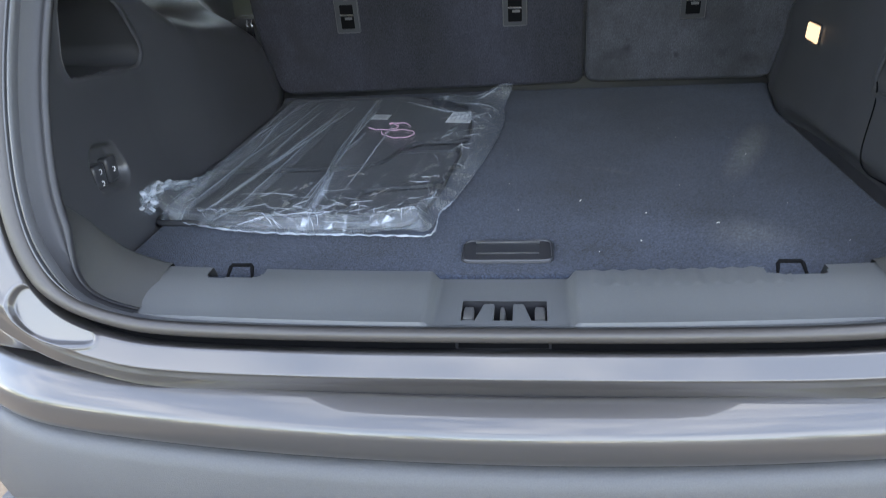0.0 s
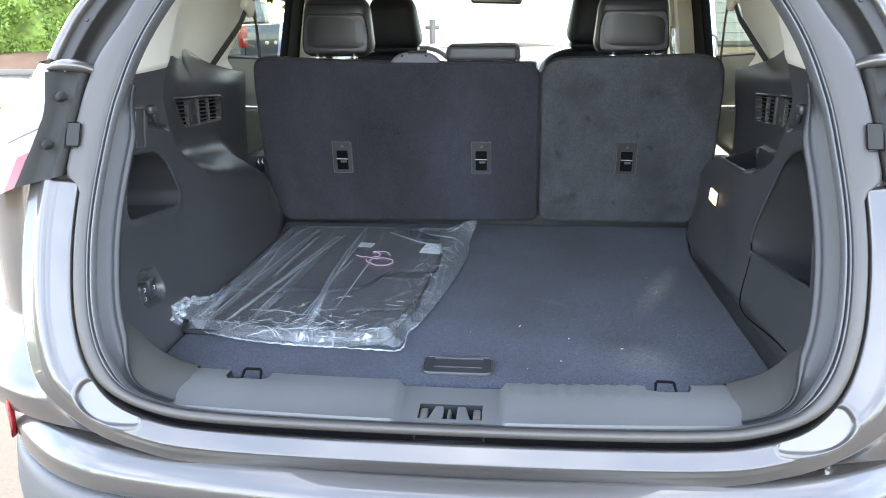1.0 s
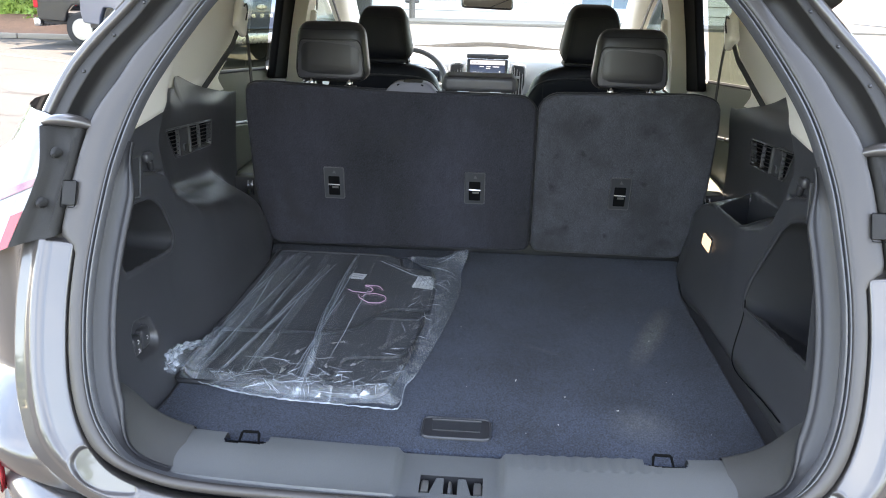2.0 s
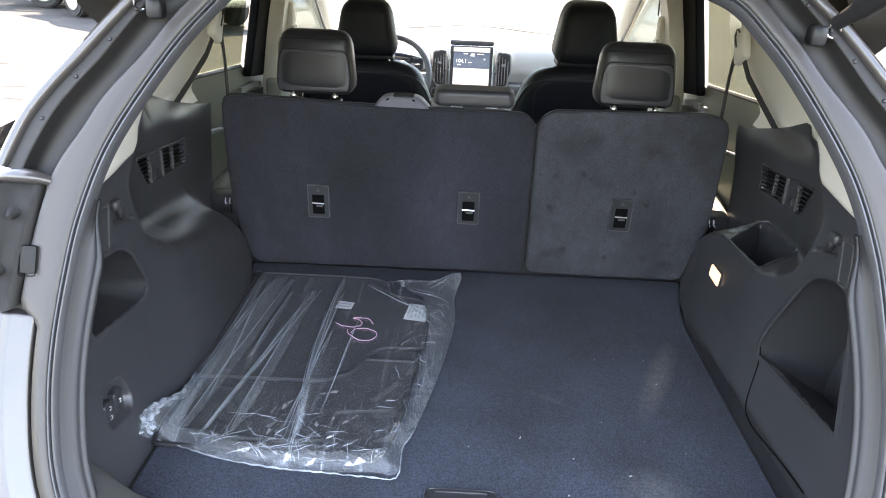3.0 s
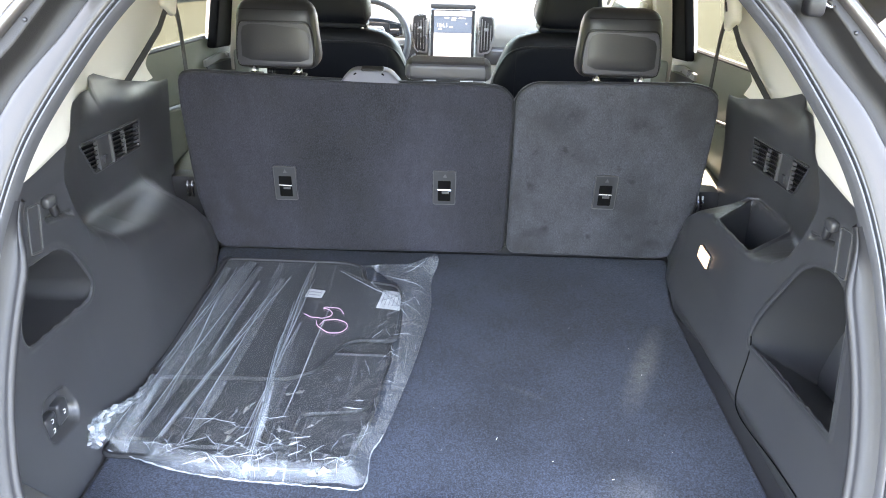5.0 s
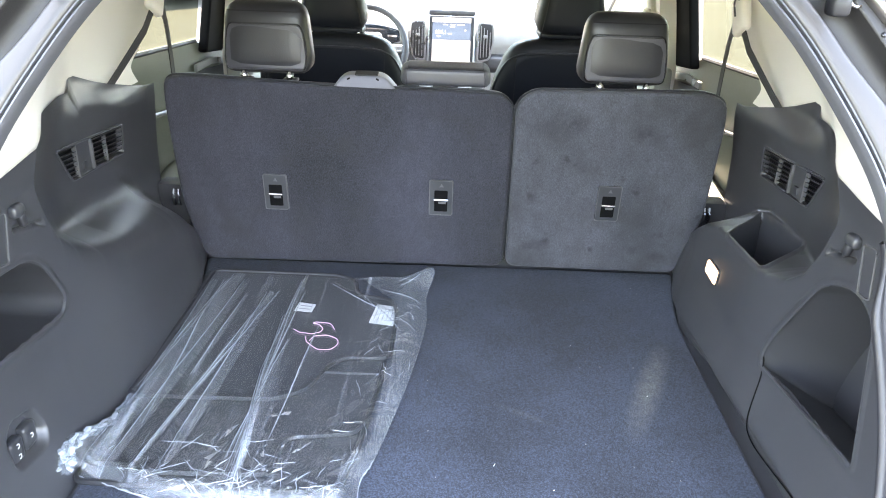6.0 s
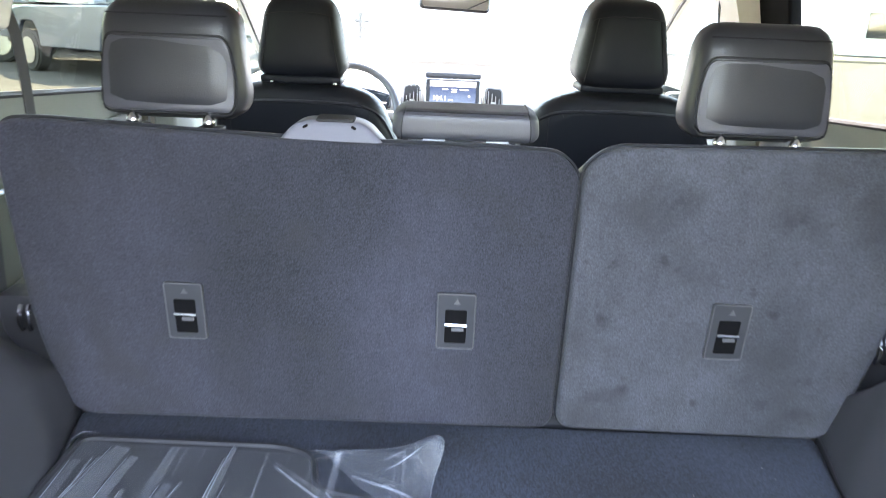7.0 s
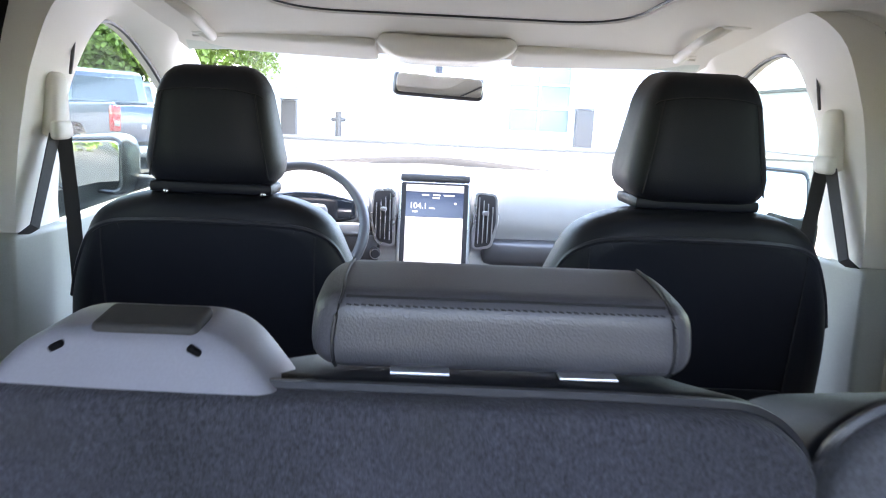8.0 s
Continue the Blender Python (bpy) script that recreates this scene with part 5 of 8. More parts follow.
def headrest(parent, x0, y0, z0, w, d, h, tilt, taper, mat_face, posts, front=False, height=0.045):
    """A padded headrest over its posts: cushion, rear pad with a seam, posts and collars."""
    turn = Euler((radians(tilt), 0, 0)).to_matrix()
    base = Vector((x0, y0, z0))

    def shape(p):
        k = 1 - taper * (p.z / h + 0.5)
        return (p.x * k, p.y * (1 - 0.25 * (p.z / h + 0.5)) + 0.10 * p.x * p.x, p.z)
    round_r = 0.050 if front else 0.036
    bm = bmesh.new()
    rbox(bm, base + turn @ Vector((0, 0, h / 2)), (w, d, h), round_r, 10, fn=shape, turn=turn)
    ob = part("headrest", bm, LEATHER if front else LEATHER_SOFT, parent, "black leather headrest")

    def back(a, b, c):
        k = 1 - taper * b
        t = b
        edge = max(0.0, min(w / 2 * (1 - abs(a)), h * (1 - b), h * b, round_r))
        sink = round_r - math.sqrt(max(0.0, round_r ** 2 - (round_r - edge) ** 2))
        return base + turn @ Vector((a * w / 2 * k, -d / 2 * (1 - 0.25 * t) * 1.0 + 0.10 * (a * w / 2) ** 2 - c + sink * (1 - 0.25 * t), b * h))
    if front:
        # cap seam across the top and a seam down each cheek
        for line in ([(-0.90, 0.76), (-0.80, 0.79), (-0.4, 0.82), (0.4, 0.82), (0.80, 0.79), (0.90, 0.76)], [(-0.82, 0.10), (-0.80, 0.4), (-0.80, 0.79)], [(0.82, 0.10), (0.80, 0.4), (0.80, 0.79)]):
            bm = bmesh.new()
            tube(bm, [back(q[0], q[1], 0.0004) for q in smooth_line(line, 6)], 0.0014, 5)
            part("seam", bm, SEAM, ob)
    else:
        # rear pad, sewn in: a low panel with a dark welt round it
        poly = round_poly([(-0.86, 0.08), (0.86, 0.08), (0.91, 0.40), (0.86, 0.70), (-0.86, 0.70), (-0.91, 0.40)], [0.12, 0.12, 0.3, 0.12, 0.12, 0.3], 6)
        bm = bmesh.new()
        slab(bm, poly, lambda a, b, c: back(a, b, c - 0.004), 0.0075, 0.0055, 4)
        part("rear_pad", bm, mat_face, ob)
        bm = bmesh.new()
        tube(bm, [back(a, b, 0.0012) for a, b in inset(poly, -0.02)], 0.0016, 5, closed=True)
        part("seam", bm, SEAM, ob)
        for level in (0.88,):
            bm = bmesh.new()
            tube(bm, [back(a, level, 0.0002) for a in np.linspace(-0.88, 0.88, 24)], 0.0010, 5)
            part("seam", bm, SEAM, ob)
    if front:
        bm = bmesh.new()
        rbox(bm, (x0, y0 - 0.012, z0 - 0.002), (w * 0.84, d * 0.62, 0.022), 0.009, 5)
        part("foot", bm, LEATHER, ob)
    for px in posts:
        yp = y0 + (-0.030 if front else -0.026)
        bm = bmesh.new()
        tube(bm, [(px, yp, z0 - height - 0.01), (px, yp, z0 + 0.015)], 0.0065 if front else 0.0070, 12)
        part("post", bm, SATIN, ob, "polished steel post")
        bm = bmesh.new()
        if front:
            rbox(bm, (px + 0.008, yp - 0.026, z0 - height + 0.009), (0.010, 0.012, 0.009), 0.004, 5)
        else:
            tube(bm, [(px, yp - 0.012, z0 + dz) for dz in (-0.012, -0.010, -0.005, 0.001, 0.007, 0.011)], [0.003, 0.0072, 0.0090, 0.0082, 0.0055, 0.002], 14)
        part("button", bm, CHROME, ob, "chrome release button")
        bm = bmesh.new()
        rbox(bm, (px, yp, z0 - height + (0.002 if front else -0.005)), (0.034, 0.030, 0.008), 0.0035, 4)
        part("collar", bm, TRIM_BLACK, ob)
    return ob


headrest(wide_seat, -0.403, 1.905, 1.272, 0.208, 0.100, 0.158, 1, 0.14, LEATHER_MID, (-0.456, -0.352), height=0.007)
headrest(narrow_seat, 0.403, 1.905, 1.272, 0.208, 0.100, 0.158, 1, 0.14, LEATHER_MID, (0.352, 0.456), height=0.007)

# low middle headrest: boxed leather with welted ends and a stitched top seam
def mid_shape(p):
    k = 1 - 0.05 * (p.z / 0.058 + 0.5) - 0.055 * (abs(p.z) / 0.022) ** 3 - 0.045 * (abs(p.y) / 0.038) ** 3
    return (p.x * k, p.y, p.z + 0.08 * p.y * (1 if p.z > 0 else 0.4))


MID = Vector((0.002, 1.909, 1.279))
bm = bmesh.new()
rbox(bm, MID, (0.212, 0.076, 0.044), 0.012, 14, fn=mid_shape)
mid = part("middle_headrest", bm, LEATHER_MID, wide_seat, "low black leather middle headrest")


def mid_skin(x, turn, out=0.0):
    """A point of the headrest's front top edge: turn 0 is the front face's top, 90 the top face's front."""
    a = radians(turn)
    return MID + Vector(mid_shape(Vector((x, -0.026 - (0.012 + out) * math.cos(a), 0.010 + (0.012 + out) * math.sin(a)))))


for x0, x1, name in ((-0.094, 0.094, "top_seam"),):
    bm = bmesh.new()
    tube(bm, [mid_skin(x, 52) for x in np.linspace(x0, x1, 30)], 0.0009, 6)
    part(name, bm, SEAM, mid)
for i in range(44):
    bm = bmesh.new()
    rbox(bm, mid_skin(-0.091 + 0.182 * i / 43, 30), (0.0028, 0.0011, 0.0010), 0.0004, 2, turn=Euler((0, radians(10), 0)).to_matrix())
    part("stitch", bm, SEAM, mid)
for s in (-1, 1):
    bm = bmesh.new()
    low = [MID + Vector(mid_shape(Vector((s * 0.0965, -0.026 - 0.012 * math.cos(radians(a)), -0.010 - 0.012 * math.sin(radians(a)))))) for a in (70, 40, 0)]
    mids = [MID + Vector(mid_shape(Vector((s * 0.0965, -0.038, z)))) for z in (-0.005, 0.0, 0.005)]
    tops = [mid_skin(s * 0.0965, a) for a in (0, 30, 60, 90)]
    back = [MID + Vector(mid_shape(Vector((s * 0.0965, y, 0.022)))) for y in (-0.015, 0.0, 0.015, 0.028)]
    tube(bm, low + mids + tops + back, 0.0011, 6)
    part("side_seam", bm, LEATHER_SOFT, mid)
for px in (-0.042, 0.046):
    bm = bmesh.new()
    rbox(bm, (px, 1.8705, 1.2584), (0.031, 0.012, 0.0018), 0.0008, 3)
    part("post", bm, SATIN, mid, "satin steel post foot")

# moulded belt guide on the wide seat back's shoulder
bm = bmesh.new()
poly = round_poly([(-0.262, 1.240), (-0.228, 1.282), (-0.136, 1.282), (-0.104, 1.250), (-0.118, 1.240)], [0.03, 0.02, 0.02, 0.02, 0.03])
slab(bm, poly, lambda a, b, c: Vector((a, 1.8235 + c + (b - 1.24) * 0.55, b)), 0.055, 0.007, 5)
guide = part("belt_guide", bm, GUIDE, wide_seat, "moulded plastic belt guide, paled for its sheen")
bm = bmesh.new()
slab(bm, round_poly([(-0.202, 1.8475), (-0.150, 1.8475), (-0.150, 1.878), (-0.202, 1.878)], 0.005), lambda a, b, c: Vector((a, b, 1.2785 + c + 0.10 * (b - 1.85))), 0.006, 0.0025)
part("belt_flap", bm, TRIM_MATTE, guide, "black flap")
for x0, k in ((-0.1500, 1), (-0.2150, -1)):
    bm = bmesh.new()
    rbox(bm, (x0, 1.8425, 1.2742), (0.0075, 0.006, 0.0036), 0.0017, 4, turn=Euler((0, radians(28 * k), 0)).to_matrix())
    part("slot_end", bm, WELL_BLACK, guide)

# latches and steel eyes at the foot of the backs
for s in (-1, 1):
    e = thing("seat_latch", (s * 0.655, 1.90, 0.96), "small steel seat latch beside the seat back", "latch", "seat latches")
    for dx in (0, 0.012):
        bm = bmesh.new()
        tube(bm, smooth_line([(s * (0.640 + dx), 1.875, 0.945), (s * (0.640 + dx), 1.868, 0.965), (s * (0.640 + dx), 1.876, 0.985)], 4), 0.0035, 6)
        part("eye", bm, CHROME, e)
    bm = bmesh.new()
    rbox(bm, (s * 0.668, 1.93, 0.89), (0.08, 0.06, 0.20), 0.012, 4)
    part("housing", bm, TRIM_BLACK, e)

bm = bmesh.new()
rbox(bm, (0, 1.985, 0.775), (1.34, 0.07, 0.09), 0.012, 5)
part("hinge_cover", bm, TRIM_BLACK, bench)

# ---- belts ----
for s in (-1, 1):
    b = thing("rear_seat_belt", (s * 0.68, 1.93, 1.22), "grey rear seat belt hanging from its pillar loop", "seat belt", "rear belts")
    bm = bmesh.new()
    ribbon(bm, [(s * 0.668, 1.925, 1.405), (s * 0.674, 1.875, 1.360), (s * 0.694, 1.82, 1.312), (s * 0.722, 1.758, 1.252), (s * 0.734, 1.745, 1.235)], 0.021, side=(0, 0.72, -0.69))
    part("upper_strap", bm, BELT, b)
    bm = bmesh.new()
    ribbon(bm, smooth_line([(s * 0.660, 1.945, 1.41), (s * 0.662, 1.975, 1.36), (s * 0.664, 1.992, 1.22), (s * 0.668, 2.00, 1.05), (s * 0.67, 2.0, 0.85)], 4), 0.034, side=(0.12 * s, 0.99, 0))
    part("lower_strap", bm, BELT, b)
    bm = bmesh.new()
    rbox(bm, (s * 0.667, 1.940, 1.430), (0.024, 0.068, 0.088), 0.011, 6, turn=Euler((radians(-28), 0, 0)).to_matrix())
    part("loop_cover", bm, BEIGE, b, "light plastic loop cover")
    bm = bmesh.new()
    tube(bm, smooth_line([(s * 0.652, 1.93, 1.462), (s * 0.650, 1.945, 1.468), (s * 0.650, 1.950, 1.45), (s * 0.652, 1.938, 1.425)], 4), 0.0022, 5)
    part("slot", bm, TRIM_BLACK, b)
    f = thing("front_seat_belt", (s * 0.66, 2.78, 1.2), "grey front seat belt on its pillar slider", "seat belt", "front belts")
    bm = bmesh.new()
    ribbon(bm, [(s * 0.668, 2.790, 1.325), (s * 0.676, 2.728, 1.180), (s * 0.722, 2.722, 1.146)], 0.036, side=(0, 1, 0))
    part("rear_strap", bm, BELT, f)
    bm = bmesh.new()
    ribbon(bm, [(s * 0.662, 2.812, 1.325), (s * 0.660, 2.829, 1.20), (s * 0.658, 2.838, 1.08), (s * 0.64, 2.82, 0.7)], 0.024, side=(0.9, -0.44 * s, 0))
    part("front_strap", bm, BELT, f)
    bm = bmesh.new()
    rbox(bm, (s * 0.676, 2.812, 1.378), (0.034, 0.055, 0.11), 0.014, 6, fn=lambda p: (p.x, p.y * (1 - 3.0 * max(0, p.z)), p.z))
    part("slider", bm, BEIGE, f, "light plastic height slider")
    bm = bmesh.new()
    rbox(bm, (s * 0.660, 2.80, 1.336), (0.020, 0.056, 0.032), 0.009, 5)
    part("loop", bm, BEIGE, f)
    bm = bmesh.new()
    rbox(bm, (s * 0.668, 2.868, 1.462), (0.006, 0.005, 0.070), 0.002, 3, turn=Euler((radians(-29), radians(6 * s), 0)).to_matrix())
    part("slot", bm, BUMPER_BLACK, f)

# ---- cabin sides: doors, pillars, glass ----
for s, word in ((-1, "left"), (1, "right")):
    d = thing("rear_door_" + word, (s * 0.78, 2.35, 0.45), "dark rear door panel below a clear window", "door", kind="structure")
    ys = np.linspace(1.93, 2.86, 30)
    zs = np.linspace(0.45, 1.245, 44)
    rows = []
    for y in ys:
        belt = 1.262 - 0.065 * (y - 2.04)
        row = []
        for z in np.linspace(0.45, belt, 44):
            x = 0.785 - 0.02 * float(smoothstep(1.02, 0.92, np.array(z))) - 0.045 * float(smoothstep(0.90, 0.84, np.array(z)))
            x += 0.012 * (1 - float(smoothstep(0.002, 0.012, np.array(abs(z - 1.075 + 0.10 * (y - 2.05))))))
            row.append((s * x, y, z))
        row.append((s * 0.82, y, belt + 0.006))
        rows.append(row)
    grid("panel", np.array(rows), DOOR_REAR, d)
    bm = bmesh.new()
    rbox(bm, (s * 0.735, 2.22, 0.925), (0.085, 0.56, 0.085), 0.036, 8, fn=lambda p: (p.x, p.y, p.z + 0.03 * (p.y / 0.28) ** 2 * (-1 if p.y < 0 else 0.2)))
    part("armrest", bm, ARMREST, d, "olive padded armrest")
    bm = bmesh.new()
    rbox(bm, (s * 0.742, 2.22, 0.866), (0.090, 0.58, 0.05), 0.012, 4, fn=lambda p: (p.x, p.y, p.z + 0.03 * (p.y / 0.28) ** 2 * (-1 if p.y < 0 else 0.2)))
    part("armrest_base", bm, TRIM_BLACK, d, "dark armrest base")
    bm = bmesh.new()
    slab(bm, smooth_line([(1.955, 0.90), (1.955, 1.03), (1.985, 1.085), (2.06, 1.106), (2.20, 1.090), (2.45, 1.062), (2.56, 1.03), (2.57, 0.90)], 5), lambda a, b, c: Vector((s * (0.776 - c), a, b)), 0.012, 0.005)
    part("insert", bm, ARMREST, d, "padded olive insert")
    bm = bmesh.new()
    tube(bm, smooth_line([(s * 0.766, 1.962, 1.075), (s * 0.764, 1.992, 1.100), (s * 0.763, 2.06, 1.112), (s * 0.763, 2.20, 1.097), (s * 0.764, 2.45, 1.068)], 6), 0.0045, 8)
    part("trim_strip", bm, SATIN, d, "satin trim strip")
    bm = bmesh.new()
    ribbon(bm, [(s * 0.770, 2.46, 1.165), (s * 0.768, 2.60, 1.165), (s * 0.768, 2.80, 1.135)], 0.02, 0.01, side=(0, 0, 1))
    part("handle_surround", bm, SATIN, d, "satin handle surround")
    bm = bmesh.new()
    slab(bm, [(2.47, 1.155), (2.80, 1.125), (2.80, 1.05), (2.55, 1.07)], lambda a, b, c: Vector((s * (0.772 - c), a, b)), 0.004, 0.001)
    part("handle_well", bm, TRIM_BLACK, d)
    bm = bmesh.new()
    tube(bm, [(s * 0.79, 1.98, 1.272), (s * 0.79, 2.54, 1.234)], 0.007, 6)
    part("belt_seal", bm, TRIM_BLACK, d)
    # black window frame: front upright and top
    bm = bmesh.new()
    slab(bm, round_poly([(2.535, 1.20), (2.80, 1.17), (2.86, 1.57), (2.58, 1.57)], 0.015), lambda a, b, c: Vector((s * (0.785 - 0.14 * max(0, b - 1.2) - c), a, b)), 0.03, 0.008)
    part("window_frame", bm, WELL_BLACK, d, "black window frame")
    bm = bmesh.new()
    slab(bm, [(1.95, 1.24), (2.60, 1.20), (2.62, 1.55), (1.95, 1.55)], lambda a, b, c: Vector((s * (0.815 - 0.14 * max(0, b - 1.2) - c), a, b)), 0.004, 0.001)
    pane = part("window_pane", bm, GLASS_REAR, d, "dark privacy glass")
    pane.visible_shadow = False
    bm = bmesh.new()
    slab(bm, round_poly([(2.66, 0.50), (2.93, 0.50), (2.91, 1.165), (2.685, 1.172)], 0.02), lambda a, b, c: Vector((s * (0.745 - c), a, b)), 0.056, 0.009)
    tagged(part("lower_pillar", bm, DOOR_TRIM), "grey lower pillar trim", "pillar", kind="structure")
    # front door
    d = thing("front_door_" + word, (s * 0.78, 3.4, 0.45), "grey front door panel below a clear window", "door", kind="structure")
    rows = []
    for y in np.linspace(2.86, 4.25, 30):
        row = [(s * (0.765 - 0.03 * float(smoothstep(0.95, 0.85, np.array(z)))), y, z) for z in np.linspace(0.45, 1.135 + 0.03 * (y - 3.0), 30)]
        row.append((s * 0.80, y, 1.14 + 0.03 * (y - 3.0)))
        rows.append(row)
    grid("panel", np.array(rows), DOOR_TRIM, d)
    bm = bmesh.new()
    slab(bm, [(2.95, 1.12), (4.2, 1.15), (3.95, 1.26), (3.14, 1.59), (2.99, 1.59)], lambda a, b, c: Vector((s * (0.80 - 0.14 * max(0, b - 1.2) - c), a, b)), 0.004, 0.001)
    pane = part("window_pane", bm, GLASS_FRONT, d, "lightly tinted window glass")
    pane.visible_shadow = False
    bm = bmesh.new()
    tube(bm, smooth_line([(s * (0.768 - 0.14 * max(0, z - 1.2)), y, z) for y, z in ((3.07, 1.540), (3.13, 1.553), (3.19, 1.552), (3.28, 1.532), (3.43, 1.478), (3.60, 1.401), (3.80, 1.305), (4.0, 1.212))], 4), 0.007, 6)
    part("window_seal", bm, TRIM_BLACK, d)
    # moulded trim round the front window: centre pillar, roof edge and windscreen pillar in one sweep
    hole = smooth_line([(2.968, 1.10), (2.956, 1.20), (2.947, 1.29), (2.948, 1.36), (2.970, 1.425), (3.030, 1.505), (3.10, 1.549), (3.19, 1.549), (3.28, 1.529), (3.43, 1.475), (3.60, 1.398), (3.80, 1.302), (4.0, 1.21), (4.12, 1.15)], 5)
    rim_out = smooth_line([(2.715, 1.10), (2.712, 1.20), (2.712, 1.29), (2.718, 1.37), (2.735, 1.45), (2.765, 1.55), (2.86, 1.603), (3.10, 1.588), (3.30, 1.560), (3.46, 1.545), (3.72, 1.445), (3.95, 1.35), (4.20, 1.25), (4.38, 1.18)], 5)
    rim_in = smooth_line([(0.700,), (0.698,), (0.690,), (0.680,), (0.670,), (0.640,), (0.600,), (0.590,), (0.600,), (0.640,), (0.665,), (0.685,), (0.705,), (0.720,)], 5)[:, 0]
    rows = []
    for h0, o0, xi in zip(hole, rim_out, rim_in):
        xh = 0.770 - 0.14 * max(0, h0[1] - 1.2)
        row = [(s * (xh + 0.02), h0[0], h0[1])]
        for u in (0.0, 0.03, 0.08, 0.16, 0.3, 0.5, 0.7, 0.85, 1.0):
            k = math.sin(min(1, u / 0.22) * math.pi / 2)
            x = (xh - 0.034 * k) * (1 - u) + xi * u - 0.010 * math.sin(math.pi * u)
            row.append((s * x, h0[0] * (1 - u) + o0[0] * u, h0[1] * (1 - u) + o0[1] * u))
        row.append((s * (xi + 0.06), o0[0] + (-0.01 if o0[1] < 1.5 else 0), o0[1] + (0.0 if o0[1] < 1.5 else 0.04)))
        rows.append(row)
    tagged(grid("window_surround", np.array(rows), BEIGE, angle=80), "light plastic pillar trim round the front window", "pillar", kind="structure")
    # roof rail trim
    rows = []
    for y in np.linspace(1.10, 2.86, 30):
        dz = 0
        rows.append([(s * x, y, z + dz) for x, z in ((0.76, 1.535), (0.745, 1.528), (0.725, 1.535), (0.70, 1.565), (0.66, 1.590), (0.60, 1.602))])
    tagged(grid("roof_rail", np.array(rows), BEIGE), "light plastic trim along the roof side", "trim", kind="structure")
    # folding grab handle
    g = thing("grab_handle", (s * 0.66, 3.2, 1.55), "light plastic grab handle on the roof edge", "handle", "grab handles")
    bm = bmesh.new()
    tube(bm, smooth_line([(s * 0.550, 3.015, 1.590), (s * 0.520, 3.022, 1.570), (s * 0.512, 3.06, 1.562), (s * 0.520, 3.16, 1.552), (s * 0.533, 3.262, 1.543), (s * 0.566, 3.30, 1.556)], 6), 0.011, 10)
    part("grip", bm, BEIGE, g)
    for yy, zz in ((3.015, 1.592), (3.30, 1.560)):
        bm = bmesh.new()
        rbox(bm, (s * 0.560, yy, zz), (0.06, 0.045, 0.02), 0.009, 5)
        part("mount", bm, BEIGE, g)
    # door mirror
    mr = thing("door_mirror", (s * 0.93, 3.60, 1.14), "grey door mirror on the front door", "mirror", "door mirrors")
    bm = bmesh.new()
    rbox(bm, (s * 0.945, 3.625, 1.215), (0.20, 0.13, 0.165), 0.05, 9, fn=lambda p: (p.x, p.y * (1 - 0.15 * s * p.x / 0.10), p.z * (1 - 0.12 * s * p.x / 0.10)))
    part("shell", bm, PAINT, mr)
    rise = 0.02 if s < 0 else 0.30

    def face(a, b, c):
        return Vector((s * a, 3.552 + 0.10 * (a - 0.945) + rise * (b - 1.215) - c, b))
    bm = bmesh.new()
    slab(bm, round_poly([(0.858, 1.150), (1.028, 1.155), (1.032, 1.275), (0.858, 1.285)], 0.025), face, 0.006, 0.002)
    part("glass", bm, MIRROR, mr, "mirror glass")
    bm = bmesh.new()
    tube(bm, [face(a, b, 0.002) for a, b in round_poly([(0.853, 1.145), (1.033, 1.15), (1.037, 1.28), (0.853, 1.29)], 0.025)], 0.006, 6, closed=True)
    part("rim", bm, PAINT, mr)
    bm = bmesh.new()
    rbox(bm, (s * 0.835, 3.66, 1.16), (0.10, 0.07, 0.05), 0.02, 5)
    part("arm", bm, TRIM_BLACK, mr)

# ---- headliner, sunroof blind, visors, console ----
rows = []
for y in np.linspace(1.10, 3.44, 50):
    drop = 0.070 * max(0, (y - 2.75) / 0.69) ** 1.8
    rows.append([(x, y, 1.606 - drop - 0.012 * (abs(x) / 0.64) ** 3) for x in np.linspace(-0.64, 0.64, 40)])
P = np.array(rows)
tagged(grid("ceiling", P, HEADLINER), "light woven headliner with a closed sunroof blind", "ceiling", kind="structure")
sun_poly = round_poly([(-0.36, 1.55), (0.36, 1.55), (0.36, 3.06), (-0.36, 3.06)], [0.05, 0.05, 0.16, 0.16], 10)


def ceil(x, y, d=0.0):
    return Vector((x, y, 1.606 - 0.070 * max(0, (y - 2.75) / 0.69) ** 1.8 - 0.012 * (abs(x) / 0.64) ** 3 - d))


blind = thing("sunroof_blind", (0, 2.3, 1.59), "light fabric sunroof blind with a black seal", "blind")
bm = bmesh.new()
tube(bm, [ceil(a, b, 0.001) for a, b in sun_poly], 0.0026, 6, closed=True)
part("seal", bm, RUBBER, blind)
bm = bmesh.new()
tube(bm, [ceil(a, b, 0.0) for a, b in inset(sun_poly, -0.016)], 0.011, 8, closed=True, flat=0.6)
part("rim", bm, HEADLINER, blind)
for s in (-1, 1):
    v = thing("sun_visor", (s * 0.36, 3.38, 1.52), "light fabric sun visor folded up", "visor", "sun visors")
    bm = bmesh.new()
    rbox(bm, (s * 0.38, 3.365, 1.545), (0.43, 0.15, 0.022), 0.010, 8, turn=Euler((radians(-9), radians(-1.5 * s), 0)).to_matrix())
    part("board", bm, HEADLINER, v)
    bm = bmesh.new()
    tube(bm, [(s * 0.17, 3.31, 1.555), (s * 0.59, 3.31, 1.549)], 0.005, 6)
    part("hinge_rod", bm, BEIGE, v)
con = thing("overhead_console", (0, 3.35, 1.49), "light plastic overhead console", "console")
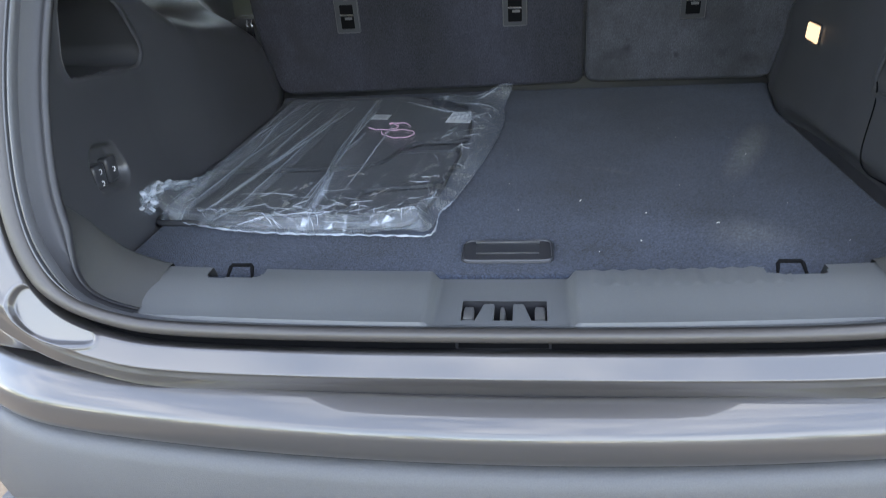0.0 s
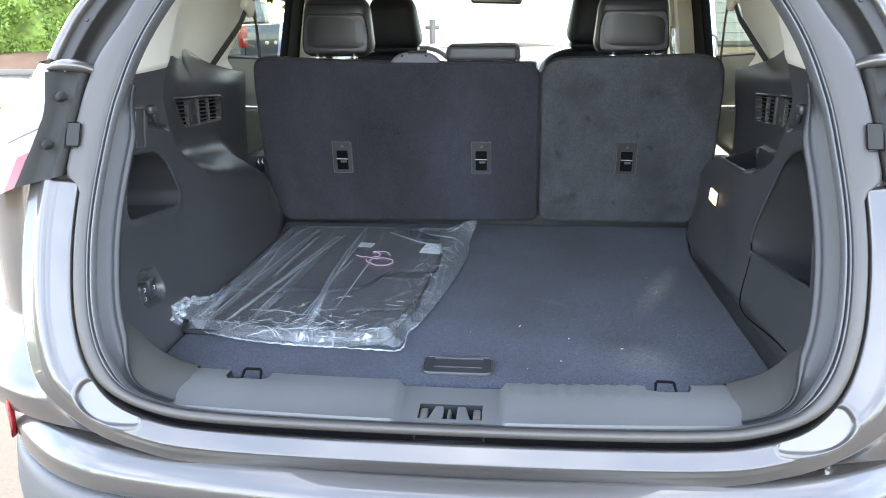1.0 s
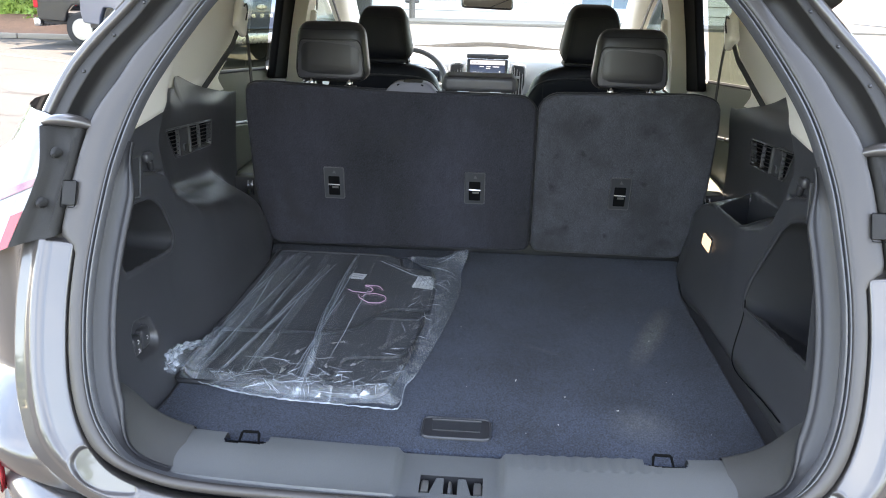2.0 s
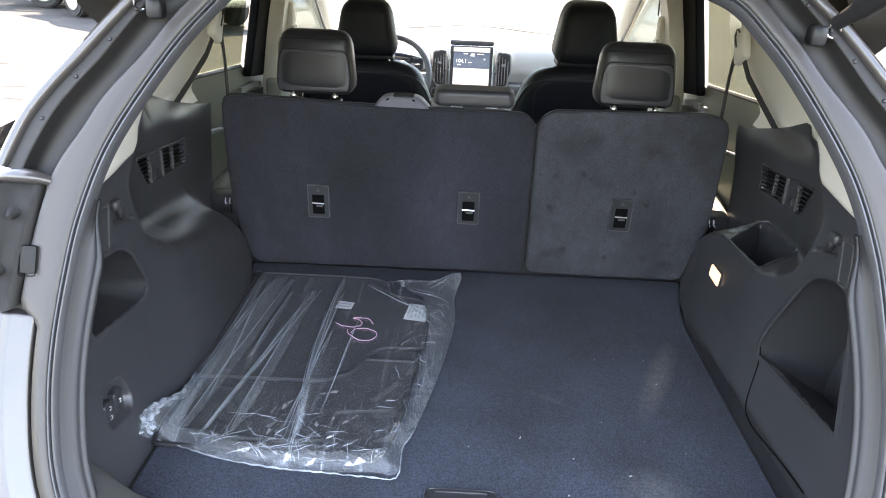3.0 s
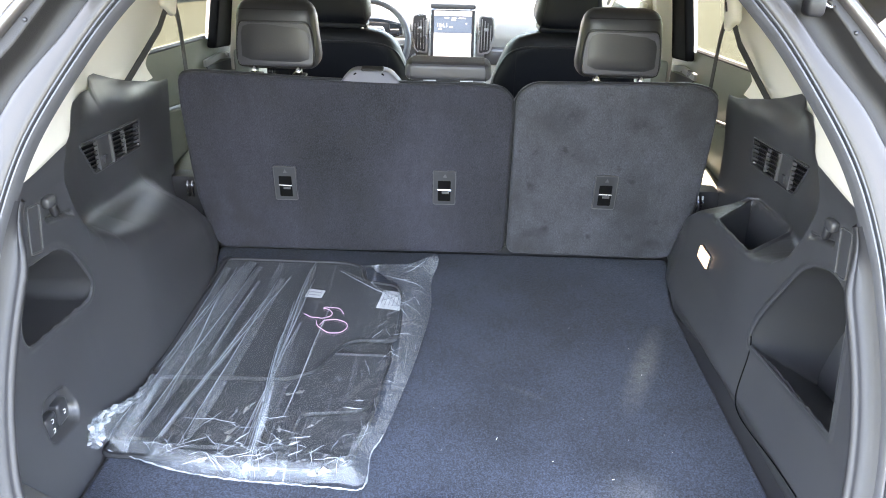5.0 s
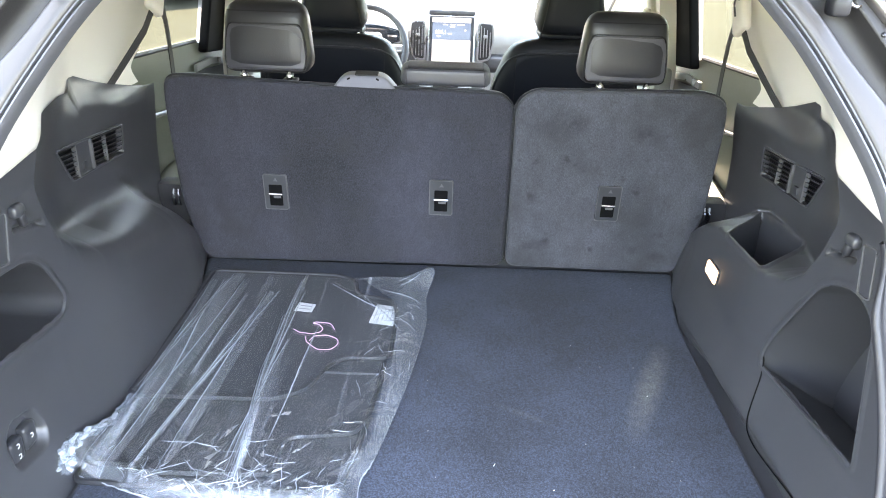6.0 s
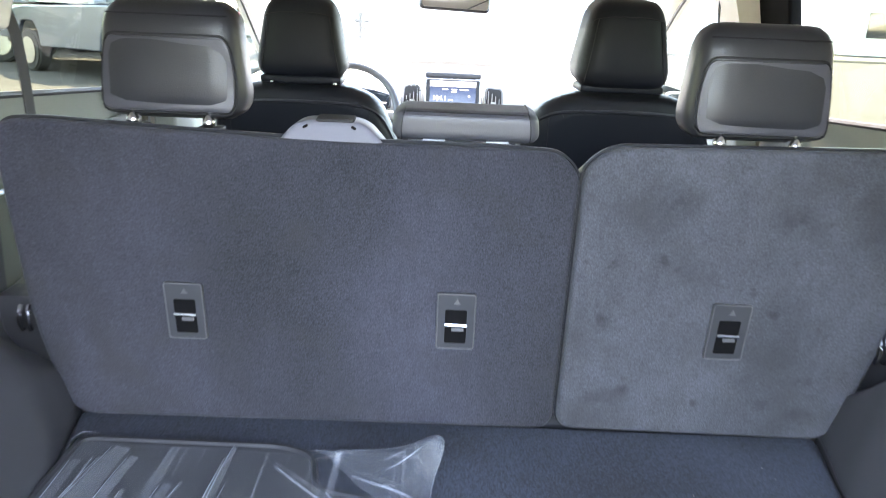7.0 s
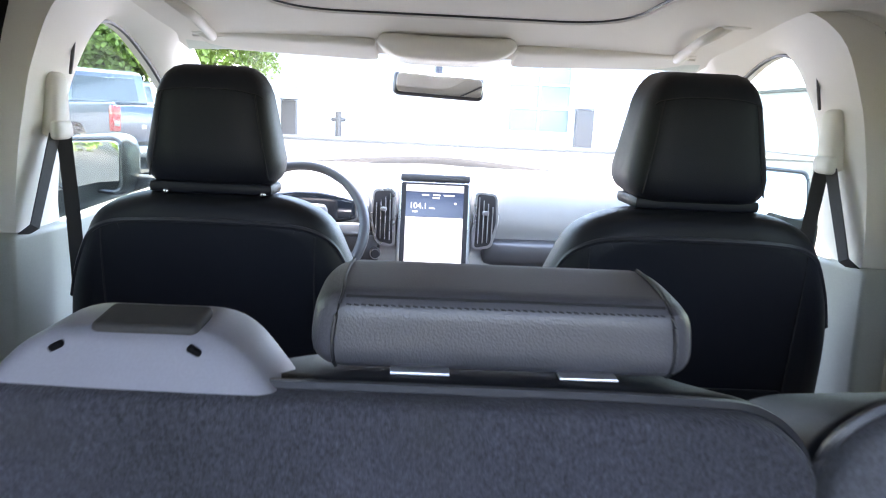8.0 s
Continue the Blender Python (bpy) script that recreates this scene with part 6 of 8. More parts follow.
bm = bmesh.new()
rbox(bm, (0, 3.34, 1.545), (0.32, 0.24, 0.056), 0.026, 9, fn=lambda p: (p.x * (1 - 0.25 * max(0, -p.z / 0.03)), p.y, p.z - 0.006 * math.cos(p.x * 9)))
part("housing", bm, BEIGE, con)
bm = bmesh.new()
rbox(bm, (0, 3.28, 1.5145), (0.14, 0.05, 0.006), 0.003, 3)
part("lens", bm, HEADLINER, con)

# rear-view mirror
rv = thing("rear_view_mirror", (-0.01, 3.55, 1.44), "black framed rear-view mirror", "mirror")
turn = Euler((radians(-4), radians(2), radians(8))).to_matrix()
bm = bmesh.new()
rbox(bm, (-0.010, 3.56, 1.468), (0.248, 0.035, 0.066), 0.016, 8, turn=turn)
part("frame", bm, TRIM_BLACK, rv)
bm = bmesh.new()
mm = Matrix.Translation((-0.010, 3.56, 1.468)) @ turn.to_4x4()
slab(bm, round_poly([(-0.116, -0.025), (0.116, -0.025), (0.116, 0.025), (-0.116, 0.025)], 0.014), lambda a, b, c: mm @ Vector((a, -0.0165 - c, b)), 0.002, 0.0006)
part("glass", bm, MIRROR, rv, "mirror glass")
bm = bmesh.new()
tube(bm, [(-0.01, 3.575, 1.49), (-0.01, 3.60, 1.525)], 0.012, 8)
part("stem", bm, TRIM_BLACK, rv)

# windscreen
rows = []
for u in np.linspace(0, 1, 12):
    rows.append([(x * (0.62 + 0.12 * (1 - u)) / 0.62, 4.52 - 1.08 * u - 0.35 * (1 - 0.5 * u) * (x / 0.62) ** 2 * 0.5, 1.155 + 0.405 * u - 0.02 * (x / 0.62) ** 2) for x in np.linspace(-0.62, 0.62, 20)])
ws = grid("windscreen", np.array(rows), GLASS, car, "clear windscreen")
ws.visible_shadow = False

# ---- front seats ----


def front_seat(x0, y0, label, tall=0.2155, deep=0.14):
    ob = thing("front_car_seat", (x0, y0 + 0.1, 0.55), label, "car seat", "front seats")
    outline = round_poly([(-0.235, 0.62), (0.235, 0.62), (0.256, 0.95), (0.250, 1.08), (0.195, 1.215), (0.12, 1.248), (-0.12, 1.248), (-0.195, 1.215), (-0.250, 1.08), (-0.256, 0.95)],
                         [0.05, 0.05, 0.2, 0.12, 0.09, 0.06, 0.06, 0.09, 0.12, 0.2], 6)

    def at(a, b, c):
        return Vector((x0 + a, y0 - 0.12 * (b - 1.0) + c - 0.025 * math.cos(a / 0.24 * 1.5), b))
    bm = bmesh.new()
    slab(bm, outline, at, 0.13, 0.05, 7)
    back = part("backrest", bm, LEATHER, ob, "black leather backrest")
    def skin(a, b, c=0.0):
        e = min(0.05, max(0.0, float(inside_distance(outline, np.array([a]), np.array([b]))[0])))
        return at(a, b, 0.05 - math.sqrt(max(0.0, 0.05 ** 2 - (0.05 - e) ** 2)) + c)
    bm = bmesh.new()
    tube(bm, [skin(a, b, 0.0005) for a, b in smooth_line([(-0.244, 1.06), (-0.225, 1.125), (-0.185, 1.185), (-0.10, 1.205), (0.10, 1.205), (0.185, 1.185), (0.225, 1.125), (0.244, 1.06)], 8)], 0.0046, 6)
    part("yoke_seam", bm, LEATHER_SOFT, back)
    for a in (-0.172, 0.172):
        bm = bmesh.new()
        tube(bm, [skin(a, b, 0.0003) for b in np.linspace(0.70, 1.185, 16)], 0.0018, 5)
        part("panel_seam", bm, SEAM, back)
    bm = bmesh.new()
    slab(bm, round_poly([(-0.17, 0.66), (0.17, 0.66), (0.17, 0.96), (-0.17, 0.96)], 0.02), lambda a, b, c: at(a, b, -0.004 - c), 0.006, 0.002)
    part("map_pocket", bm, LEATHER, back)
    bm = bmesh.new()
    rbox(bm, (x0, y0 + 0.33, 0.68), (0.48, 0.50, 0.18), 0.06, 7)
    part("cushion", bm, LEATHER, ob)
    bm = bmesh.new()
    rbox(bm, (x0, y0 + 0.30, 0.56), (0.40, 0.40, 0.10), 0.01, 3)
    part("seat_base", bm, TRIM_BLACK, ob)
    headrest(ob, x0, y0 + 0.040 + (deep - 0.14) / 2, 1.2585, 0.240, deep, tall - 0.010, 4, 0.31, LEATHER, (x0 - 0.078, x0 + 0.078), front=True, height=0.018)
    return ob


front_seat(-0.388, 2.735, "black leather driver's seat with headrest", 0.206)
front_seat(0.392, 2.665, "black leather passenger seat set further back", deep=0.20).location.z += 0.013     # set a little higher

# ---- dashboard ----
dash = thing("dashboard", (0, 4.0, 0.5), "light sunlit dashboard with a tall centre screen", "dashboard")
section = [(4.52, 1.150), (4.35, 1.188), (4.15, 1.200), (4.00, 1.192), (3.93, 1.168), (3.905, 1.12), (3.91, 1.04), (3.935, 0.99), (3.94, 0.94), (3.90, 0.90), (3.92, 0.70), (3.98, 0.55)]
sec = smooth_line(section, 4)
P = np.array([[(x, y + 0.10 * (abs(x) / 0.74) ** 2.5 * (1 if y < 4.2 else -1.2), z + 0.012 * math.cos(x * 2)) for y, z in sec] for x in np.linspace(-0.765, 0.765, 60)])
grid("top_pad", P, DASH, dash)
bm = bmesh.new()
rbox(bm, (0.42, 3.93, 0.955), (0.52, 0.10, 0.085), 0.03, 7)
part("glovebox_trim", bm, TRIM, dash, "dark lower trim band")
bm = bmesh.new()
rbox(bm, (-0.30, 3.925, 0.955), (0.25, 0.10, 0.10), 0.02, 6)
part("lower_trim", bm, TRIM, dash)
# instrument hood
bm = bmesh.new()
rbox(bm, (-0.39, 3.86, 1.10), (0.36, 0.16, 0.15), 0.06, 9, fn=lambda p: (p.x, p.y, p.z * (1 - 0.5 * (p.x / 0.18) ** 2)))
hood = part("instrument_hood", bm, DASH, dash)
bm = bmesh.new()
rbox(bm, (-0.39, 3.777, 1.095), (0.30, 0.02, 0.105), 0.009, 7, fn=lambda p: (p.x, p.y, p.z * (1 - 0.5 * (p.x / 0.15) ** 2)))
part("instrument_face", bm, GLASS_DARK, hood, "dark instrument face")
# centre screen in its silver frame
turn = Euler((radians(-8), 0, 0)).to_matrix()
mm = Matrix.Translation((-0.001, 3.868, 1.06)) @ turn.to_4x4()
bm = bmesh.new()
rbox(bm, (0, 0.03, -0.01), (0.238, 0.05, 0.285), 0.016, 7)
bm.transform(mm)
scr = part("screen_frame", bm, SATIN, dash, "silver screen frame")
bm = bmesh.new()
rbox(bm, (0, 0.035, 0.136), (0.225, 0.07, 0.028), 0.010, 5)
bm.transform(mm)
part("screen_brow", bm, TRIM, scr)


def on_screen(a, b, c):
    return mm @ Vector((a, 0.003 - c, b))


bm = bmesh.new()
slab(bm, round_poly([(-0.107, -0.15), (0.107, -0.15), (0.107, 0.118), (-0.107, 0.118)], 0.006), on_screen, 0.004, 0.001)
part("bezel", bm, TRIM_BLACK, scr)
for nm, box, mt in (("title_strip", (-0.092, 0.090, 0.092, 0.112), SCREEN_WHITE), ("radio_pane", (-0.092, 0.010, 0.092, 0.089), SCREEN_BLUE), ("menu_pane", (-0.092, -0.148, 0.092, 0.009), SCREEN_WHITE)):
    bm = bmesh.new()
    a0, b0, a1, b1 = box
    slab(bm, [(a0, b0), (a1, b0), (a1, b1), (a0, b1)], lambda a, b, c: on_screen(a, b, 0.0045 + c), 0.0006, 0.0002)
    part(nm, bm, mt, scr)
tm = mm @ Matrix.Translation((-0.052, -0.0035, 0.044)) @ Matrix.Rotation(radians(90), 4, "X")
text_part("station_text", "104.1", tm, 0.026, SCREEN_TEXT, scr)
for a, b, w, h, mt in ([(-0.062, 0.026, 0.016, 0.005, SCREEN_TEXT), (-0.008, 0.038, 0.018, 0.003, SCREEN_TEXT), (-0.03, 0.080, 0.022, 0.004, SCREEN_TEXT), (0.006, 0.080, 0.022, 0.004, SCREEN_TEXT),
                        (0.045, 0.080, 0.034, 0.004, SCREEN_TEXT), (0.004, 0.071, 0.022, 0.004, SCREEN_TEXT), (0.066, 0.055, 0.006, 0.006, SCREEN_TEXT), (-0.078, 0.101, 0.010, 0.007, SCREEN_GREY),
                        (-0.055, 0.101, 0.010, 0.007, SCREEN_GREY), (-0.06, -0.132, 0.042, 0.004, SCREEN_GREY), (0.05, -0.136, 0.03, 0.004, SCREEN_GREY)]
                       + [(-0.062 + 0.031 * i, -0.022 - 0.030 * j, 0.014, 0.004, SCREEN_GREY) for j in range(3) for i in range(5)]):
    bm = bmesh.new()
    slab(bm, [(a - w / 2, b - h / 2), (a + w / 2, b - h / 2), (a + w / 2, b + h / 2), (a - w / 2, b + h / 2)], lambda p, q, c: on_screen(p, q, 0.0052 + c), 0.0005, 0.0001)
    part("screen_mark", bm, mt, scr)
# tall vents either side
for s in (-1, 1):
    bm = bmesh.new()
    poly = round_poly([(0.132, 0.975), (0.180, 0.985), (0.198, 1.06), (0.192, 1.145), (0.136, 1.15)], 0.012)
    slab(bm, inset(poly, -0.010).tolist(), lambda a, b, c: Vector((s * a, 3.885 - c + 0.0 * b, b)), 0.012, 0.004)
    v = part("dash_vent", bm, SATIN, dash, "silver edged dash vent")
    bm = bmesh.new()
    slab(bm, poly, lambda a, b, c: Vector((s * a, 3.8735 - c, b)), 0.002, 0.0005)
    part("vent_dark", bm, TRIM_BLACK, v)
    for i in range(4):
        x = 0.142 + 0.0145 * i
        bm = bmesh.new()
        rbox(bm, (s * x, 3.869, 1.065 - 0.004 * i), (0.004, 0.010, 0.150 - 0.012 * i), 0.0015, 3)
        part("vane", bm, SATIN, v)
    bm = bmesh.new()
    rbox(bm, (s * 0.163, 3.866, 1.09), (0.022, 0.008, 0.014), 0.003, 3)
    part("vane_tab", bm, SATIN, v)
# starter button
bm = bmesh.new()
bmesh.ops.create_cone(bm, cap_ends=True, segments=24, radius1=0.019, radius2=0.017, depth=0.02, matrix=Matrix.Translation((-0.185, 3.868, 0.945)) @ Matrix.Rotation(radians(90), 4, "X"))
st = part("starter_button", bm, SATIN, dash, "silver ringed starter button")
bm = bmesh.new()
bmesh.ops.create_cone(bm, cap_ends=True, segments=24, radius1=0.014, radius2=0.014, depth=0.004, matrix=Matrix.Translation((-0.185, 3.857, 0.945)) @ Matrix.Rotation(radians(90), 4, "X"))
part("button_face", bm, TRIM_BLACK, st)

# steering wheel
wheel_at = Matrix.Translation((-0.385, 3.60, 1.065)) @ Matrix.Rotation(radians(66), 4, "X")
stw = thing("steering_wheel", (-0.385, 3.62, 0.95), "grey leather steering wheel lit by the sun", "steering wheel")
bm = bmesh.new()
tube(bm, [wheel_at @ Vector((0.183 * math.cos(t), 0.183 * math.sin(t), 0)) for t in np.linspace(0, 2 * math.pi, 48, endpoint=False)], 0.0155, 12, closed=True)
part("rim", bm, TRIM, stw)
bm = bmesh.new()
rbox(bm, (0, 0, -0.015), (0.15, 0.14, 0.05), 0.02, 6)
bm.transform(wheel_at)
part("hub", bm, TRIM, stw)
for a in (0, 180, 270):
    bm = bmesh.new()
    m2 = wheel_at @ Matrix.Rotation(radians(a), 4, "Z")
    rbox(bm, (0.12, 0, -0.012), (0.12, 0.035, 0.018), 0.007, 4)
    bm.transform(m2)
    part("spoke", bm, SATIN, stw, "silver spoke")
bm = bmesh.new()
tube(bm, [(-0.385, 3.63, 1.05), (-0.385, 3.92, 0.94)], 0.045, 14)
part("column", bm, TRIM, stw)
# centre tunnel
bm = bmesh.new()
rbox(bm, (0, 3.35, 0.70), (0.24, 1.0, 0.30), 0.04, 7)
tun = thing("centre_console", (0, 3.35, 0.55), "dark centre console between the front seats", "console")
part("body", bm, TRIM, tun)

# ---- boxed-up floor mats in a clear bag ----
rng = np.random.default_rng(7)


def mat_piece(name, poly, z0, thick, label, parent=None):
    ob = thing(name, (sum(p[0] for p in poly) / len(poly), sum(p[1] for p in poly) / len(poly), z0), label, "floor mat", "floor mats")
    bm = bmesh.new()
    slab(bm, poly, lambda a, b, c: Vector((a, b, z0 + c)), thick, 0.002)
    part("carpet", bm, MAT_CARPET, ob)
    bm = bmesh.new()
    tube(bm, [(a, b, z0 + thick * 0.8) for a, b in inset(poly, 0.001)], 0.0054, 6, closed=True)
    part("binding", bm, MAT_EDGE, ob, "black bound edge")
    return ob


mat_piece("floor_mat", round_poly([(-0.555, 1.075), (-0.40, 1.070), (-0.375, 1.055), (-0.155, 1.055), (-0.135, 1.08), (-0.115, 1.20), (-0.098, 1.44), (-0.105, 1.46), (-0.55, 1.46)], 0.02),
                      FLOOR, 0.005, "dark charcoal carpet floor mat folded in a bag")
mat_piece("floor_mat", round_poly([(-0.552, 1.115), (-0.46, 1.115), (-0.43, 1.098), (-0.25, 1.102), (-0.245, 1.19), (-0.225, 1.198), (-0.13, 1.212), (-0.112, 1.25), (-0.095, 1.40), (-0.552, 1.40)], 0.02),
                       FLOOR + 0.005, 0.0045, "dark charcoal carpet floor mat folded in a bag")
mat_piece("floor_mat", round_poly([(-0.560, 1.295), (-0.29, 1.298), (-0.235, 1.33), (-0.208, 1.415), (-0.18, 1.447), (-0.088, 1.450), (-0.086, 1.63), (-0.10, 1.70), (-0.185, 1.72), (-0.20, 1.80), (-0.25, 1.822), (-0.555, 1.825)], 0.025),
                      FLOOR + 0.0095, 0.0045, "charcoal floor mat with a stepped edge in a bag")
for nm, quad, bars in (("paper_label", [(-0.318, 1.632), (-0.278, 1.628), (-0.274, 1.664), (-0.314, 1.672)], 2), ("paper_label", [(-0.146, 1.590), (-0.092, 1.580), (-0.088, 1.666), (-0.136, 1.676)], 5)):
    lb = thing(nm, (quad[0][0], quad[0][1], FLOOR + 0.02), "small white printed paper label on the floor mat", "label", "mat labels")
    z0 = FLOOR + 0.0142
    bm = bmesh.new()
    slab(bm, quad, lambda a, b, c: Vector((a, b, z0 + c)), 0.0008, 0.0002)
    part("paper", bm, LABEL, lb)
    q = [Vector((*p, 0)) for p in quad]
    for i in range(bars):
        t = (i + 0.8) / (bars + 0.8)
        if bars == 2:
            a, b = q[0].lerp(q[3], t), q[1].lerp(q[2], t)
        else:
            a, b = q[0].lerp(q[1], t), q[3].lerp(q[2], t)
        a, b = a.lerp(b, 0.18), a.lerp(b, 0.82)
        bm = bmesh.new()
        ribbon(bm, [(a.x, a.y, z0 + 0.0012), (b.x, b.y, z0 + 0.0012)], 0.004 if bars == 2 else 0.0016, 0.0004, side=(0.3, 1, 0) if bars == 2 else (1, 0, 0))
        part("print_bar", bm, PRINT, lb)

# the film: an upper sheet laid over the mats with creases, tucked under at its edges
BAG = smooth_line([(-0.573, 1.845), (-0.50, 1.836), (-0.335, 1.834), (-0.20, 1.826), (-0.10, 1.835), (-0.013, 1.818), (-0.026, 1.735), (-0.022, 1.60), (-0.047, 1.38), (-0.086, 1.16), (-0.104, 1.10),
                   (-0.108, 1.018), (-0.155, 1.014), (-0.245, 1.020), (-0.31, 1.024), (-0.41, 1.040), (-0.495, 1.068), (-0.560, 1.092), (-0.585, 1.14), (-0.572, 1.235), (-0.575, 1.33), (-0.562, 1.48), (-0.568, 1.67)], 4, closed=True)


def crease(x, y):
    """Height of the folds: long pulls along the bag, fine crumple near its mouth."""
    h = np.zeros_like(x)
    for (x0, y0, x1, y1, w, k) in FOLDS:
        dx, dy = x1 - x0, y1 - y0
        L = math.hypot(dx, dy)
        t = ((x - x0) * dx + (y - y0) * dy) / (L * L)
        d = ((x - x0) * dy - (y - y0) * dx) / L
        along = np.exp(-np.clip(np.abs(t - 0.5) - 0.35, 0, None) ** 2 / 0.02)
        h += k * along * np.clip(1 - np.abs(d) / w, 0, None)
    return h


FOLDS = []
PLEATS = []
for i in range(6):
    u = (i / 5) ** 1.2
    xa, xb = -0.535 + 0.30 * u + rng.uniform(-0.02, 0.02), -0.545 + 0.27 * u + rng.uniform(-0.025, 0.025)
    y0, y1 = rng.uniform(1.52, 1.825), rng.uniform(1.07, 1.36)
    FOLDS.append((xa, y0, xb, y1, rng.uniform(0.005, 0.011), rng.uniform(0.003, 0.007)))
    PLEATS.append((xa, y0, xb, y1, rng.uniform(0.003, 0.012) if i % 3 else 0.024))
FOLDS += [(-0.325, 1.81, -0.300, 1.07, 0.008, 0.010), (-0.49, 1.80, -0.535, 1.12, 0.012, 0.010)]
PLEATS += [(-0.318, 1.82, -0.312, 1.09, 0.010), (-0.330, 1.60, -0.300, 1.06, 0.014), (-0.30, 1.50, -0.325, 1.12, 0.006)]
PLEATS += [(-0.478, 1.79, -0.535, 1.10, 0.040), (-0.453, 1.768, -0.505, 1.076, 0.022), (-0.39, 1.651, -0.467, 1.083, 0.012), (-0.498, 1.764, -0.537, 1.318, 0.016), (-0.367, 1.713, -0.468, 1.103, 0.006),
           (-0.323, 1.769, -0.326, 1.389, 0.010), (-0.326, 1.389, -0.292, 1.056, 0.014), (-0.331, 1.449, -0.291, 1.037, 0.006),
           (-0.248, 1.765, -0.037, 1.57, 0.012), (-0.136, 1.753, -0.033, 1.701, 0.014), (-0.168, 1.709, -0.07, 1.55, 0.006)]
for i in range(34):
    a = rng.uniform(0, math.pi)
    cx, cy = rng.uniform(-0.55, -0.11), 1.03 + abs(rng.normal(0, 0.07))
    L = rng.uniform(0.015, 0.06)
    FOLDS.append((cx - L * math.cos(a), cy - L * math.sin(a), cx + L * math.cos(a), cy + L * math.sin(a), rng.uniform(0.004, 0.010), rng.uniform(0.002, 0.005)))
for i in range(30):
    a = rng.uniform(0.2, 1.6)
    cx, cy = rng.uniform(-0.16, -0.03), rng.uniform(1.10, 1.82)
    L = rng.uniform(0.02, 0.07)
    FOLDS.append((cx - L * math.cos(a), cy - L * math.sin(a), cx + L * math.cos(a), cy + L * math.sin(a), rng.uniform(0.006, 0.012), rng.uniform(0.003, 0.009)))

bag = thing("plastic_bag", (-0.32, 1.42, FLOOR), "crumpled clear plastic bag around a stack of floor mats", "plastic bag")
ring_pts = smooth_line(BAG, 3, closed=True)
gx, gy = np.meshgrid(np.arange(-0.60, 0.0, 0.0021), np.arange(1.0, 1.86, 0.0024), indexing="ij")
D = inside_distance(ring_pts, gx, gy)
X, Y = gx.copy(), gy.copy()
rim_x, rim_y = np.nonzero((D < 0) & (D > -0.0035))
for i, j in zip(rim_x, rim_y):                     # draw the outermost points on to the outline
    k = np.argmin((ring_pts[:, 0] - gx[i, j]) ** 2 + (ring_pts[:, 1] - gy[i, j]) ** 2)
    X[i, j], Y[i, j] = ring_pts[k]
edge_fall = smoothstep(0.0, 0.035, D)
inner_h = 0.0150 + 0.003 * np.exp(-((Y - 1.045) / 0.05) ** 2)
near = D > -0.01
fine = np.zeros_like(X)
for i, j in zip(*np.nonzero(near)):
    fine[i, j] = noise.noise(Vector((X[i, j] * 18, Y[i, j] * 18, 3.1))) + 0.3 * noise.noise(Vector((X[i, j] * 60, Y[i, j] * 40, 7.7)))
Zf = FLOOR + 0.003 + edge_fall * (inner_h + 0.0009 * fine) + crease(X, Y) * (0.45 + 0.55 * edge_fall) * 0.55 + 0.0006 * np.abs(fine)
# the raised flap at the far corner and the crimped mouth
Zf += 0.040 * np.exp(-(((X + 0.012) / 0.05) ** 2 + ((Y - 1.82) / 0.05) ** 2))
Zf += 0.016 * np.exp(-(((X + 0.14) / 0.06) ** 2 + ((Y - 1.03) / 0.03) ** 2))
P = np.stack([X, Y, Zf], -1)
ok = D > -0.0035
keep = ok[:-1, :-1] & ok[1:, :-1] & ok[:-1, 1:] & ok[1:, 1:]
sheet = grid("film", P, FILM, bag, angle=30, keep=keep)
loose = bmesh.new()
loose.from_mesh(sheet.data)
bmesh.ops.delete(loose, geom=[v for v in loose.verts if not v.link_faces], context="VERTS")
loose.to_mesh(sheet.data)
loose.free()
# the empty border of the bag, film on film
reach = np.interp(Y, [1.0, 1.1, 1.17, 1.39, 1.55, 1.70, 1.86], [-0.20, -0.12, -0.105, -0.072, -0.085, -0.11, -0.24])
border = ok & ((X > reach + 0.004 * fine) | (D < 0.014 + 0.020 * (Y < 1.16)))
P2 = np.stack([X, Y, Zf + 0.0016 + 0.0012 * np.abs(fine)], -1)
lining = grid("border", P2, FILM_FOLD, bag, angle=30, keep=border[:-1, :-1] & border[1:, :-1] & border[:-1, 1:] & border[1:, 1:])
loose = bmesh.new()
loose.from_mesh(lining.data)
bmesh.ops.delete(loose, geom=[v for v in loose.verts if not v.link_faces], context="VERTS")
loose.to_mesh(lining.data)
loose.free()
# under-turned hem
bm = bmesh.new()
hem = []
for i, (x, y) in enumerate(ring_pts):
    hem.append((x, y, FLOOR + 0.005 + 0.0015 * abs(math.sin(i * 0.9)) + 0.034 * math.exp(-(((x + 0.012) / 0.05) ** 2 + ((y - 1.82) / 0.05) ** 2))))
start = max(range(len(hem)), key=lambda i: hem[i][1])
hem = hem[start:] + hem[:start]
lows = [i for i, q in enumerate(hem) if q[1] < 1.16]
tube(bm, [(x, y, z + 0.0006 * math.sin(i * 2.1)) for i, (x, y, z) in enumerate(hem[lows[0]:lows[-1] + 1])], [0.0007 + 0.0014 * abs(math.sin(i * 0.7) * math.sin(i * 0.23)) for i in range(lows[-1] + 1 - lows[0])], 5)
part("hem", bm, FILM_HEM, bag, "rolled whitish film edge")
bm = bmesh.new()
tube(bm, hem, 0.0012, 4, closed=True)
part("side_fold", bm, FILM_FOLD, bag)
# doubled folds and whitened crease lines lying on the film


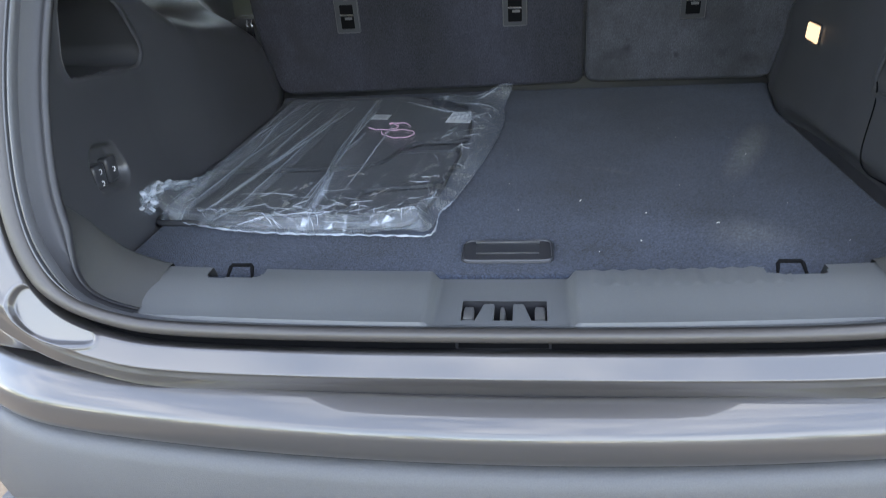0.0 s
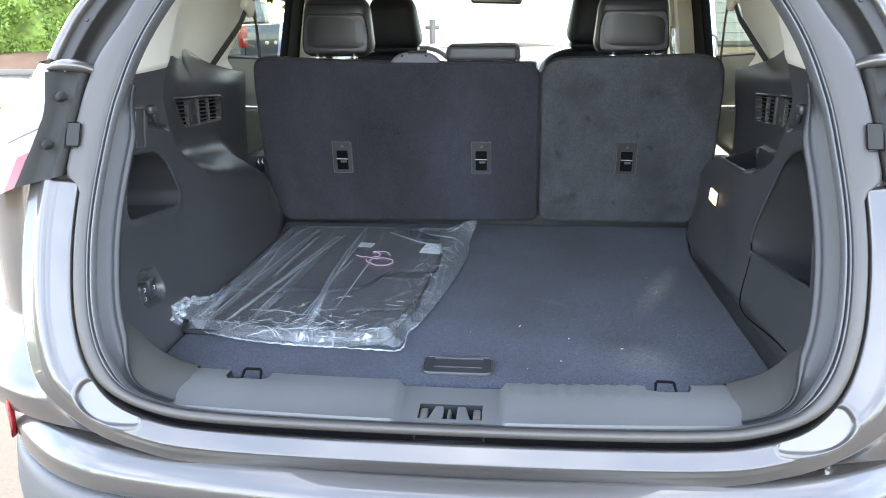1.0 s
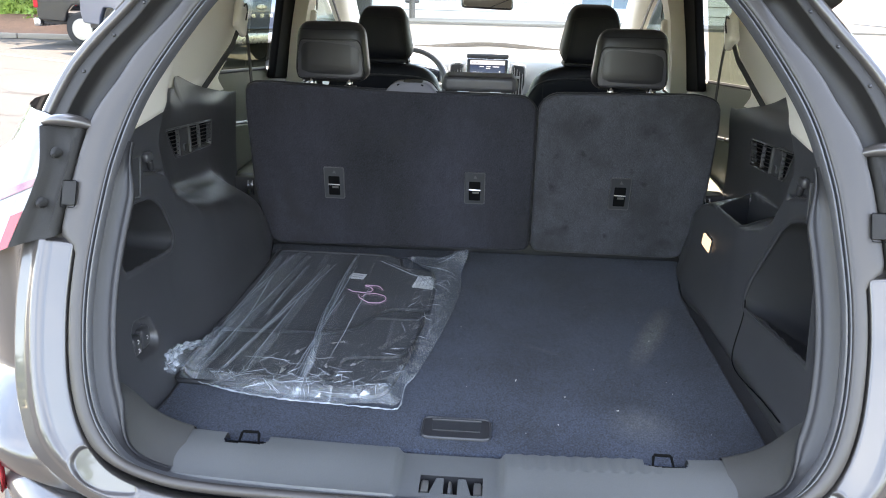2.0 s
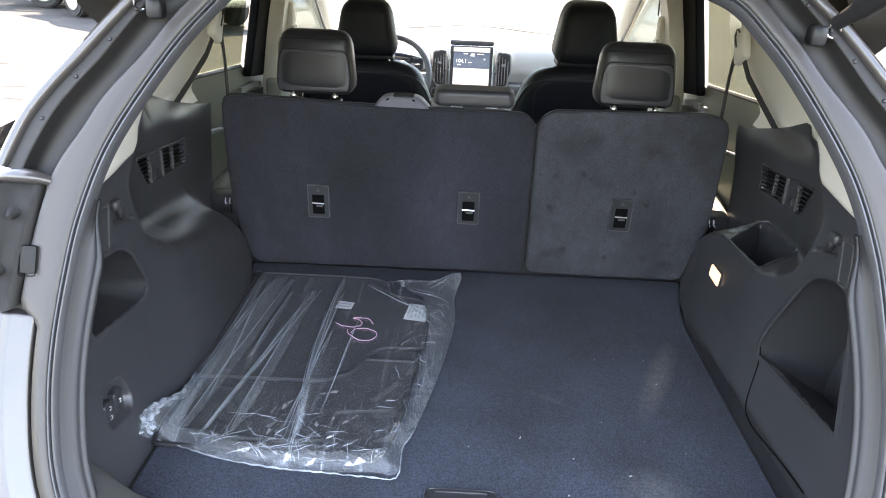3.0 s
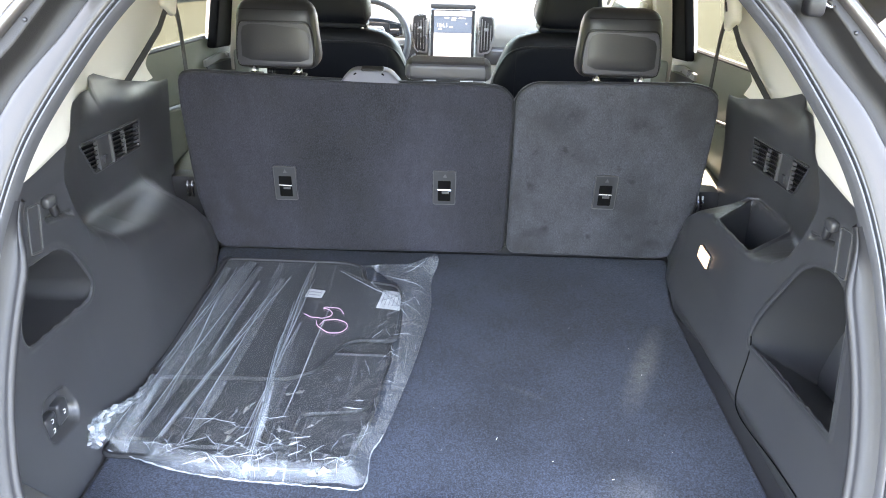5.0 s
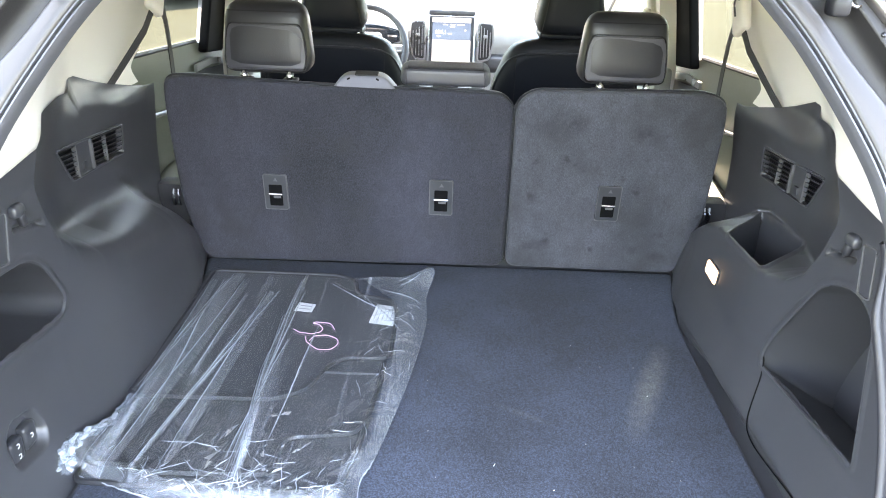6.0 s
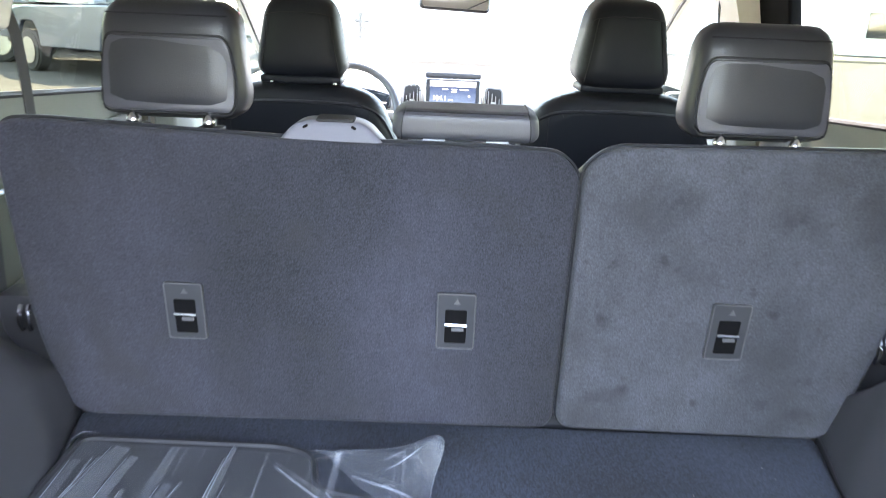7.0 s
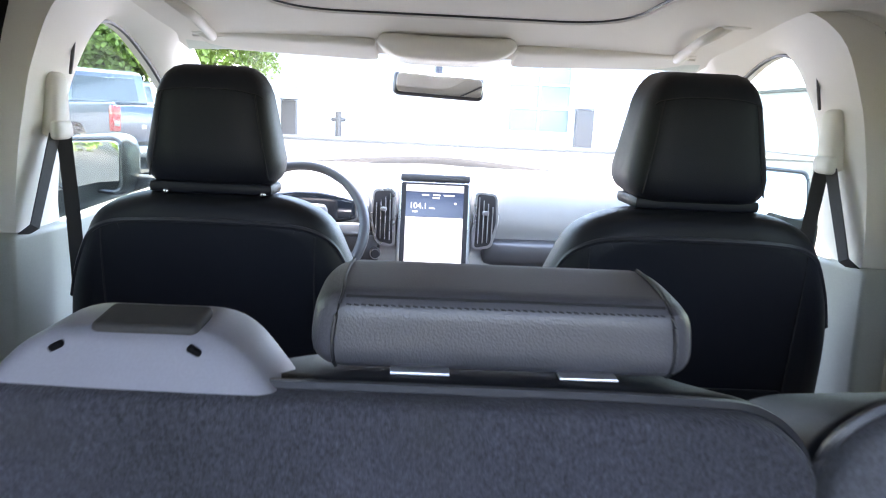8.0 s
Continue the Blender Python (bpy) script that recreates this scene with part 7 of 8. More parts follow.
def film_z(x, y):
    i, j = int(round((x + 0.60) / 0.0021)), int(round((y - 1.0) / 0.0024))
    i, j = min(max(i, 0), X.shape[0] - 1), min(max(j, 0), X.shape[1] - 1)
    return float(Zf[i, j])


def film_line(x0, y0, x1, y1, w, r0, material, name):
    """A strip of doubled film (w over 0) or a thin whitened line along the film, from one point to another."""
    n = max(6, int(math.hypot(x1 - x0, y1 - y0) / 0.012))
    q = Vector((y1 - y0, x0 - x1)).normalized()
    pts = [(x0 + (x1 - x0) * t, y0 + (y1 - y0) * t, t) for t in np.linspace(0, 1, n)]
    bm = bmesh.new()
    if w:
        A, B = [], []
        for x, y, t in pts:
            k = w / 2 * math.sin(math.pi * min(1, max(0.06, t * 1.02))) ** 0.4
            A.append(bm.verts.new((x - q.x * k, y - q.y * k, film_z(x - q.x * k, y - q.y * k) + 0.0030)))
            B.append(bm.verts.new((x + q.x * k, y + q.y * k, film_z(x + q.x * k, y + q.y * k) + 0.0050)))
        for i in range(n - 1):
            bm.faces.new((A[i], A[i + 1], B[i + 1], B[i]))
    else:
        tube(bm, [(x + 0.001 * math.sin(9 * t + x0 * 70), y, film_z(x, y) + 0.0012) for x, y, t in pts], [r0 * math.sin(math.pi * min(0.97, max(0.03, t))) + 0.0002 for x, y, t in pts], 4)
    part(name, bm, material, bag)


for x0, y0, x1, y1, w in PLEATS:
    film_line(x0, y0, x1, y1, w, 0, FILM_FOLD, "pleat")
    q = Vector((y1 - y0, x0 - x1)).normalized() * w / 2
    film_line(x0 + q.x, y0 + q.y, x1 + q.x, y1 + q.y, 0, rng.uniform(0.0005, 0.0009), FILM_CREASE, "crease")
count = 0
while count < 96:
    a = rng.uniform(0, math.pi)
    if count < 66:
        cx, cy = rng.uniform(-0.53, -0.12), 1.035 + abs(rng.normal(0, 0.06))
    else:
        cy = rng.uniform(1.12, 1.80)
        cx = -0.135 + 0.10 * (cy - 1.05) / 0.75 + rng.uniform(-0.05, 0.05)
    L = rng.uniform(0.008, 0.032)
    ends = np.array([[cx - L * math.cos(a), cy - L * math.sin(a)], [cx + L * math.cos(a), cy + L * math.sin(a)]])
    if inside_distance(ring_pts, ends[:, 0], ends[:, 1]).min() < 0.006:
        continue
    film_line(ends[0, 0], ends[0, 1], ends[1, 0], ends[1, 1], 0, rng.uniform(0.0002, 0.0005), FILM_HEM if count % 3 else FILM_CREASE, "crease")
    count += 1
# sharp crumples at the mouth and along the open side: low roofs of film with pointed ends
count = 0
while count < 96:
    if count < 46:
        cx, cy = rng.uniform(-0.50, -0.115), 1.032 + abs(rng.normal(0, 0.035))
        turn = rng.normal(0, 0.5)
    elif count < 68:
        cx, cy = rng.normal(-0.30, 0.10), 1.13 + abs(rng.normal(0, 0.07))
        turn = rng.uniform(0, math.pi)
    else:
        cy = rng.uniform(1.2, 1.80)
        cx = -0.115 + 0.09 * (cy - 1.05) / 0.75 + rng.uniform(-0.045, 0.03)
        turn = math.pi / 2 + rng.normal(0, 0.6)
    w, h = rng.uniform(0.005, 0.017), rng.uniform(0.0014, 0.0042)
    if inside_distance(ring_pts, np.array([cx - w, cx + w]), np.array([cy - h, cy + h])).min() < 0.003:
        continue
    outline = []
    for k in range(7):
        a = 2 * math.pi * k / 7 + rng.normal(0, 0.2)
        u, v = w * math.cos(a) * rng.uniform(0.7, 1.2), h * math.sin(a) * rng.uniform(0.6, 1.3)
        x, y = cx + u * math.cos(turn) - v * math.sin(turn), cy + u * math.sin(turn) + v * math.cos(turn)
        outline.append((x, y, film_z(x, y) + 0.0008))
    bm = bmesh.new()
    ring_v = [bm.verts.new(q) for q in outline]
    tops = []
    for u in (-0.4, 0.35):
        x, y = cx + u * w * math.cos(turn), cy + u * w * math.sin(turn)
        tops.append(bm.verts.new((x, y, film_z(x, y) + rng.uniform(0.0015, 0.0048))))
    for k in range(7):
        a = ring_v[k], ring_v[(k + 1) % 7]
        mid = (a[0].co + a[1].co) / 2
        t = tops[0] if (mid - tops[0].co).length < (mid - tops[1].co).length else tops[1]
        bm.faces.new((a[0], a[1], t))
    part("crumple", bm, FILM_FOLD, bag, smooth=False)
    count += 1
# larger shiny folds
for cx, cy, w, h, turn in ((-0.266, 1.245, 0.024, 0.008, 0.5), (-0.246, 1.100, 0.022, 0.006, 0.25), (-0.305, 1.048, 0.013, 0.014, 0.9), (-0.262, 1.040, 0.018, 0.010, 0.2), (-0.135, 1.052, 0.018, 0.016, 0.9),
                           (-0.178, 1.032, 0.022, 0.008, 0.1), (-0.120, 1.155, 0.012, 0.009, 1.0), (-0.270, 1.145, 0.005, 0.020, 0.3), (-0.403, 1.270, 0.004, 0.010, 0.2), (-0.338, 1.195, 0.004, 0.026, -0.35),
                           (-0.208, 1.160, 0.024, 0.004, 0.9), (-0.385, 1.058, 0.016, 0.005, 0.0), (-0.442, 1.072, 0.014, 0.004, -0.3), (-0.345, 1.120, 0.004, 0.030, -0.3)):
    bm = bmesh.new()
    n = 8
    rim_v, tops = [], []
    for k in range(n):
        a = 2 * math.pi * k / n + rng.normal(0, 0.25)
        u, v = w * math.cos(a) * rng.uniform(0.6, 1.25), h * math.sin(a) * rng.uniform(0.6, 1.25)
        x, y = cx + u * math.cos(turn) - v * math.sin(turn), cy + u * math.sin(turn) + v * math.cos(turn)
        rim_v.append(bm.verts.new((x, y, film_z(x, y) + 0.0010)))
    for u in (-0.45, 0.1, 0.5):
        x, y = cx + u * w * math.cos(turn) + rng.normal(0, h * 0.25), cy + u * w * math.sin(turn) + rng.normal(0, h * 0.25)
        tops.append(bm.verts.new((x, y, film_z(x, y) + rng.uniform(0.002, 0.007))))
    for k in range(n):
        a, b = rim_v[k], rim_v[(k + 1) % n]
        mid = (a.co + b.co) / 2
        t = min(tops, key=lambda q: (q.co - mid).length)
        bm.faces.new((a, b, t))
    part("shiny_fold", bm, FILM_FACET, bag, smooth=False)
# twisted tail at the bag's corner
tail_line = smooth_line([(-0.556, 1.072, FLOOR + 0.036), (-0.566, 1.090, FLOOR + 0.044), (-0.566, 1.118, FLOOR + 0.046), (-0.556, 1.150, FLOOR + 0.040), (-0.546, 1.19, FLOOR + 0.028), (-0.544, 1.25, FLOOR + 0.018), (-0.552, 1.315, FLOOR + 0.010)], 6)
for k in range(11):
    bm = bmesh.new()
    spin, reach = 2 * math.pi * k / 11, 0.0125
    n = len(tail_line)
    line, rr = [], []
    for j, q in enumerate(tail_line):
        t = j / (n - 1)
        w = reach * (1 - 0.75 * t) * (0.75 + 0.35 * math.sin(j * 1.1 + k))
        a = spin + 3.4 * t
        line.append((q[0] + w * math.cos(a) + rng.normal(0, 0.0016), q[1] + rng.normal(0, 0.002) + 0.4 * w * math.sin(a * 1.3), max(q[2] + w * math.sin(a), FLOOR + 0.006)))
        rr.append(0.0018 + 0.0052 * abs(math.sin(j * 0.8 + k * 1.7)) * (1 - 0.6 * t))
    tube(bm, line, rr, 5, flat=0.5)
    part("twist", bm, FILM_HEM if k % 3 == 0 else FILM_FOLD, bag, smooth=False)
# gathered film between the tail and the mats
rows = []
for j, q in enumerate(tail_line[5:]):
    t = j / (len(tail_line) - 6)
    x1 = -0.515 + 0.01 * math.sin(5 * t)
    y1 = 1.072 + (q[1] - 1.072) * (0.55 + 0.45 * t)
    row = []
    for v in np.linspace(0, 1, 14):
        x, y = q[0] + (x1 - q[0]) * v, q[1] + (y1 - q[1]) * v
        z = (q[2] + 0.006) * (1 - v) ** 1.6 + (film_z(x, y) + 0.002) * (1 - (1 - v) ** 1.6)
        row.append((x, y, z + 0.0035 * math.sin(math.pi * v) * math.sin(j * 1.9 + 3 * v)))
    rows.append(row)
grid("gather", np.array(rows), FILM_FOLD, bag, "gathered film at the bag's tied corner", angle=25)

# pink marker strokes on the film
for stroke in ([(-0.300, 1.553), (-0.283, 1.541), (-0.262, 1.537), (-0.247, 1.541), (-0.238, 1.556), (-0.246, 1.573), (-0.262, 1.582), (-0.250, 1.586), (-0.225, 1.580), (-0.212, 1.556)],
               [(-0.268, 1.524), (-0.262, 1.504), (-0.240, 1.480), (-0.218, 1.475), (-0.200, 1.490), (-0.199, 1.512), (-0.213, 1.528), (-0.236, 1.532), (-0.252, 1.524), (-0.258, 1.508)]):
    pts = smooth_line(stroke, 5)
    bm = bmesh.new()
    tube(bm, [(x - 0.001, y - 0.012, FLOOR + 0.0205 + 0.0006 * math.sin(i)) for i, (x, y) in enumerate(pts)], 0.0008, 5)
    part("marker_stroke", bm, INK, bag, "pink marker stroke")

# lint and crumbs on the carpet
lint = bmesh.new()
for i in range(20):
    x, y = rng.uniform(-0.05, 0.50), rng.uniform(0.90, 1.85)
    L = rng.uniform(0.0006, 0.0014)
    a = rng.uniform(0, 3.14)
    rbox(lint, (x, y, FLOOR + 0.0007), (L, 0.0008, 0.0008), 0.0002, 1, turn=Euler((0, 0, a)).to_matrix())
for x, y, L, a in ((0.112, 1.155, 0.007, 1.2), (0.205, 1.10, 0.003, 0.4), (0.30, 1.06, 0.005, 0.3), (0.415, 1.37, 0.004, 1.0), (0.185, 1.0, 0.003, 2.0)):
    rbox(lint, (x, y, FLOOR + 0.0012), (L, 0.0014, 0.0012), 0.0004, 1, turn=Euler((0, 0, a)).to_matrix())
tagged(part("lint", lint, FLUFF), "white lint specks scattered over the cargo carpet", "lint", kind="stuff")

# ---- outside: lot, hedge, trees, building, trucks ----
bm = bmesh.new()
bmesh.ops.create_grid(bm, x_segments=60, y_segments=60, size=600)
tagged(part("ground", bm, ASPHALT), "sunbleached pale asphalt parking lot", "ground", kind="structure")

# painted bay lines and tar-dark cracks
for x0, y0, x1, y1 in ((-13.2, 17.13, -7.95, 14.26), (-14.6, 22.05, -9.4, 18.83), (-12.0, 12.0, -6.75, 9.13)):
    q = Vector((y1 - y0, x0 - x1)).normalized() * 0.05
    bm = bmesh.new()
    slab(bm, [(x0 + q.x, y0 + q.y), (x1 + q.x, y1 + q.y), (x1 - q.x, y1 - q.y), (x0 - q.x, y0 - q.y)], lambda a, b, c: Vector((a, b, 0.001 + c)), 0.004, 0.001)
    tagged(part("bay_line", bm, LINE_PAINT), "worn white painted bay line on the asphalt", "road marking", "bay lines", kind="structure")
rc = np.random.default_rng(41)
CRACKS = [[(-10.5, 13.5), (-8.9, 13.09), (-8.29, 12.9), (-7.45, 12.55), (-6.6, 12.9)], [(-8.4, 10.3), (-6.99, 10.16), (-6.25, 9.99), (-5.5, 10.45)], [(-7.0, 8.6), (-5.78, 8.31), (-4.7, 8.5)],
          [(-8.5, 11.2), (-8.19, 12.0), (-8.01, 12.63)], [(-6.9, 10.2), (-6.02, 9.88), (-5.5, 9.41), (-5.16, 9.34)], [(-5.6, 7.9), (-4.6, 7.73), (-3.6, 7.9)], [(-12.0, 18.2), (-10.4, 17.5), (-9.2, 17.9)]]
for i in range(12):
    x, y = rc.uniform(-13, 9), rc.uniform(5, 24)
    a = rc.uniform(0, math.pi)
    CRACKS.append([(x + k * 0.8 * math.cos(a) + rc.normal(0, 0.15), y + k * 0.8 * math.sin(a) + rc.normal(0, 0.15)) for k in range(5)])
bm = bmesh.new()
for line in CRACKS:
    pts = smooth_line(line, 9)
    rail = []
    for k, (x, y) in enumerate(pts):
        d = pts[min(k + 1, len(pts) - 1)] - pts[max(k - 1, 0)]
        d = d / (np.hypot(*d) + 1e-9)
        w = 0.012 * (0.5 + rc.uniform(0, 1)) * math.sin(math.pi * (0.08 + 0.84 * k / (len(pts) - 1)))
        jx, jy = rc.normal(0, 0.02, 2)
        rail.append([bm.verts.new((x + jx + e * w * -d[1], y + jy + e * w * d[0], 0.003)) for e in (-1, 1)])
    for a, b in zip(rail, rail[1:]):
        bm.faces.new((a[0], a[1], b[1], b[0]))
tagged(part("asphalt_cracks", bm, TAR), "dark cracks running through the asphalt", "cracks", kind="stuff")

bm = bmesh.new()
rbox(bm, (-26.3, 23.3, 0.07), (29.4, 6.0, 0.14), 0.05, 12, fn=lambda p: (p.x, p.y, p.z + (0.42 * float(smoothstep(-2.9, -1.6, np.array(p.y))) if p.z > 0 else 0)))
tagged(part("hedge_bed", bm, MULCH), "brown mulch bed behind a kerb", "ground", kind="structure")
kerbs = thing("kerb", (-26, 20.2, 0), "pale concrete kerb along the hedge bed", "kerb", kind="structure")
proto = None
for i in range(15):
    bm = bmesh.new() if proto is None else None
    if proto is None:
        rbox(bm, (0, 0, 0.075), (1.97, 0.18, 0.15), 0.03, 3)
        proto = part("kerb_stone", bm, KERB)
        ob = proto
    else:
        ob = new("kerb_stone", proto.data)
    ob.location = (-40 + 2 * i, 20.2, 0)
    attach(ob, kerbs)


def leaf_cloud(name, centres, per, spread, size, material, parent=None, label="", seed=1):
    """Many small leaves, each a bent quad, gathered round the centres."""
    r = np.random.default_rng(seed)
    n = len(centres) * per
    C = np.repeat(np.array(centres, float), per, 0)
    d = r.normal(0, 1, (n, 3))
    d /= np.linalg.norm(d, axis=1)[:, None]
    C += d * (np.array(spread) * r.uniform(0.55, 1.0, (n, 1)))
    a = r.normal(0, 1, (n, 3))
    a /= np.linalg.norm(a, axis=1)[:, None]
    b = np.cross(a, r.normal(0, 1, (n, 3)))
    b /= np.linalg.norm(b, axis=1)[:, None]
    s = size * r.uniform(0.6, 1.3, (n, 1))
    V = np.stack([C - a * s, C + b * s * 0.55, C + a * s, C - b * s * 0.55], 1).reshape(-1, 3)
    F = np.arange(n * 4).reshape(-1, 4)
    me = bpy.data.meshes.new(name)
    me.from_pydata(V.tolist(), [], F.tolist())
    return finish(name, me, material, parent, label, False)


r = np.random.default_rng(3)
cs = []
for i in range(900):
    x = r.uniform(-40, -12.2)
    top = 3.0 + 0.25 * math.sin(x * 1.3)
    cs.append((x, 21.9 + r.uniform(-0.3, 1.4) + 0.2 * math.sin(x * 2.1), r.uniform(0.35, top)))
hedge = leaf_cloud("hedge", cs, 42, (0.42, 0.35, 0.40), 0.075, LEAF, seed=4)
tagged(hedge, "dense bright green clipped hedge", "hedge", kind="stuff")
bm = bmesh.new()
rbox(bm, (-26.2, 23.0, 1.45), (27.6, 1.5, 2.6), 0.3, 6)
tagged(part("hedge_core", bm, LEAF_TREE), "shaded inner mass of the hedge", "hedge", kind="stuff")


def tree(x, y, h, w, seed):
    ob = thing("tree", (x, y, 0), "leafy green broad-crowned tree", "tree", "trees")
    rr = np.random.default_rng(seed)
    bm = bmesh.new()
    tube(bm, smooth_line([(x, y, 0), (x + 0.1, y, h * 0.25), (x - 0.05, y + 0.1, h * 0.55), (x, y, h * 0.85)], 4), [0.22 - 0.016 * i for i in range(13)], 9)
    part("trunk", bm, BARK, ob)
    cs = []
    for i in range(9):
        a = i * 2.4
        tip = (x + w * 0.62 * math.cos(a) * rr.uniform(0.5, 1), y + w * 0.62 * math.sin(a) * rr.uniform(0.5, 1), h * rr.uniform(0.5, 0.95))
        bm = bmesh.new()
        tube(bm, smooth_line([(x, y, h * 0.30), (x + 0.4 * (tip[0] - x), y + 0.4 * (tip[1] - y), h * 0.50), tip], 4), [0.09 - 0.009 * j for j in range(9)], 6)
        part("limb", bm, BARK, ob)
        for k in range(9):
            cs.append((tip[0] + rr.normal(0, w * 0.22), tip[1] + rr.normal(0, w * 0.22), tip[2] + rr.normal(0, h * 0.10)))
    leaf_cloud("crown", cs, 150, (w * 0.24, w * 0.24, h * 0.10), 0.13, LEAF_TREE, ob, seed=seed)


for x, y, h, w, sd in ((-8.2, 27.5, 6.5, 3.4, 21), (-12.0, 27.0, 7.0, 3.8, 22), (-10.2, 26.0, 6.0, 3.4, 23), (-13.5, 33, 7.5, 4.6, 11), (-18.5, 36, 8.5, 5.0, 12), (-24.5, 34, 7.0, 4.6, 13), (-10.0, 38, 6.5, 3.6, 14), (46.0, 84, 6.0, 4.0, 15), (58, 80, 8.0, 4.8, 16)):
    tree(x, y, h, w, sd)

# unseen belt of woodland far behind the car, added to darken its paint's reflections
rw = np.random.default_rng(31)
cs = []
for i in range(520):
    a = rw.uniform(radians(195), radians(345))
    d = rw.uniform(44, 54)
    top = 8.0 + 2.0 * math.sin(a * 17) + 1.2 * math.sin(a * 41)
    cs.append((d * math.cos(a), d * math.sin(a), rw.uniform(0.6, top)))
woods = leaf_cloud("far_woods", cs, 60, (1.3, 1.3, 1.1), 0.34, LEAF_TREE, seed=32)
tagged(woods, "belt of green woodland along the far edge of the lot", "woodland", kind="stuff")

# pale clad building across the lot
BY = 42.0
bld = thing("showroom_building", (6, BY + 5, 0), "long white clad building with tall window panes", "building")
bm = bmesh.new()
wx0, wx1, wz0, wz1 = 4.4, 7.7, 0.75, 4.5
for x0, x1, z0, z1 in ((-9, wx0, 0, 7.5), (wx1, 16.5, 0, 7.5), (wx0, wx1, 0, wz0), (wx0, wx1, wz1, 7.5)):
    rbox(bm, ((x0 + x1) / 2, BY + 0.2, (z0 + z1) / 2), (x1 - x0, 0.4, z1 - z0), 0.01, 2)
wall = part("wall", bm, WALL_WHITE, bld, "white wall")
for i in range(14):
    z = 0.5 + i * 0.5
    for x0, x1 in ((-9, wx0 - 0.1), (wx1 + 0.1, 16.5)):
        bm = bmesh.new()
        rbox(bm, ((x0 + x1) / 2, BY - 0.012, z), (x1 - x0, 0.03, 0.03), 0.01, 2)
        part("cladding_joint", bm, KERB, wall)
win = thing("tall_window", (6, BY, wz0), "tall showroom window with a grid of panes", "window")
for i in range(2):
    for j in range(3):
        bm = bmesh.new()
        rbox(bm, (wx0 + (i + 0.5) * (wx1 - wx0) / 2, BY + 0.12, wz0 + (j + 0.5) * (wz1 - wz0) / 3), ((wx1 - wx0) / 2 - 0.08, 0.03, (wz1 - wz0) / 3 - 0.08), 0.005, 2)
        part("pane", bm, PANE_PALE, win)
for i in range(3):
    bm = bmesh.new()
    rbox(bm, (wx0 + i * (wx1 - wx0) / 2, BY + 0.08, (wz0 + wz1) / 2), (0.10, 0.12, wz1 - wz0), 0.01, 2)
    part("mullion", bm, WALL_WHITE, win)
for j in range(4):
    bm = bmesh.new()
    rbox(bm, ((wx0 + wx1) / 2, BY + 0.08, wz0 + j * (wz1 - wz0) / 3), (wx1 - wx0, 0.11, 0.10), 0.01, 2)
    part("transom", bm, WALL_WHITE, win)
bm = bmesh.new()
rbox(bm, (3.75, BY + 5, 7.6), (25.9, 10.4, 0.3), 0.05, 2)
part("roof", bm, KERB, bld)
bm = bmesh.new()
rbox(bm, (3.75, BY + 10, 3.75), (25.5, 0.3, 7.5), 0.01, 2)
rbox(bm, (-8.8, BY + 5, 3.75), (0.4, 9.6, 7.5), 0.01, 2)
rbox(bm, (16.3, BY + 5, 3.75), (0.4, 9.6, 7.5), 0.01, 2)
part("far_wall", bm, WALL_WHITE, bld)
bm = bmesh.new()
rbox(bm, (4, BY - 2.6, 0.05), (60, 4.4, 0.12), 0.03, 3)
tagged(part("walkway", bm, KERB), "concrete walkway before the building", "pavement", kind="structure")
for x, y, w, h, name, mt, lab in ((-6.9, 40.3, 0.75, 1.7, "utility_cabinet", STEEL_DARK, "grey steel utility cabinet by the building"), (8.2, 40.6, 0.9, 1.9, "utility_cabinet", STEEL_DARK, "grey steel utility cabinet by the building")):
    u = thing(name, (x, y, 0.1), lab, "cabinet", "utility cabinets")
    bm = bmesh.new()
    rbox(bm, (x, y, 0.1 + h / 2), (w, 0.6, h), 0.03, 3)
    part("body", bm, mt, u)
    bm = bmesh.new()
    rbox(bm, (x, y, h + 0.14), (w + 0.1, 0.7, 0.08), 0.02, 3)
    part("cap", bm, mt, u)
post = thing("hydrant_post", (-4.4, 40.2, 0.1), "dark hydrant with a cross head", "hydrant")
bm = bmesh.new()
tube(bm, [(-4.4, 40.2, 0.1), (-4.4, 40.2, 1.35)], 0.16, 10)
part("barrel", bm, STEEL_DARK, post)
bm = bmesh.new()
rbox(bm, (-4.4, 40.2, 0.95), (0.75, 0.2, 0.2), 0.08, 4)
part("outlet", bm, STEEL_DARK, post)

# low pale building and cars' far side to the right
bm = bmesh.new()
rbox(bm, (34, 52, 2.0), (20, 8, 4.0), 0.05, 2)
lowb = thing("low_building", (34, 52, 0), "low white building beyond the lot", "building")
part("wall", bm, WALL_WHITE, lowb)
bm = bmesh.new()
rbox(bm, (34, 52, 4.1), (20.6, 8.6, 0.25), 0.05, 2)
part("roof", bm, KERB, lowb)
for i in range(6):
    bm = bmesh.new()
    rbox(bm, (26 + i * 3.0, 47.98, 1.8), (1.7, 0.1, 1.5), 0.02, 2)
    part("window", bm, GLASS_DARK, lowb)


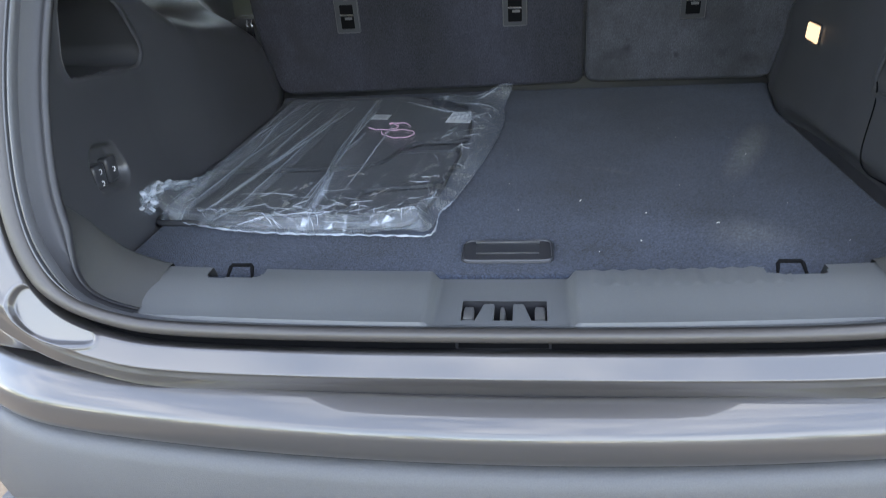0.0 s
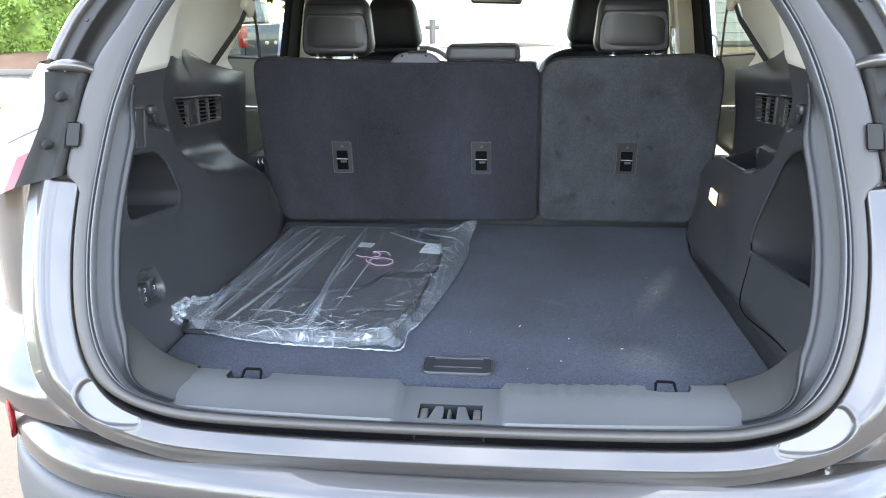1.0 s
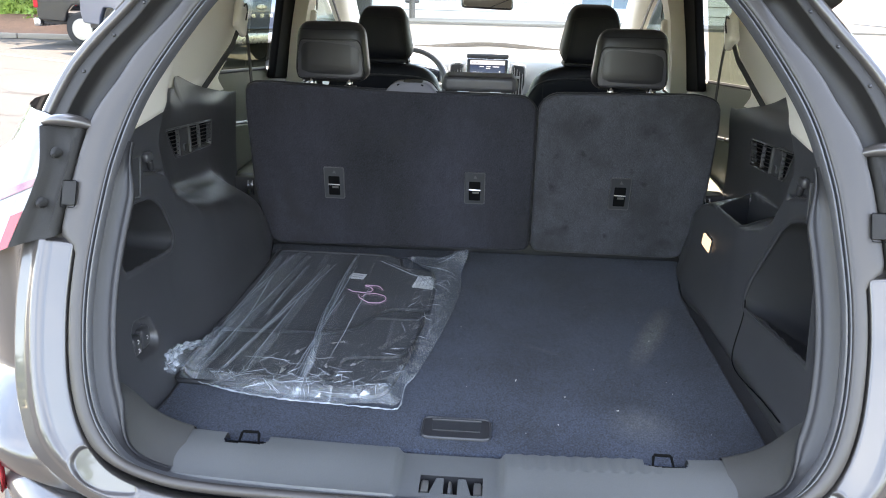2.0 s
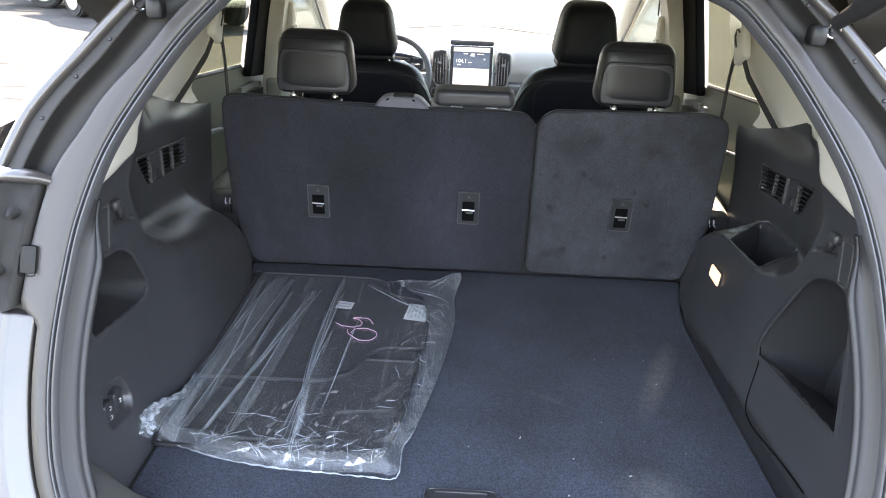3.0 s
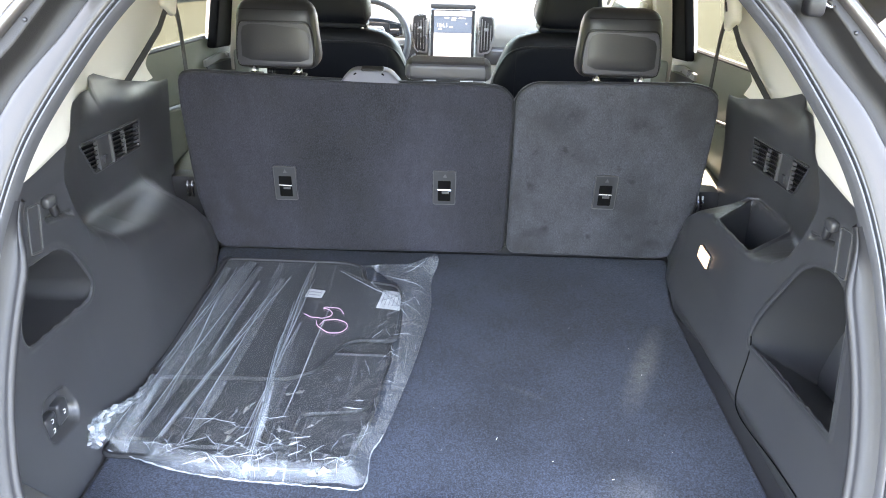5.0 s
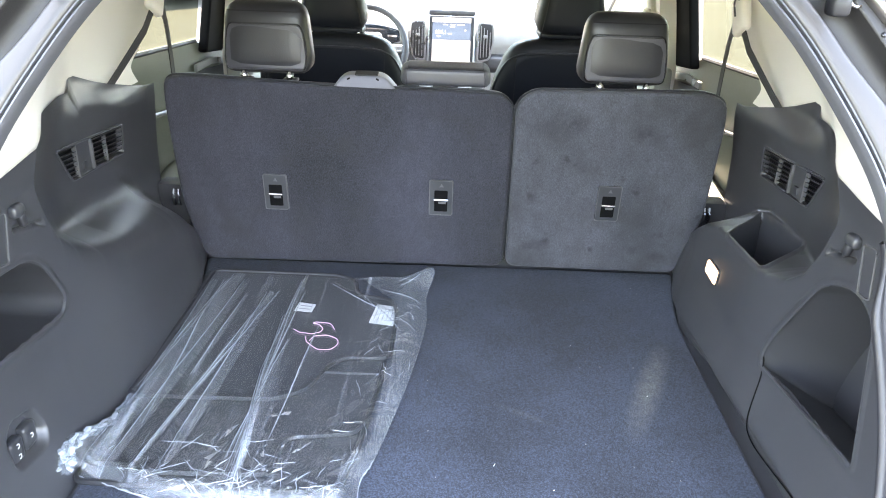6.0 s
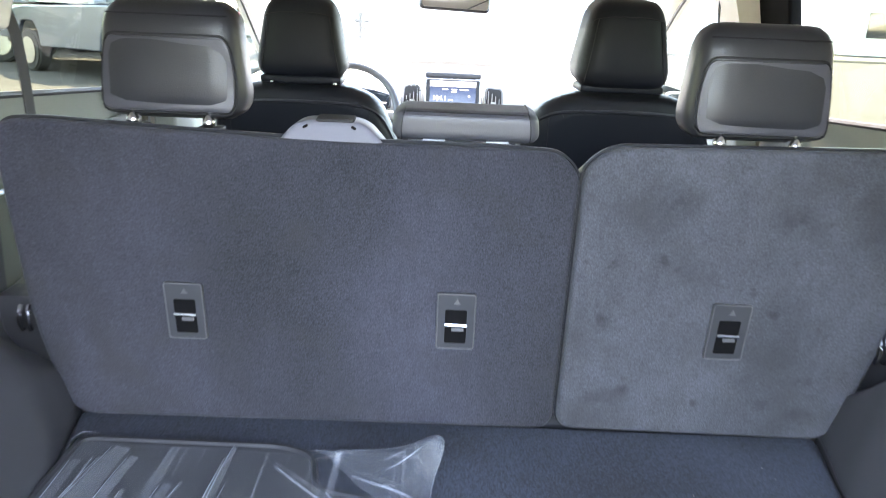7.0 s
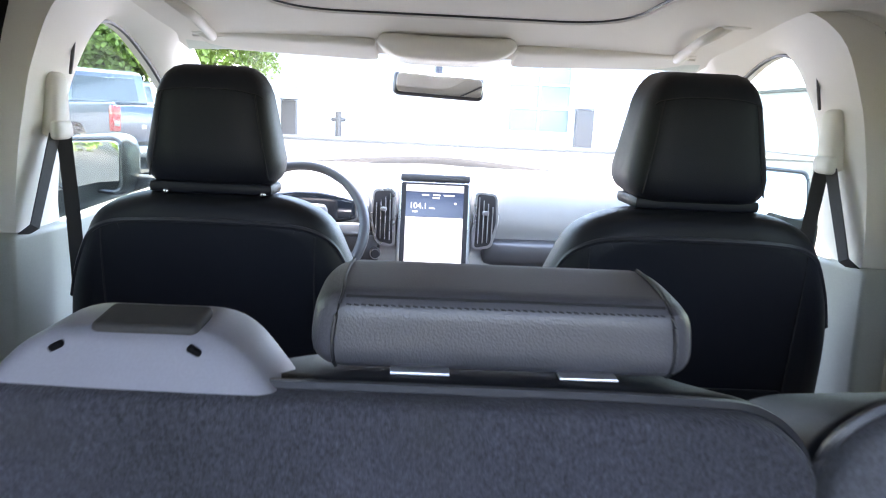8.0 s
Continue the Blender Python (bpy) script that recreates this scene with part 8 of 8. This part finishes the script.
def pickup(place, paint, label):
    """A crew-cab pickup, nose along +y, rear at the origin."""
    ob = thing("pickup_truck", (0, 0, 0), label, "pickup truck", "parked trucks")
    def side(name, poly, x, depth, mt, parent, lab="", r=0.02):
        bm = bmesh.new()
        slab(bm, poly, lambda a, b, c: Vector((x + c, a, b)), depth, r)
        return part(name, bm, mt, parent, lab)
    # bed: sides, floor, tailgate
    low = round_poly([(0.05, 0.62), (0.72, 0.58), (0.78, 0.80), (0.95, 0.98), (1.30, 0.98), (1.48, 0.80), (1.54, 0.52), (3.7, 0.50), (3.75, 0.80), (3.92, 0.98), (4.35, 0.98), (4.55, 0.75), (4.6, 0.6),
                      (5.35, 0.62), (5.45, 0.85), (5.4, 1.15), (4.2, 1.27), (0.03, 1.36)], 0.06, 4)
    for s in (-1, 1):
        side("body_side", low, 0.97 * s - (0.10 if s > 0 else 0), 0.10, paint, ob, r=0.03)
    bm = bmesh.new()
    rbox(bm, (0, 0.85, 0.75), (1.74, 1.6, 0.08), 0.01, 3)
    part("bed_floor", bm, TRIM_BLACK, ob)
    bm = bmesh.new()
    rbox(bm, (0, 0.06, 1.02), (1.74, 0.09, 0.60), 0.03, 6, fn=lambda p: (p.x, p.y - 0.02 * math.cos(p.z * 9), p.z))
    gate2 = part("tailgate", bm, paint, ob)
    bm = bmesh.new()
    rbox(bm, (0, 0.0, 1.13), (0.24, 0.02, 0.10), 0.009, 6, fn=lambda p: (p.x, p.y, p.z * math.sqrt(max(0.05, 1 - (p.x / 0.125) ** 2))))
    part("badge", bm, SATIN, gate2, "plain oval badge")
    for i in range(5):
        bm = bmesh.new()
        rbox(bm, (-0.40 + 0.2 * i, 0.0, 0.97), (0.09, 0.02, 0.07), 0.006, 2)
        part("lettering_bar", bm, SATIN, gate2)
    bm = bmesh.new()
    rbox(bm, (0, -0.02, 0.56), (1.80, 0.18, 0.20), 0.04, 6)
    part("rear_bumper", bm, SATIN, ob, "bright rear bumper")
    for s in (-1, 1):
        bm = bmesh.new()
        rbox(bm, (s * 0.90, 0.045, 1.10), (0.16, 0.13, 0.42), 0.03, 5)
        part("tail_lamp", bm, LENS_RED, ob, "red tail lamp")
        bm = bmesh.new()
        rbox(bm, (s * 0.90, -0.018, 1.02), (0.10, 0.02, 0.09), 0.008, 3)
        part("reverse_lamp", bm, LENS_CLEAR, ob)
    # cab
    cab = round_poly([(1.72, 1.30), (1.80, 1.90), (2.0, 1.96), (3.35, 1.94), (3.75, 1.72), (4.25, 1.28)], 0.08, 5)
    bm = bmesh.new()
    slab(bm, cab, lambda a, b, c: Vector(((c - 0.88) * (1 - 0.16 * max(0, b - 1.3)), a, b)), 1.76, 0.05)
    cabp = part("cab", bm, paint, ob)
    bm = bmesh.new()
    slab(bm, round_poly([(-0.66, 1.38), (0.66, 1.38), (0.60, 1.80), (-0.60, 1.80)], 0.05), lambda a, b, c: Vector((a, 1.715 + (b - 1.3) * 0.135 - c, b)), 0.012, 0.004)
    part("rear_window", bm, GLASS_DARK, cabp, "dark rear window")
    bm = bmesh.new()
    slab(bm, round_poly([(-0.68, 1.34), (0.68, 1.34), (0.60, 1.72), (-0.60, 1.72)], 0.05), lambda a, b, c: Vector((a, 4.24 - (b - 1.3) * 1.12 + c, b)), 0.012, 0.004)
    part("windscreen", bm, GLASS_DARK, cabp)
    for s in (-1, 1):
        for win in ([(1.95, 1.36), (2.75, 1.36), (2.75, 1.82), (2.02, 1.82)], [(2.85, 1.36), (3.95, 1.36), (3.62, 1.70), (3.35, 1.82), (2.85, 1.82)]):
            bm = bmesh.new()
            slab(bm, round_poly(win, 0.04), lambda a, b, c: Vector((s * (0.872 * (1 - 0.16 * max(0, b - 1.3)) + c), a, b)), 0.012, 0.004)
            part("side_window", bm, GLASS_DARK, cabp)
    bm = bmesh.new()
    rbox(bm, (0, 4.85, 1.16), (1.80, 1.15, 0.22), 0.08, 6)
    part("bonnet", bm, paint, ob)
    bm = bmesh.new()
    rbox(bm, (0, 2.7, 0.62), (1.70, 5.2, 0.24), 0.04, 4)
    part("chassis", bm, TRIM_BLACK, ob)
    for s in (-1, 1):
        for wy in (1.12, 4.15):
            bm = bmesh.new()
            bmesh.ops.create_cone(bm, cap_ends=True, segments=32, radius1=0.41, radius2=0.41, depth=0.27, matrix=Matrix.Translation((s * 0.84, wy, 0.41)) @ Matrix.Rotation(radians(90), 4, "Y"))
            bmesh.ops.bevel(bm, geom=[e for e in bm.edges if e.calc_face_angle(0) > 1], offset=0.04, segments=3, affect="EDGES")
            w = part("wheel", bm, TYRE, ob, "black tyre")
            bm = bmesh.new()
            bmesh.ops.create_cone(bm, cap_ends=True, segments=28, radius1=0.26, radius2=0.24, depth=0.02, matrix=Matrix.Translation((s * 0.982, wy, 0.41)) @ Matrix.Rotation(radians(90), 4, "Y"))
            rim2 = part("rim", bm, RIM, w, "alloy rim")
    ob.matrix_basis = place
    return ob


pickup(pose(-4.51, 14.70, 0, 0, 0, 54), TRUCK_BLUE, "blue-grey pickup truck parked with its tailgate shut")
pickup(pose(-6.3, 21.3, 0, 0, 0, 62), TRUCK_SILVER, "silver pickup truck parked in the lot")
pickup(pose(-11.15, 19.0, 0, 0, 0, -88), TRUCK_BLACK, "black pickup truck parked by the hedge")
